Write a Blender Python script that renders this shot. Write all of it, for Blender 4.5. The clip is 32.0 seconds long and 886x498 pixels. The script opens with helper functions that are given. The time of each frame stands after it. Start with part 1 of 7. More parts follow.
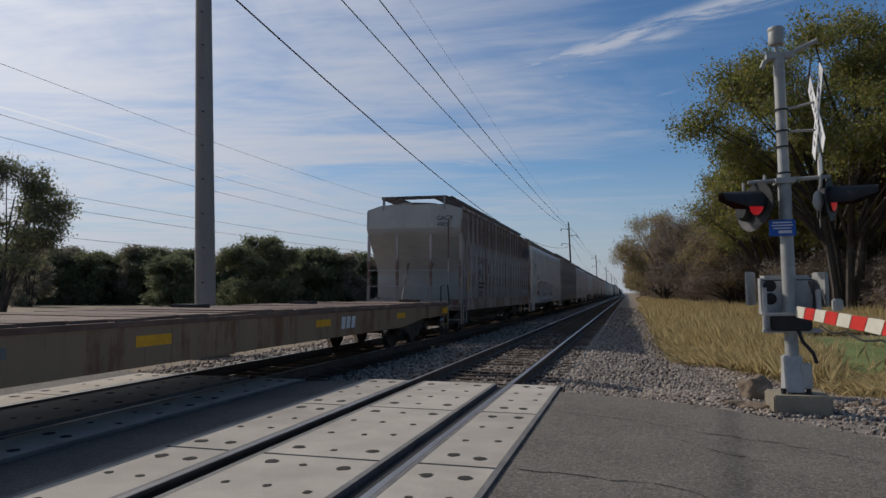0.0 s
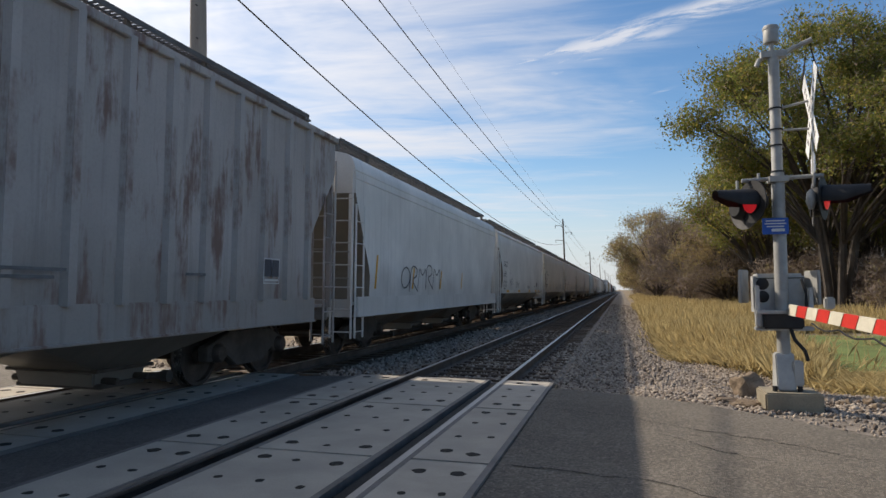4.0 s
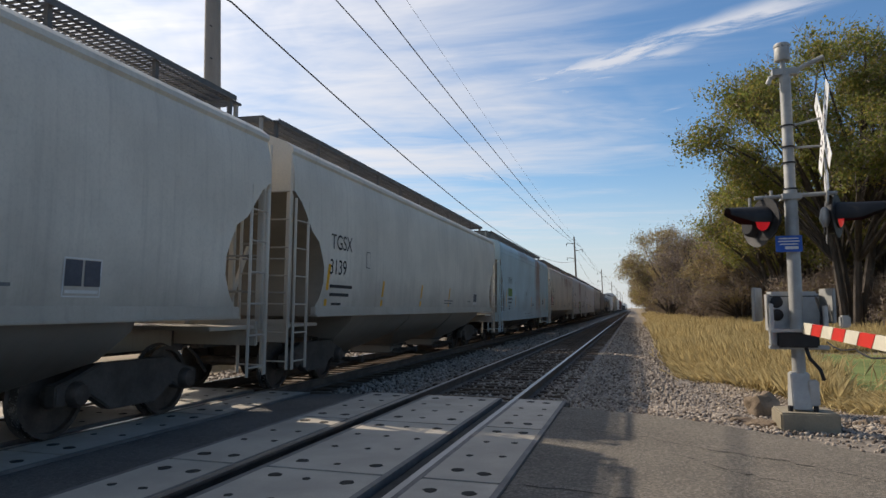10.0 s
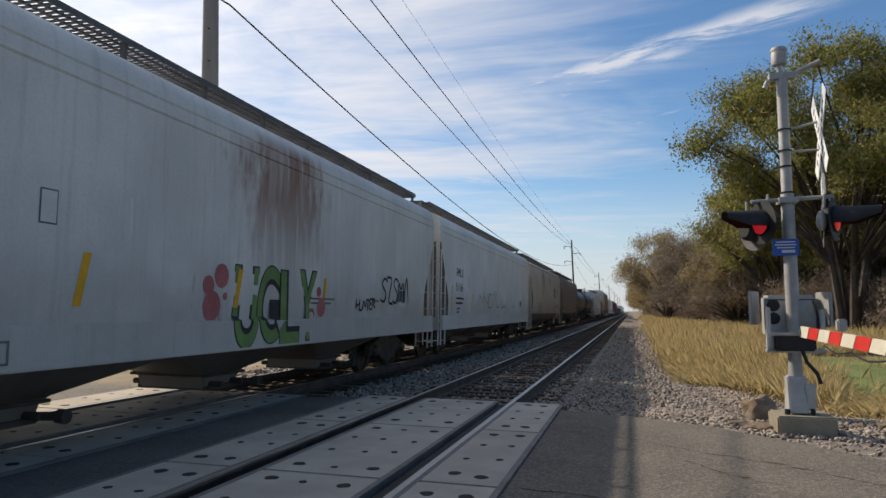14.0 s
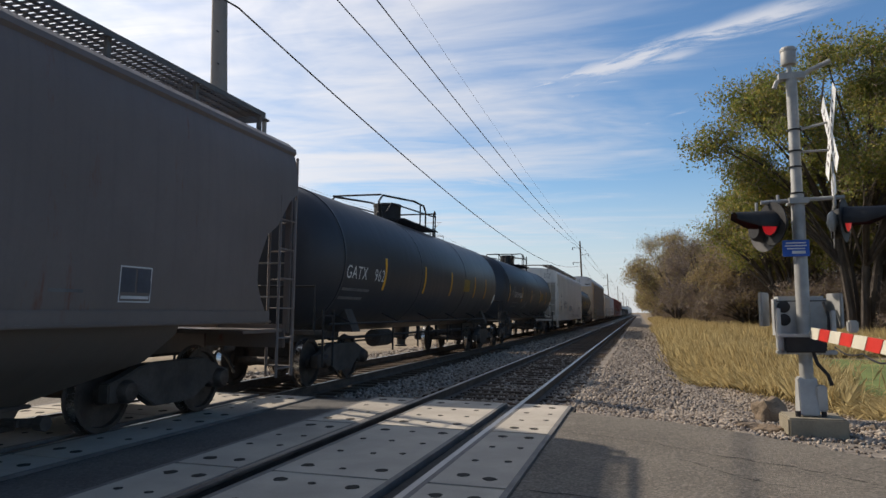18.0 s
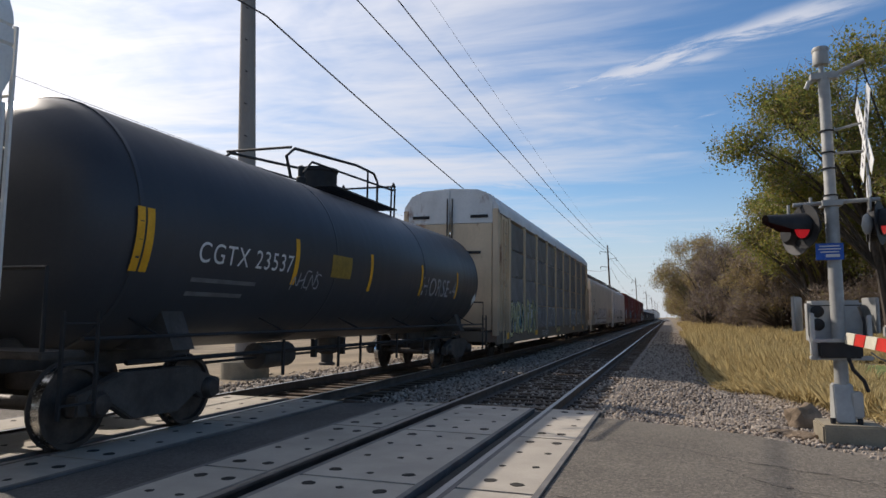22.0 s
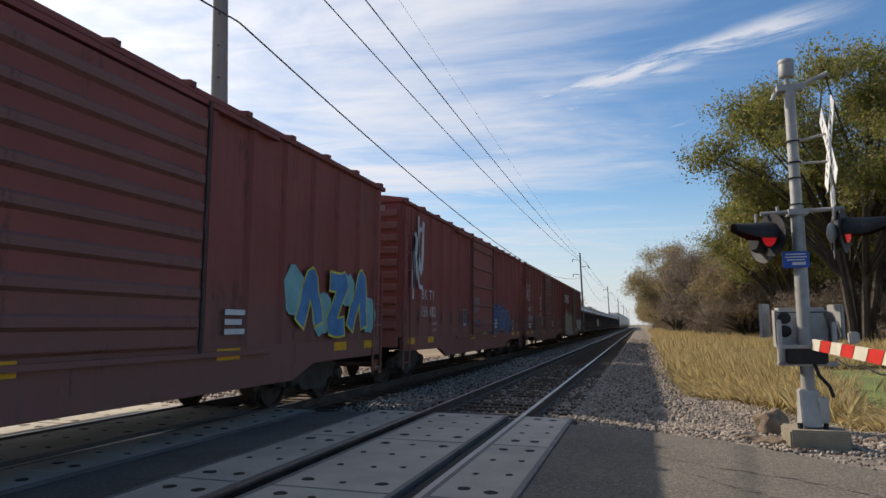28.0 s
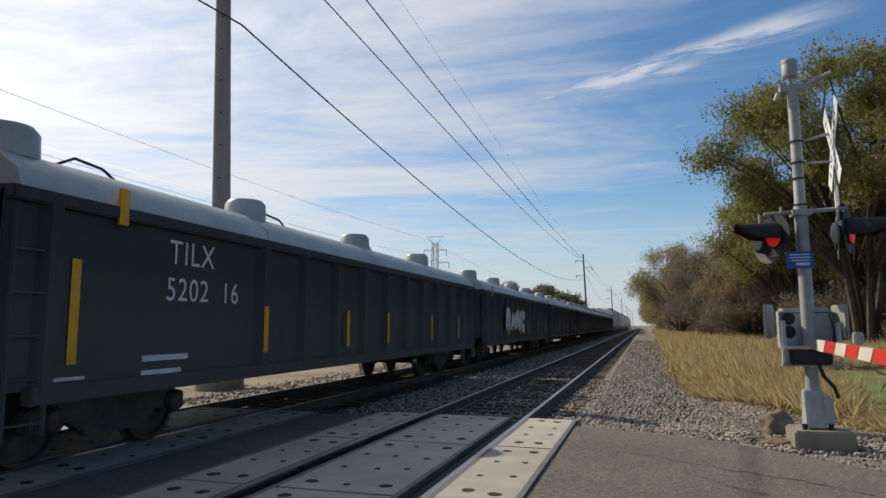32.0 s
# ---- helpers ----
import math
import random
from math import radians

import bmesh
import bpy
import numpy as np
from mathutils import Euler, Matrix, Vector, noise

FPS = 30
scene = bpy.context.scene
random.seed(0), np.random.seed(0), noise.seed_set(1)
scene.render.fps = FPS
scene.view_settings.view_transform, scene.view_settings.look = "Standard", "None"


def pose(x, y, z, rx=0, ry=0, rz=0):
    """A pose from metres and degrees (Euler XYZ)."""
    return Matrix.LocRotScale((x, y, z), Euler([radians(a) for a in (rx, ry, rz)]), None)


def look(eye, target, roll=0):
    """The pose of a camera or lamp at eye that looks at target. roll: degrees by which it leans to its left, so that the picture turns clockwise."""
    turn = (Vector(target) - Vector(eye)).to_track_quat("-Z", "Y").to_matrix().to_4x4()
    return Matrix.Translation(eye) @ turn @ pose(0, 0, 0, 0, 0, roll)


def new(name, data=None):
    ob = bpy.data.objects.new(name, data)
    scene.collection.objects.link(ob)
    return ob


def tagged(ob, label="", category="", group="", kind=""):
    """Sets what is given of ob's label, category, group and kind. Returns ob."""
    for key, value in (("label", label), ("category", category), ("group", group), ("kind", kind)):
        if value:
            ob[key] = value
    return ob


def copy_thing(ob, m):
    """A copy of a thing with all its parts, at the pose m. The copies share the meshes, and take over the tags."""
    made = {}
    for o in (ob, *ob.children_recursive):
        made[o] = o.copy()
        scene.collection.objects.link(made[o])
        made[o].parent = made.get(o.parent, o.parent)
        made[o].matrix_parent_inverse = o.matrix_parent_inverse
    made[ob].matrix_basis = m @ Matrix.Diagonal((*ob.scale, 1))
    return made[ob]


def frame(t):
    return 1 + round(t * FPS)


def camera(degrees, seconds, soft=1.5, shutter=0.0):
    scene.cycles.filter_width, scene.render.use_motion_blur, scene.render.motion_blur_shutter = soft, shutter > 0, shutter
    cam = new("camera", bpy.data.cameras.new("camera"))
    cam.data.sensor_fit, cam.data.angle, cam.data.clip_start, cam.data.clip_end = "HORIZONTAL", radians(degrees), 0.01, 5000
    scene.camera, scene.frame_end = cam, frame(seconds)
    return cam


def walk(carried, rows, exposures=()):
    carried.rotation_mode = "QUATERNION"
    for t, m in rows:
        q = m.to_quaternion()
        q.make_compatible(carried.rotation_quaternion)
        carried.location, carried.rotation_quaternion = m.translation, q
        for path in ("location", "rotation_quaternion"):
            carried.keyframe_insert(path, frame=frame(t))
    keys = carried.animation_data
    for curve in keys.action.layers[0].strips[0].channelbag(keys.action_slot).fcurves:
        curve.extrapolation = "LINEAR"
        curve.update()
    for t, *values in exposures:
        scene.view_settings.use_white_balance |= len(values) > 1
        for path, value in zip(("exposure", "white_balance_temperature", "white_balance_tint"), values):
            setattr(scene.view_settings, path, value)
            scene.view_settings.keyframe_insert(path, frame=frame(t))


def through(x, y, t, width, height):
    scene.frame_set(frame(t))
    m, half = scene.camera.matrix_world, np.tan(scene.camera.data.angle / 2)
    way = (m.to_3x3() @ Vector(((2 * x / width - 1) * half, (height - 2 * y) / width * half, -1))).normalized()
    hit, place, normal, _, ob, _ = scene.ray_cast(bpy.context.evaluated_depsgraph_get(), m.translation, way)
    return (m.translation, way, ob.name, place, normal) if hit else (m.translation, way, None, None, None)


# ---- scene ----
# the camera: hand-held on one spot, only turning
EYE = (0.0, 0.0, 1.333)
cam = camera(65.0, 32.0)
TURNS = [
    (0, 93.54, -0.24, 14.85),
    (0.5, 93.43, -0.39, 14.78),
    (1, 93.41, -0.41, 14.67),
    (1.5, 93.38, -0.39, 14.61),
    (2, 93.36, -0.47, 14.63),
    (2.5, 93.28, -0.54, 14.53),
    (3, 93.25, -0.61, 14.41),
    (3.5, 93.26, -0.57, 14.35),
    (5.5, 92.99, -0.61, 14.38),
    (6, 93.11, -0.51, 14.37),
    (6.5, 93.27, -0.91, 14.12),
    (7, 94.29, 0.45, 15.16),
    (7.5, 94.82, -0.55, 16.02),
    (8, 95.17, -0.3, 16.61),
    (8.5, 94.7, -1.11, 16.34),
    (9, 94.42, -0.87, 15.55),
    (9.5, 94.38, -0.87, 15.31),
    (10, 94.66, -0.66, 15.26),
    (10.5, 94.85, -0.74, 15.16),
    (11, 94.98, -0.32, 14.78),
    (11.5, 94.79, -0.47, 14.68),
    (12, 94.95, -0.21, 14.7),
    (12.5, 95.03, -0.5, 14.88),
    (13, 95.06, -0.57, 15.22),
    (13.5, 95.07, -0.6, 15.1),
    (14, 94.9, -0.75, 15.04),
    (14.5, 94.88, -0.73, 14.85),
    (16.5, 94.4, -0.76, 15.94),
    (17, 94.43, -0.75, 15.68),
    (17.5, 94.53, -0.8, 15.6),
    (18, 95.02, -0.71, 15.72),
    (18.5, 95.07, -0.89, 15.66),
    (19, 95.3, -0.61, 16.49),
    (19.5, 95.49, -0.52, 17.66),
    (20, 95.63, -0.5, 18.34),
    (20.5, 95.87, -0.47, 18.61),
    (21, 95.62, -0.59, 18.54),
    (21.5, 95.46, -0.49, 18.16),
    (22, 95.37, -0.71, 17.9),
    (22.5, 95.65, -0.56, 17.68),
    (23, 95.9, -0.64, 17.68),
    (23.5, 95.99, -0.45, 17.79),
    (24, 95.94, -0.58, 17.79),
    (24.5, 95.91, -0.99, 17.37),
    (25, 96.08, -0.82, 17.09),
    (25.5, 96.2, -0.82, 16.91),
    (26, 96.26, -0.64, 16.57),
    (26.5, 96.17, -0.63, 16.2),
    (28.5, 95.95, -0.6, 15.62),
    (29, 95.85, -0.74, 15.54),
    (29.5, 95.9, -0.58, 15.63),
    (30, 96.22, -0.37, 15.58),
    (30.5, 96.15, -0.26, 15.52),
    (31, 96.07, -0.5, 15.59),
    (31.5, 96.06, -0.58, 15.96),
    (32, 96.16, -0.38, 16.01),
]
EXPOSURES = [(0, -0.35, 6290, 13), (0.5, -0.35, 6240, 13), (1, -0.15, 5940, 15), (1.25, 0.15, 6440, 14), (1.5, 0.35, 6890, 13), (3.5, 0.45, 6990, 13), (9, 0.4, 6990, 13), (14, 0.38, 6990, 13), (18, 0.35, 6940, 13), (19, -0.1, 6540, 15),
             (20, -0.3, 6340, 15), (21, 0.1, 6640, 14), (22, 0.3, 6690, 14), (23, -0.02, 6640, 14), (24, 0.4, 6940, 13), (26, 0.32, 6940, 13), (29, 0.45, 6890, 13), (31, 0.38, 6790, 11), (32, 0.2, 6790, 11)]
walk(cam, [(t, pose(*EYE, rx, ry, rz)) for t, rx, ry, rz in TURNS], EXPOSURES)

# ---- light: sun ahead on the far side of the train, thin cirrus ----
SUN_FROM = Vector((-1.25, 0.50, 1.0)).normalized()
sun = new("sun", bpy.data.lights.new("sun", "SUN"))
sun.data.energy, sun.data.angle, sun.data.color = 3.6, radians(0.6), (1.0, 0.93, 0.82)
sun.matrix_world = look(SUN_FROM * 200, (0, 0, 0))

# cirrus streaks in the plane of the cloud sheet: from, to, width, strength, fraying
STREAKS = [((-0.74, 3.29), (0.60, 2.36), 0.15, 0.85, 0.22), ((-0.38, 3.26), (0.22, 2.72), 0.08, 0.65, 0.2), ((-0.02, 3.85), (0.28, 3.52), 0.035, 0.55, 0.2),
           ((-3.36, 1.9), (-3.09, 7.3), 0.055, 1.0, 0.03, 0.2, 0.4), ((-15.0, 9.2), (-4.4, 13.7), 1.0, 0.85, 0.25), ((-2.5, 2.8), (-0.9, 5.5), 0.28, 0.5, 0.3)]
world = bpy.data.worlds.new("sky")
scene.world = world
world.use_nodes = True


def link(nt, a, b):
    nt.links.new(a, b)


def val(nt, op, a, b=None, c=None, clamp=False):
    n = nt.nodes.new("ShaderNodeMath")
    n.operation, n.use_clamp = op, clamp
    for i, v in enumerate((a, b, c)):
        if v is None:
            continue
        if isinstance(v, (int, float)):
            n.inputs[i].default_value = v
        else:
            nt.links.new(v, n.inputs[i])
    return n.outputs[0]


def noise_tex(nt, vec, scale, detail=4.0, rough=0.55, dist=0.0):
    n = nt.nodes.new("ShaderNodeTexNoise")
    n.inputs["Scale"].default_value, n.inputs["Detail"].default_value = scale, detail
    n.inputs["Roughness"].default_value, n.inputs["Distortion"].default_value = rough, dist
    if vec is not None:
        nt.links.new(vec, n.inputs["Vector"])
    return n.outputs["Fac"]


def mapping(nt, vec, loc=(0, 0, 0), rot=(0, 0, 0), scale=(1, 1, 1)):
    n = nt.nodes.new("ShaderNodeMapping")
    n.inputs["Location"].default_value, n.inputs["Rotation"].default_value, n.inputs["Scale"].default_value = loc, rot, scale
    nt.links.new(vec, n.inputs["Vector"])
    return n.outputs["Vector"]


def ramp(nt, fac, lo, hi, a=0.0, b=1.0):
    n = nt.nodes.new("ShaderNodeMapRange")
    n.interpolation_type = "SMOOTHSTEP"
    for i, v in enumerate((lo, hi, a, b)):
        n.inputs[i + 1].default_value = v
    nt.links.new(fac, n.inputs[0])
    return n.outputs[0]


def mix(nt, fac, a, b):
    n = nt.nodes.new("ShaderNodeMix")
    n.data_type = "RGBA"
    for i, v in ((0, fac), (6, a), (7, b)):
        if isinstance(v, (int, float)):
            n.inputs[i].default_value = v
        elif isinstance(v, tuple):
            n.inputs[i].default_value = (*v, 1.0) if len(v) == 3 else v
        else:
            nt.links.new(v, n.inputs[i])
    return n.outputs[2]


def build_sky():
    nt = world.node_tree
    nt.nodes.clear()
    out = nt.nodes.new("ShaderNodeOutputWorld")
    bg = nt.nodes.new("ShaderNodeBackground")
    sky = nt.nodes.new("ShaderNodeTexSky")
    sky.sky_type, sky.sun_disc = "NISHITA", False
    sky.sun_elevation = math.asin(SUN_FROM.z)
    sky.sun_rotation = math.atan2(SUN_FROM.x, SUN_FROM.y)
    sky.air_density, sky.dust_density, sky.ozone_density = 1.0, 0.15, 3.2
    co = nt.nodes.new("ShaderNodeTexCoord").outputs["Generated"]
    sep = nt.nodes.new("ShaderNodeSeparateXYZ")
    link(nt, co, sep.inputs[0])
    up = val(nt, "MAXIMUM", sep.outputs[2], 0.03)
    flat = nt.nodes.new("ShaderNodeCombineXYZ")
    link(nt, val(nt, "DIVIDE", sep.outputs[0], up), flat.inputs[0])
    link(nt, val(nt, "DIVIDE", sep.outputs[1], up), flat.inputs[1])
    p = flat.outputs[0]
    # nearness to the sun
    dot = nt.nodes.new("ShaderNodeVectorMath")
    dot.operation = "DOT_PRODUCT"
    link(nt, co, dot.inputs[0])
    dot.inputs[1].default_value = SUN_FROM
    near = dot.outputs["Value"]
    # broad thin veil, denser toward the sun, combed into streaks
    warp = noise_tex(nt, mapping(nt, p, scale=(.9, .9, 1)), 1.0, 5, 0.6)
    comb = mapping(nt, p, rot=(0, 0, radians(-38)), scale=(0.55, 1.0, 1))
    veil = noise_tex(nt, comb, 0.75, 5, 0.55, 1.4)
    fine = noise_tex(nt, mapping(nt, p, rot=(0, 0, radians(-30)), scale=(0.8, 2.0, 1)), 1.6, 7, 0.62, 1.2)
    amount = ramp(nt, near, 0.25, 0.82, -0.04, 0.40)
    cover = val(nt, "ADD", val(nt, "MULTIPLY_ADD", fine, 0.34, veil), amount)
    cloud = val(nt, "MULTIPLY", ramp(nt, cover, 0.62, 1.24), 0.92)

    def streak(a, b, width, strength, fray=0.5, lo=.42, hi=.62, scale=2.6):
        """A cirrus streak from a to b in the plane of the cloud sheet."""
        d = Vector(b) - Vector(a)
        off = nt.nodes.new("ShaderNodeVectorMath")
        off.operation = "SUBTRACT"
        link(nt, p, off.inputs[0])
        off.inputs[1].default_value = (*a, 0)
        ang = math.atan2(d.y, d.x)
        m = mapping(nt, off.outputs[0], rot=(0, 0, -ang))
        s = nt.nodes.new("ShaderNodeSeparateXYZ")
        link(nt, m, s.inputs[0])
        u = val(nt, "DIVIDE", s.outputs[0], d.length)
        v = val(nt, "ABSOLUTE", val(nt, "ADD", val(nt, "DIVIDE", s.outputs[1], width), val(nt, "MULTIPLY", val(nt, "SUBTRACT", warp, .5), fray * 6)))
        ends = val(nt, "MULTIPLY", ramp(nt, u, -.08, .12), ramp(nt, u, 1.1, .85))
        tex = ramp(nt, noise_tex(nt, mapping(nt, m, scale=(.8, 2.2, 1)), scale, 7, .66, .8), lo, hi, .12, 1)
        return val(nt, "MULTIPLY", val(nt, "MULTIPLY", val(nt, "MULTIPLY", ramp(nt, v, 1.0, .1), ends), tex), strength)

    for args in STREAKS:
        cloud = val(nt, "MAXIMUM", cloud, streak(*args))
    glow = val(nt, "POWER", val(nt, "MAXIMUM", near, 0.0), 6.0)
    white = mix(nt, glow, (5.4, 5.8, 6.5), (14.0, 13.8, 13.4))
    hs = nt.nodes.new("ShaderNodeHueSaturation")
    hs.inputs["Saturation"].default_value = 1.18
    link(nt, sky.outputs[0], hs.inputs["Color"])
    hazy = mix(nt, ramp(nt, sep.outputs[2], 0.20, 0.0, 0.0, 0.8), hs.outputs[0], (4.3, 4.9, 5.8))
    tint = mix(nt, cloud, hazy, white)
    link(nt, tint, bg.inputs[0])
    bg.inputs[1].default_value = 0.1
    link(nt, bg.outputs[0], out.inputs[0])


build_sky()

# ---- materials ----
MATS = {}


def principled(name):
    m = bpy.data.materials.new(name)
    m.use_nodes = True
    nt = m.node_tree
    return m, nt, nt.nodes["Principled BSDF"]


def surface(name, col, rough=0.7, metal=0.0, vary=0.25, scale=3.0, grain=40.0, bump=0.15, dark=None, stain=0.0, random_tint=0.0, stretch=(1, 1, 1), spec=0.3, speck=0.0):
    """Paint, stone, wood: a base colour broken up at two scales, with fine relief."""
    if name in MATS:
        return MATS[name]
    m, nt, b = principled(name)
    tc = nt.nodes.new("ShaderNodeTexCoord")
    vec = mapping(nt, tc.outputs["Object"], scale=stretch)
    big, small = noise_tex(nt, vec, scale, 5, 0.6), noise_tex(nt, vec, grain, 3, 0.6)
    lo = tuple(c * (1 - vary) for c in col)
    hi = tuple(min(1, c * (1 + vary)) for c in col)
    c = mix(nt, ramp(nt, big, 0.3, 0.7), lo, hi)
    c = mix(nt, val(nt, "MULTIPLY", ramp(nt, small, 0.35, 0.75), 0.35), c, tuple(x * 0.72 for x in col))
    if stain:
        st = noise_tex(nt, mapping(nt, vec, loc=(3, 7, 1)), scale * 0.45, 6, 0.65)
        c = mix(nt, val(nt, "MULTIPLY", ramp(nt, st, 0.5, 0.72), stain), c, dark or tuple(x * 0.4 for x in col))
    if speck:
        chips = nt.nodes.new("ShaderNodeTexVoronoi")
        chips.inputs["Scale"].default_value = 55.0
        link(nt, vec, chips.inputs["Vector"])
        lum = nt.nodes.new("ShaderNodeRGBToBW")
        link(nt, chips.outputs["Color"], lum.inputs[0])
        c = mix(nt, val(nt, "MULTIPLY", ramp(nt, lum.outputs[0], .55, .85), speck), c, tuple(min(1, x * 1.9) for x in col))
        c = mix(nt, val(nt, "MULTIPLY", ramp(nt, lum.outputs[0], .38, .2), speck), c, tuple(x * .45 for x in col))
    if random_tint:
        oi = nt.nodes.new("ShaderNodeObjectInfo")
        c = mix(nt, val(nt, "MULTIPLY", oi.outputs["Random"], random_tint), c, tuple(x * 0.45 for x in col))
    link(nt, c, b.inputs["Base Color"])
    link(nt, val(nt, "MULTIPLY_ADD", small, 0.2, rough - 0.1), b.inputs["Roughness"])
    b.inputs["Metallic"].default_value = metal
    b.inputs["Specular IOR Level"].default_value = spec
    if bump:
        bp = nt.nodes.new("ShaderNodeBump")
        bp.inputs["Strength"].default_value, bp.inputs["Distance"].default_value = bump, 0.02
        link(nt, small, bp.inputs["Height"])
        link(nt, bp.outputs[0], b.inputs["Normal"])
    MATS[name] = m
    return m


def car_paint(name, col, rust=0.0, grime=0.35, rust_col=(0.16, 0.055, 0.025), seed=0.0, rough=0.5, low=1.9, streak=0.5, patches=()):
    """Weathered car paint: road grime thrown up from below, vertical streaks, rust in patches."""
    if name in MATS:
        return MATS[name]
    m, nt, b = principled(name)
    tc = nt.nodes.new("ShaderNodeTexCoord")
    vec = mapping(nt, tc.outputs["Object"], loc=(seed, seed * 1.7, 0))
    sep = nt.nodes.new("ShaderNodeSeparateXYZ")
    link(nt, tc.outputs["Object"], sep.inputs[0])
    big = noise_tex(nt, vec, 0.7, 5, 0.6)
    small = noise_tex(nt, vec, 30, 3, 0.6)
    runs = noise_tex(nt, mapping(nt, vec, scale=(1, 5.0, 0.22)), 1.5, 5, 0.7)
    c = mix(nt, ramp(nt, big, 0.3, 0.75), tuple(x * 0.86 for x in col), tuple(min(1, x * 1.06) for x in col))
    dirt = tuple(0.3 * x + 0.05 for x in col)
    c = mix(nt, val(nt, "MULTIPLY", ramp(nt, runs, 0.48, 0.75), streak * 0.5), c, dirt)
    splash = val(nt, "MULTIPLY", ramp(nt, val(nt, "MULTIPLY_ADD", big, 0.9, sep.outputs[2]), low + 0.7, low - 0.3), grime)
    c = mix(nt, splash, c, (0.16, 0.135, 0.11))
    if rust:
        r1 = noise_tex(nt, mapping(nt, vec, scale=(1, 1.2, 0.6), loc=(5, 2, 1)), 0.9, 6, 0.7)
        r2 = noise_tex(nt, mapping(nt, vec, scale=(1, 3.4, 0.4), loc=(1, 9, 4)), 1.3, 5, 0.7)
        rr = val(nt, "MULTIPLY_ADD", r2, 0.6, val(nt, "MULTIPLY", r1, 0.8))
        c = mix(nt, ramp(nt, rr, 0.855 - 0.34 * rust, 0.985 - 0.30 * rust), c, rust_col)
    if patches:
        # rust stains with a place of their own: middle, top, width, height, strength
        wob = noise_tex(nt, mapping(nt, vec, scale=(1, 2.2, 0.9)), 1.6, 5, 0.65)
        drip = noise_tex(nt, mapping(nt, vec, scale=(1, 7.0, 0.45)), 1.3, 4, 0.6)
        for py, pz, pw, ph, ps in patches:
            u = val(nt, "ABSOLUTE", val(nt, "MULTIPLY", val(nt, "SUBTRACT", sep.outputs[1], py), 2.0 / pw))
            u = val(nt, "ADD", u, val(nt, "MULTIPLY_ADD", wob, 2.2, -1.1))
            v = val(nt, "MULTIPLY", val(nt, "SUBTRACT", pz, sep.outputs[2]), 1.0 / ph)
            v2 = val(nt, "ADD", v, val(nt, "MULTIPLY_ADD", drip, 1.6, -0.8))
            k = val(nt, "MULTIPLY", val(nt, "MULTIPLY", ramp(nt, u, 1.2, 0.5), ramp(nt, v, -0.06, 0.08)), ramp(nt, v2, 1.15, 0.35))
            k = val(nt, "MULTIPLY", k, val(nt, "MULTIPLY", ramp(nt, drip, 0.30, 0.62, 0.45, 1.0), ps))
            c = mix(nt, k, c, rust_col)
    c = mix(nt, val(nt, "MULTIPLY", ramp(nt, small, 0.4, 0.8), 0.18), c, dirt)
    link(nt, c, b.inputs["Base Color"])
    link(nt, val(nt, "MULTIPLY_ADD", runs, 0.25, rough - 0.1), b.inputs["Roughness"])
    b.inputs["Specular IOR Level"].default_value = 0.3
    bp = nt.nodes.new("ShaderNodeBump")
    bp.inputs["Strength"].default_value, bp.inputs["Distance"].default_value = 0.12, 0.03
    link(nt, noise_tex(nt, vec, 2.2, 3, 0.5), bp.inputs["Height"])
    link(nt, bp.outputs[0], b.inputs["Normal"])
    MATS[name] = m
    return m


def glow_mat(name, col, strength):
    m, nt, b = principled(name)
    b.inputs["Base Color"].default_value = (*col, 1)
    b.inputs["Emission Color"].default_value = (*col, 1)
    b.inputs["Emission Strength"].default_value = strength
    b.inputs["Roughness"].default_value = 0.3
    MATS[name] = m
    return m


def leaf_mat(name, cols, rough=0.6, through=0.4):
    m, nt, b = principled(name)
    geo = nt.nodes.new("ShaderNodeNewGeometry")
    oi = nt.nodes.new("ShaderNodeObjectInfo")
    c = mix(nt, geo.outputs["Random Per Island"], cols[0], cols[1])
    c = mix(nt, ramp(nt, geo.outputs["Random Per Island"], 0.72, 0.8), c, cols[2])
    c = mix(nt, val(nt, "MULTIPLY", oi.outputs["Random"], 0.35), c, tuple(x * 0.6 for x in cols[0]))
    link(nt, c, b.inputs["Base Color"])
    b.inputs["Roughness"].default_value = rough
    b.inputs["Specular IOR Level"].default_value = 0.2
    tr = nt.nodes.new("ShaderNodeBsdfTranslucent")
    link(nt, c, tr.inputs[0])
    mx = nt.nodes.new("ShaderNodeMixShader")
    mx.inputs[0].default_value = through
    link(nt, b.outputs[0], mx.inputs[1])
    link(nt, tr.outputs[0], mx.inputs[2])
    link(nt, mx.outputs[0], nt.nodes["Material Output"].inputs[0])
    MATS[name] = m
    return m


ASPHALT = surface("asphalt", (0.150, 0.132, 0.108), 0.92, vary=0.16, scale=0.7, grain=75, bump=0.9, stain=0.35, speck=0.5)
ASPHALT_DARK = surface("asphalt_dark", (0.10, 0.094, 0.086), 0.9, vary=0.2, scale=0.9, grain=80, bump=0.6, stain=0.4, speck=0.4)
CONCRETE = surface("panel_concrete", (0.43, 0.385, 0.32), 0.85, vary=0.12, scale=1.6, grain=60, bump=0.25, stain=0.4, dark=(0.24, 0.21, 0.17), random_tint=0.25)
CONCRETE_EDGE = surface("edge_steel", (0.16, 0.15, 0.14), 0.7, metal=0.3, vary=0.2, scale=4, grain=50)
RUBBER = surface("rubber", (0.018, 0.018, 0.018), 0.8, vary=0.3, scale=6, grain=40)
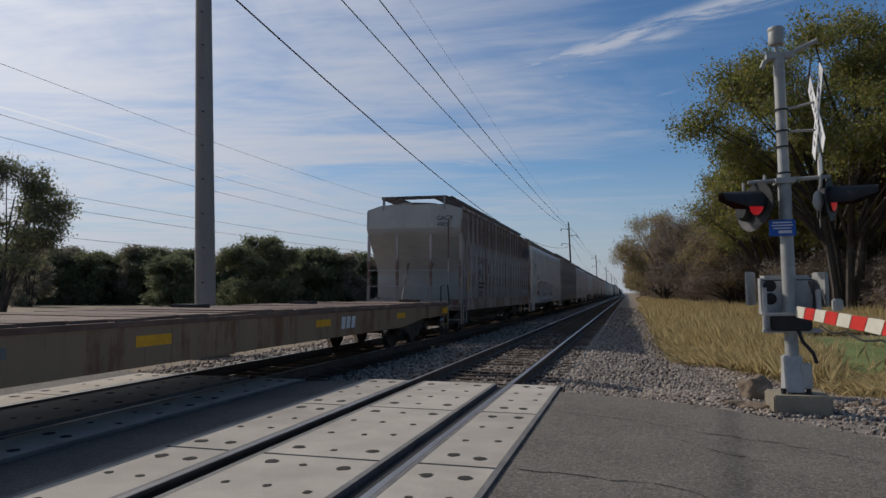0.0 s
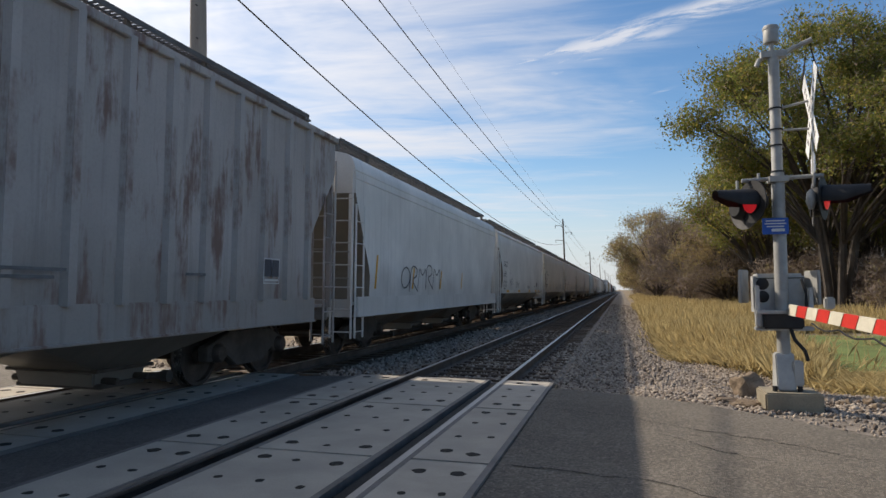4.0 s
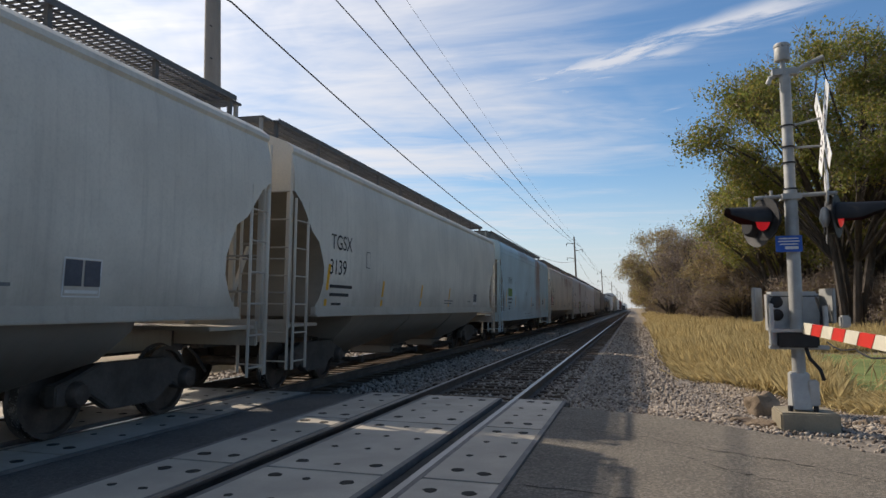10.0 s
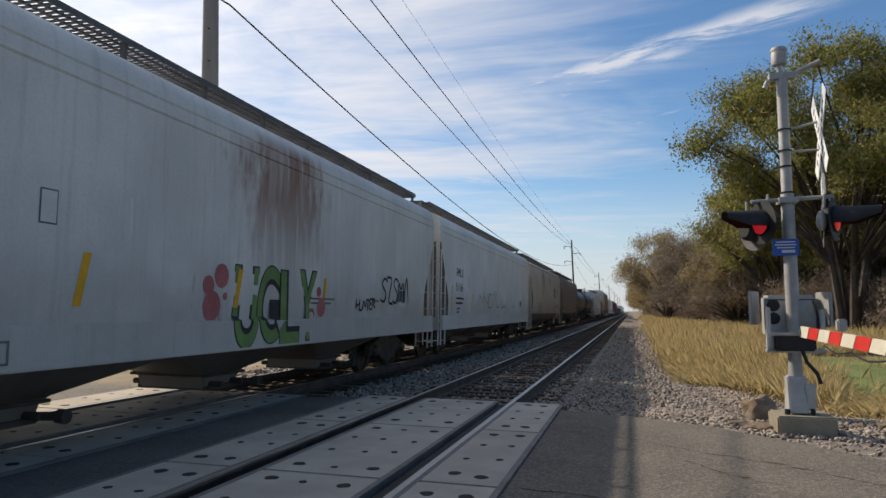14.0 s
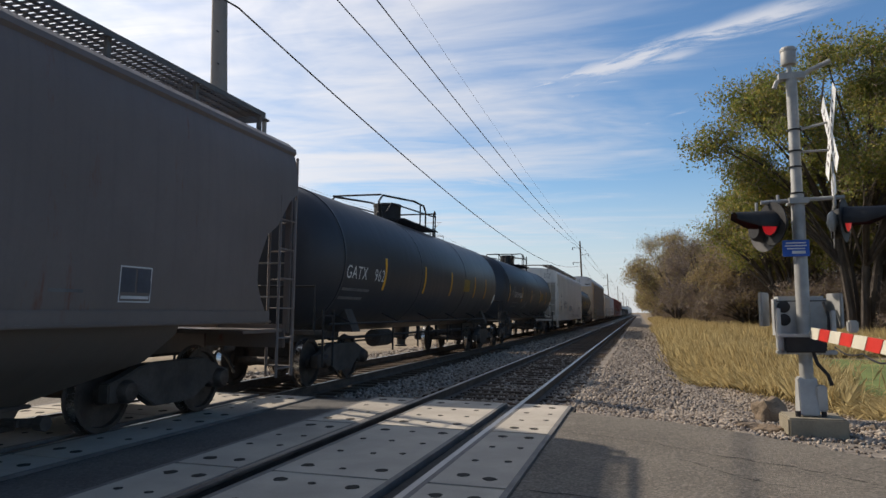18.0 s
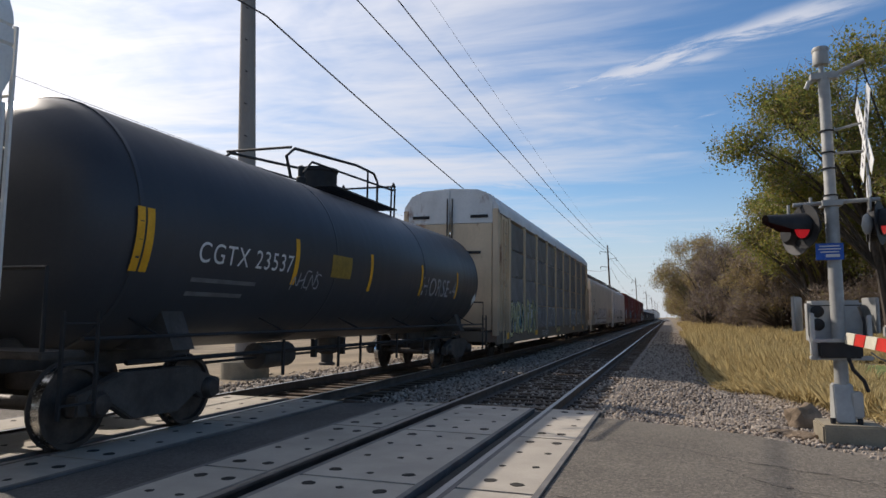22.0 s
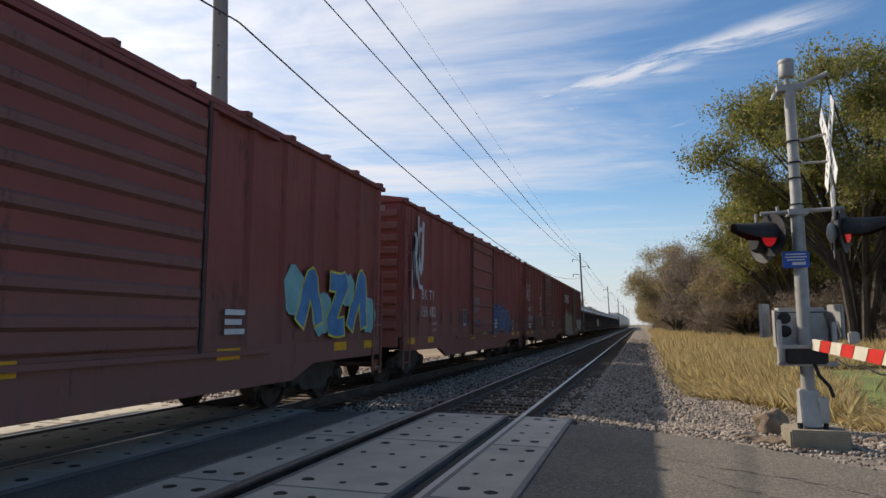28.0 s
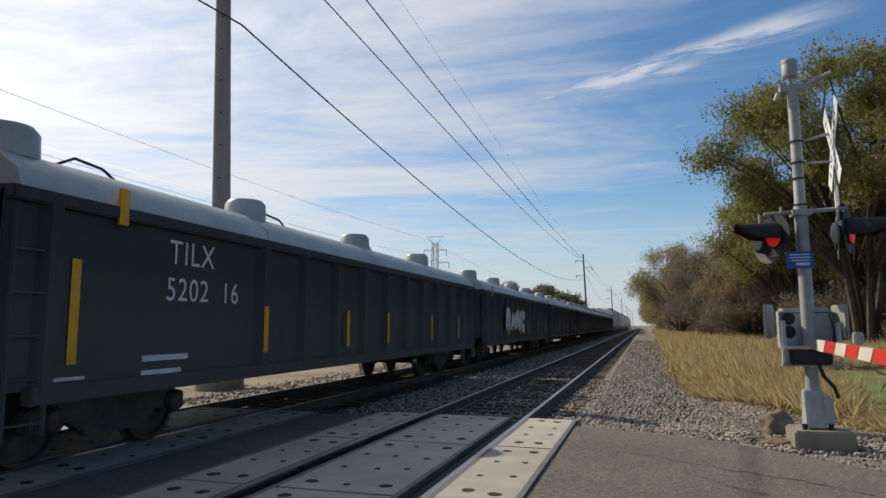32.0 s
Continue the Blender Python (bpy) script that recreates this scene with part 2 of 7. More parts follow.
HOLE = surface("hole_grit", (0.03, 0.027, 0.022), 0.95, vary=0.3, scale=20, grain=80)
RAIL = surface("rail_steel", (0.10, 0.075, 0.06), 0.75, metal=0.2, vary=0.3, scale=3, grain=50)
RAIL_TOP = surface("rail_head", (0.36, 0.345, 0.33), 0.36, metal=0.9, vary=0.15, scale=5, grain=60, bump=0.05, stretch=(8, 0.3, 1))
TIE = surface("tie_wood", (0.115, 0.080, 0.055), 0.95, vary=0.4, scale=5, grain=60, bump=0.6, random_tint=0.6, stretch=(0.5, 4, 4))
BALLAST = surface("ballast_ground", (0.21, 0.18, 0.15), 0.95, vary=0.45, scale=9, grain=38, bump=0.9, stain=0.4)
SOIL = surface("field_soil", (0.22, 0.17, 0.11), 0.95, vary=0.3, scale=0.35, grain=14, bump=0.7, stain=0.4, dark=(0.14, 0.12, 0.06))
LAWN = surface("lawn", (0.13, 0.165, 0.05), 0.95, vary=0.3, scale=0.8, grain=30, bump=0.8, stain=0.25, dark=(0.19, 0.17, 0.06))
GRATE = surface("walkway_steel", (0.13, 0.125, 0.12), 0.6, metal=0.3, vary=0.2, scale=3, grain=40)
GALV = surface("galvanised", (0.33, 0.325, 0.305), 0.55, metal=0.2, vary=0.15, scale=5, grain=40, bump=0.08, stain=0.25)
ALU = surface("aluminium_box", (0.40, 0.40, 0.385), 0.55, metal=0.25, vary=0.12, scale=5, grain=40, bump=0.08, stain=0.2)
BLACK = surface("black_metal", (0.02, 0.02, 0.021), 0.6, vary=0.3, scale=5, grain=40)
POLE_STEEL = surface("pole_weathered", (0.26, 0.235, 0.21), 0.75, vary=0.12, scale=1.2, grain=25, bump=0.15, stain=0.3, stretch=(2, 2, 0.3))
WOOD_POLE = surface("pole_wood", (0.11, 0.085, 0.065), 0.9, vary=0.25, scale=2, grain=30, stretch=(3, 3, 0.3))
WIRE = surface("wire", (0.03, 0.03, 0.033), 0.6, vary=0.1)
WHITE = surface("white_paint", (0.72, 0.71, 0.68), 0.5, vary=0.06, scale=3, grain=40, stain=0.15)
ARM_WHITE = surface("arm_white", (0.62, 0.58, 0.47), 0.5, vary=0.08, scale=3, grain=40, stain=0.25)
RED = surface("red_sheeting", (0.55, 0.035, 0.025), 0.45, vary=0.12, scale=4, grain=50)
BLUE_SIGN = surface("blue_sheeting", (0.02, 0.09, 0.36), 0.45, vary=0.08, scale=4)
ROCK = surface("boulder", (0.22, 0.165, 0.115), 0.95, vary=0.3, scale=4, grain=22, bump=0.9, stain=0.4)
FOOTING = surface("footing_concrete", (0.26, 0.225, 0.165), 0.9, vary=0.15, scale=4, grain=40, bump=0.3, stain=0.4, dark=(0.14, 0.13, 0.09))
LAMP_RED = glow_mat("lamp_red", (0.7, 0.02, 0.03), 0.25)
BARK = surface("bark", (0.075, 0.062, 0.052), 0.95, vary=0.35, scale=2, grain=14, bump=0.9, stretch=(3, 3, 0.6))
LEAF_GREEN = leaf_mat("leaf_green", ((0.15, 0.175, 0.045), (0.25, 0.255, 0.065), (0.36, 0.28, 0.075)), 0.6, 0.55)
LEAF_TAN = leaf_mat("leaf_tan", ((0.33, 0.245, 0.12), (0.44, 0.33, 0.16), (0.34, 0.32, 0.11)), 0.7, 0.5)
TWIG = leaf_mat("twig", ((0.24, 0.19, 0.16), (0.34, 0.28, 0.24), (0.16, 0.12, 0.10)), 0.9, 0.0)
LEAF_BROWN = leaf_mat("leaf_brown", ((0.21, 0.165, 0.125), (0.30, 0.23, 0.165), (0.25, 0.215, 0.10)), 0.7, 0.45)
LEAF_DRAB = leaf_mat("leaf_drab", ((0.21, 0.20, 0.14), (0.28, 0.255, 0.18), (0.30, 0.25, 0.17)), 0.7, 0.5)
LEAF_DARK = leaf_mat("leaf_dark", ((0.13, 0.155, 0.085), (0.19, 0.205, 0.11), (0.22, 0.21, 0.11)), 0.7, 0.55)
GRASS_DRY = leaf_mat("grass_dry", ((0.45, 0.35, 0.165), (0.60, 0.485, 0.25), (0.31, 0.235, 0.11)), 0.7, 0.5)
STONE = leaf_mat("stone", ((0.22, 0.18, 0.145), (0.50, 0.435, 0.36), (0.115, 0.09, 0.072)), 0.95, 0.0)
YELLOW = surface("yellow_reflector", (0.72, 0.36, 0.02), 0.45, vary=0.12, scale=5, grain=30, stain=0.2)
PLACARD = surface("faded_placard", (0.26, 0.17, 0.03), 0.5, vary=0.25, scale=5, grain=30, stain=0.5)
UNDER = surface("underframe_black", (0.065, 0.056, 0.049), 0.75, vary=0.35, scale=3, grain=30, stain=0.3, dark=(0.06, 0.045, 0.035))
WHEEL = surface("wheel_steel", (0.075, 0.062, 0.054), 0.6, metal=0.5, vary=0.3, scale=6, grain=40)
TREAD = surface("wheel_tread", (0.55, 0.54, 0.52), 0.25, metal=0.95, vary=0.1, scale=6, grain=40, bump=0.05)
INK_BLACK = surface("lettering_black", (0.03, 0.03, 0.032), 0.7, vary=0.2)
INK_WHITE = surface("lettering_white", (0.62, 0.62, 0.60), 0.7, vary=0.12)
STENCIL_GREY = surface("stencil_grey", (0.075, 0.08, 0.095), 0.6, vary=0.2)
INK_DARK = surface("lettering_faded", (0.14, 0.14, 0.14), 0.7, vary=0.25)

# ---- geometry helpers ----
class Geo:
    def __init__(self):
        self.v, self.f = [], []

    def add(self, verts, faces):
        n = len(self.v)
        self.v += [tuple(p) for p in verts]
        self.f += [tuple(i + n for i in f) for f in faces]
        return self

    def box(self, cx, cy, cz, sx, sy, sz):
        x, y, z = sx / 2, sy / 2, sz / 2
        vs = [(cx + a * x, cy + b * y, cz + c * z) for a in (-1, 1) for b in (-1, 1) for c in (-1, 1)]
        return self.add(vs, [(0, 1, 3, 2), (4, 6, 7, 5), (0, 4, 5, 1), (2, 3, 7, 6), (0, 2, 6, 4), (1, 5, 7, 3)])

    def tube(self, a, b, r0, r1=None, n=8, caps=True):
        a, b = Vector(a), Vector(b)
        r1 = r0 if r1 is None else r1
        d = (b - a).normalized()
        u = d.orthogonal().normalized()
        w = d.cross(u)
        vs = []
        for p, r in ((a, r0), (b, r1)):
            vs += [p + (u * math.cos(t) + w * math.sin(t)) * r for t in (2 * math.pi * i / n for i in range(n))]
        fs = [(i, (i + 1) % n, n + (i + 1) % n, n + i) for i in range(n)]
        if caps:
            fs += [tuple(reversed(range(n))), tuple(range(n, 2 * n))]
        return self.add(vs, fs)

    def path(self, pts, r, n=6):
        """One swept tube along the points."""
        pts = [Vector(q) for q in pts]
        m, closed = len(pts), (Vector(pts[0]) - Vector(pts[-1])).length < 1e-6
        dirs = []
        for i in range(m):
            a = pts[i - 1] if i else (pts[m - 2] if closed else pts[0])
            b = pts[i + 1] if i < m - 1 else (pts[1] if closed else pts[-1])
            dirs.append((b - a).normalized())
        u = dirs[0].orthogonal().normalized()
        vs, fs = [], []
        for q, d in zip(pts, dirs):
            u = (u - d * u.dot(d)).normalized()
            w = d.cross(u)
            vs += [q + (u * math.cos(t) + w * math.sin(t)) * r for t in (2 * math.pi * i / n for i in range(n))]
        for k in range(m - 1):
            fs += [(k * n + i, k * n + (i + 1) % n, (k + 1) * n + (i + 1) % n, (k + 1) * n + i) for i in range(n)]
        fs += [tuple(reversed(range(n))), tuple(range((m - 1) * n, m * n))]
        return self.add(vs, fs)

    def prism(self, outline, axis, lo, hi):
        """outline: (u, v) pairs; axis x: u=y v=z; axis y: u=x v=z; axis z: u=x v=y."""
        put = {"x": lambda u, v, w: (w, u, v), "y": lambda u, v, w: (u, w, v), "z": lambda u, v, w: (u, v, w)}[axis]
        n = len(outline)
        vs = [put(u, v, lo) for u, v in outline] + [put(u, v, hi) for u, v in outline]
        fs = [(i, (i + 1) % n, n + (i + 1) % n, n + i) for i in range(n)] + [tuple(reversed(range(n))), tuple(range(n, 2 * n))]
        return self.add(vs, fs)

    def turned(self, profile, base, n=16, axis="z"):
        """profile: (r, h) pairs turned about an axis through base."""
        vs, fs = [], []
        for r, h in profile:
            for i in range(n):
                t = 2 * math.pi * i / n
                c, s = r * math.cos(t), r * math.sin(t)
                d = {"z": (c, s, h), "x": (h, c, s), "y": (c, h, s)}[axis]
                vs.append((base[0] + d[0], base[1] + d[1], base[2] + d[2]))
        for k in range(len(profile) - 1):
            fs += [(k * n + i, k * n + (i + 1) % n, (k + 1) * n + (i + 1) % n, (k + 1) * n + i) for i in range(n)]
        fs += [tuple(reversed(range(n))), tuple(range((len(profile) - 1) * n, len(profile) * n))]
        return self.add(vs, fs)


def mesh(name, g, mat, smooth=False, bevel=0.0):
    me = bpy.data.meshes.new(name)
    me.from_pydata(g.v, [], g.f)
    bm = bmesh.new()
    bm.from_mesh(me)
    bmesh.ops.recalc_face_normals(bm, faces=bm.faces)
    if bevel:
        es = [e for e in bm.edges if len(e.link_faces) == 2 and e.calc_face_angle(0) > 0.6]
        bmesh.ops.bevel(bm, geom=es, offset=bevel, segments=2, affect="EDGES", clamp_overlap=True)
    bm.to_mesh(me)
    bm.free()
    if smooth or bevel:
        me.polygons.foreach_set("use_smooth", [True] * len(me.polygons))
        me.set_sharp_from_angle(angle=radians(38))
    me.materials.append(mat)
    return me


def big_mesh(name, verts, faces, mat):
    """A large mesh of faces that all have the same number of corners."""
    verts, faces = np.asarray(verts, dtype=np.float32), np.asarray(faces, dtype=np.int32)
    me = bpy.data.meshes.new(name)
    me.vertices.add(len(verts))
    me.vertices.foreach_set("co", verts.ravel())
    k = faces.shape[1]
    me.loops.add(faces.size)
    me.loops.foreach_set("vertex_index", faces.ravel())
    me.polygons.add(len(faces))
    me.polygons.foreach_set("loop_start", np.arange(0, faces.size, k, dtype=np.int32))
    me.update(calc_edges=True)
    me.materials.append(mat)
    return me


def part(name, g, mat, parent, label="", smooth=False, bevel=0.0, at=None):
    me = g if isinstance(g, bpy.types.Mesh) else mesh(name, g, mat, smooth, bevel)
    ob = new(name, me)
    if parent is not None:
        ob.parent = parent
    if at is not None:
        ob.matrix_basis = at
    return tagged(ob, label)


def thing(name, label, category, group="", at=(0, 0, 0), rz=0):
    ob = new(name)
    ob.empty_display_size = 0.2
    ob.matrix_basis = pose(*at, 0, 0, rz)
    return tagged(ob, label, category, group)


TEXT = {}


def text_mesh(words, size, mat, surf=None, spread=1.0, offset=0.0):
    """Letters in the plane facing +x, reading along +y, laid on the surface x = surf(z)."""
    cu = bpy.data.curves.new("lettering", "FONT")
    cu.body, cu.size, cu.align_x, cu.align_y = words, size, "LEFT", "BOTTOM_BASELINE"
    cu.space_character, cu.offset = spread, offset
    ob = bpy.data.objects.new("lettering", cu)
    scene.collection.objects.link(ob)
    me = bpy.data.meshes.new_from_object(ob.evaluated_get(bpy.context.evaluated_depsgraph_get()))
    bpy.data.objects.remove(ob)
    for v in me.vertices:
        v.co = (0.0, v.co.x, v.co.y)
    me.materials.clear()
    me.materials.append(mat)
    return me


def letter(words, size, mat, parent, y, z, surf, name="lettering", spread=1.0, label=""):
    me = text_mesh(words, size, mat, spread=spread)
    for v in me.vertices:
        v.co = (surf(z + v.co.z) + 0.007, y + v.co.y, z + v.co.z)
    return part(name, me, mat, parent, label)


def patch(name, outline, mat, parent, surf, lift=0.006, label=""):
    """A painted or glued patch: outline of (y, z) pairs on the side x = surf(z)."""
    me = bpy.data.meshes.new(name)
    me.from_pydata([(surf(z) + lift, y, z) for y, z in outline], [], [tuple(range(len(outline)))])
    bm = bmesh.new()
    bm.from_mesh(me)
    bmesh.ops.triangulate(bm, faces=bm.faces)
    bm.to_mesh(me)
    bm.free()
    me.materials.append(mat)
    return part(name, me, mat, parent, label)


def strip(name, y, z0, w, h, mat, parent, surf, lift=0.006, label=""):
    """An upright strip that follows a curved side."""
    g, n = Geo(), 8
    vs = [(surf(z0 + h * i / n) + lift, yy, z0 + h * i / n) for i in range(n + 1) for yy in (y, y + w)]
    g.add(vs, [(2 * i, 2 * i + 1, 2 * i + 3, 2 * i + 2) for i in range(n)])
    return part(name, g, mat, parent, label)


def bars(parent, y, z, surf, mat, n=2, w=0.5, h=0.05, gap=0.09, name="small_print"):
    """Print too small to read: plain bars."""
    g = Geo()
    for i in range(n):
        zz = z - i * gap
        g.add([(surf(zz) + 0.006, y, zz), (surf(zz) + 0.006, y + w * (1 - 0.15 * (i % 2)), zz), (surf(zz + h) + 0.006, y + w * (1 - 0.15 * (i % 2)), zz + h), (surf(zz + h) + 0.006, y, zz + h)], [(0, 1, 2, 3)])
    return part(name, g, mat, parent)

# ---- the place: ground, tracks, crossing ----
NEAR, FAR = -2.42, -6.47          # track centres
FAR_Z = -0.05                     # the far track lies a little lower
CROSS = 10.15                     # far end of the crossing panels
NEAR_END = -6.0


def ground_z(x, y):
    z = -0.36
    if x < -9.5:
        z -= min(1.7, (-9.5 - x) * 0.035)
    if x > 1.2:
        z += min(0.22, (x - 1.2) * 0.08)
    return z


def build_ground():
    xs = [-3000, -1200, -500, -200, -110, -70, -45, -30, -20, -14, -11, -9.5, -5, -1, 1.2, 2, 3, 4, 5, 7, 10, 15, 25, 45, 90, 200, 500, 1200, 3000]
    ys = [-1500, -400, -120, -40, -15, -5, 0, 5, 10, 15, 20, 30, 45, 70, 110, 170, 260, 400, 700, 1300, 2500, 4000]
    vs = [(x, y, ground_z(x, y)) for y in ys for x in xs]
    n = len(xs)
    fs = [(j * n + i, j * n + i + 1, (j + 1) * n + i + 1, (j + 1) * n + i) for j in range(len(ys) - 1) for i in range(n - 1)]
    tagged(new("ground", big_mesh("ground", vs, fs, SOIL)), "dry brown field soil reaching the horizon", "ground", kind="structure")


def build_bed():
    # ballast bed under both tracks, with shoulders
    prof = [(-10.2, -0.42), (-8.6, -0.25), (-4.6, -0.26), (-3.9, -0.21), (-0.75, -0.19), (0.25, -0.24), (1.35, -0.40)]
    g = Geo()
    g.prism(prof + [(1.35, -0.6), (-10.2, -0.6)], "y", CROSS, 900)
    g.prism([(x, z) for x, z in prof] + [(1.35, -0.6), (-10.2, -0.6)], "y", -300, NEAR_END)
    tagged(part("ballast_bed", g, BALLAST, None), "grey and brown crushed stone bed under two tracks", "ballast", kind="structure")
    g = Geo()
    # gravel apron at the corner by the signal
    pts = [(0.4, 10.4), (-0.6, 9.3), (0.9, 8.6), (2.2, 7.0), (3.4, 6.4), (6.5, 6.0), (9.0, 6.2), (6.0, 8.6), (3.9, 10.2), (2.3, 10.9), (1.3, 10.9)]
    g.prism(pts, "z", -0.5, -0.115)
    tagged(part("gravel_apron", g, BALLAST, None), "patch of loose grey gravel beside the road", "gravel", kind="structure")


def build_road():
    g = Geo()
    edge = [(-0.93, 9.72), (0.2, 9.35), (0.9, 8.95), (1.6, 8.25), (2.3, 7.45), (3.3, 6.75), (5.2, 6.3), (9, 6.15), (60, 6.1), (60, -7), (-0.93, -7)]
    g.prism(edge, "z", -0.45, -0.022)
    tagged(part("road", g, ASPHALT, None), "worn grey asphalt road with cracks", "road", kind="structure")
    g = Geo()
    g.prism([(-4.87, -0.45), (-3.91, -0.45), (-3.91, -0.016), (-4.87, -0.062)], "y", NEAR_END, CROSS - 0.1)
    tagged(part("road_between_tracks", g, ASPHALT_DARK, None), "dark asphalt infill between the two tracks", "road", kind="structure")
    g = Geo()
    g.prism([(-8.06, NEAR_END), (-8.06, CROSS + 0.3), (-60, 16.5), (-60, NEAR_END + 2)], "z", -0.5, -0.085)
    tagged(part("road_far_side", g, ASPHALT, None), "pale worn asphalt road beyond the tracks", "road", kind="structure")
    # tar-sealed cracks
    random.seed(11)
    for pts in ([(-0.85, 8.1), (0.1, 7.75), (0.7, 7.25), (1.3, 6.95), (2.0, 6.3)], [(0.35, 7.0), (0.8, 6.35), (1.2, 6.1)], [(-0.8, 5.4), (0.3, 5.2), (0.9, 4.6), (1.7, 4.4)]):
        g = Geo()
        fine = []
        for a, b in zip(pts, pts[1:]):
            for k in range(8):
                t = k / 8
                fine.append((a[0] + (b[0] - a[0]) * t + random.uniform(-.03, .03), a[1] + (b[1] - a[1]) * t + random.uniform(-.03, .03)))
        for a, b in zip(fine, fine[1:]):
            w = random.uniform(0.003, 0.013)
            g.add([(a[0], a[1] - w, -0.018), (b[0], b[1] - w, -0.018), (b[0], b[1] + w, -0.018), (a[0], a[1] + w, -0.018)], [(0, 1, 2, 3)])
        tagged(part("crack", g, HOLE, None), "dark crack in the asphalt", "crack", kind="structure")


RAIL_FOOT = [(-0.07, -0.17), (0.07, -0.17), (0.07, -0.155), (0.012, -0.13), (0.012, -0.045), (0.035, -0.03), (0.036, -0.006), (0.028, -0.002), (-0.028, -0.002), (-0.036, -0.006), (-0.035, -0.03), (-0.012, -0.045), (-0.012, -0.13), (-0.07, -0.155)]


def build_track(cx, name, z0=0.0):
    tr = thing(name, "steel rails on dark wooden ties, worn bright on top", "railway track")
    tagged(tr, kind="structure")
    for x in (cx - 0.7525, cx + 0.7525):
        rail = part("rail", Geo().prism([(x + u, v + z0) for u, v in RAIL_FOOT], "y", -300, 900), RAIL, tr)
        part("rail_head", Geo().box(x, 300, z0, 0.058, 1200, 0.005), RAIL_TOP, rail, "polished steel running surface")
    random.seed(int(-cx * 10))
    tie = mesh("tie", Geo().box(0, 0, -0.10, 2.6, 0.23, 0.18), TIE, bevel=0.015)
    plate = mesh("tie_plate", Geo().box(0, 0, 0, 0.36, 0.2, 0.02).box(0.13, 0.05, 0.02, 0.03, 0.03, 0.03).box(-0.13, -0.05, 0.02, 0.03, 0.03, 0.03), RAIL)
    rest = Geo()
    n = 0
    y = CROSS + 0.25
    while y < 300:
        if n < 120 and cx == NEAR or n < 50:
            t = part("tie", tie, TIE, tr, at=pose(cx + random.uniform(-.05, .05), y, z0 - 0.165 + random.uniform(-.01, .01), 0, 0, random.uniform(-1, 1)))
            if n < 40 and cx == NEAR:
                for x in (-0.7525, 0.7525):
                    part("tie_plate", plate, RAIL, t, at=pose(x, 0, 0.0, 0, 0, 0))
        else:
            rest.box(cx, y, z0 - 0.265, 2.6, 0.23, 0.18)
        n += 1
        y += 0.53 + random.uniform(-.03, .03)
    tagged(part("far_ties", rest, TIE, tr), kind="stuff")
    return tr


def build_panels(cx, name, right_w, left_w, slab_mat, z0=0.0):
    pv = thing(name, "pale precast concrete crossing panels with lifting holes", "crossing panels")
    tagged(pv, kind="structure")
    random.seed(5)
    length = 2.44
    spans = [("gauge", cx - 0.53, cx + 0.53), ("right", cx + 0.80, cx + 0.80 + right_w), ("left", cx - 0.80 - left_w, cx - 0.80)]
    for which, x0, x1 in spans:
        y1 = CROSS if which != "right" else CROSS + 0.02
        k = 0
        while y1 > NEAR_END:
            y0 = y1 - length
            slab = part("panel", mesh("panel", Geo().box((x0 + x1) / 2, (y0 + y1) / 2, z0 - 0.11, x1 - x0 - 0.03, length - 0.025, 0.22), slab_mat, bevel=0.012), slab_mat, pv)
            cols = (0.2, 0.5, 0.8) if which == "gauge" else (0.3, 0.72)
            if y1 > -1:
                for fx in cols:
                    for fy in (0.12, 0.38, 0.63, 0.88):
                        big = (fy in (0.12, 0.88)) and fx != 0.5
                        rx, ry = (0.055, 0.06) if big else (0.032, 0.035)
                        hx, hy = x0 + (x1 - x0) * fx + random.uniform(-.03, .03), y0 + length * fy + random.uniform(-.06, .06)
                        pts = [(hx + rx * math.cos(a) * random.uniform(.8, 1.2), hy + ry * math.sin(a) * random.uniform(.8, 1.2)) for a in (i * math.pi / 5 for i in range(10))]
                        part("lifting_hole", Geo().prism(pts, "z", z0 - 0.02, z0 + 0.0035), HOLE, slab, "dirt-filled lifting pocket")
            y1 = y0
            k += 1
        # steel angle along both long edges, rubber in the flangeways
        for xe in (x0, x1):
            part("edge_angle", Geo().box(xe, (CROSS + NEAR_END) / 2, z0 - 0.08, 0.05, CROSS - NEAR_END, 0.162), CONCRETE_EDGE, pv)
    for x in (cx - 0.7525, cx + 0.7525):
        for dx, w in ((-0.13 if x > cx else 0.13, 0.10),):
            part("flangeway", Geo().box(x + dx, (CROSS + NEAR_END) / 2, z0 - 0.12, w, CROSS - NEAR_END, 0.14), RUBBER, pv)
    part("edge_filler", Geo().box(cx + 0.80 + right_w + 0.05, (CROSS + NEAR_END) / 2, z0 - 0.1, 0.06, CROSS - NEAR_END, 0.15), HOLE, pv)
    return pv


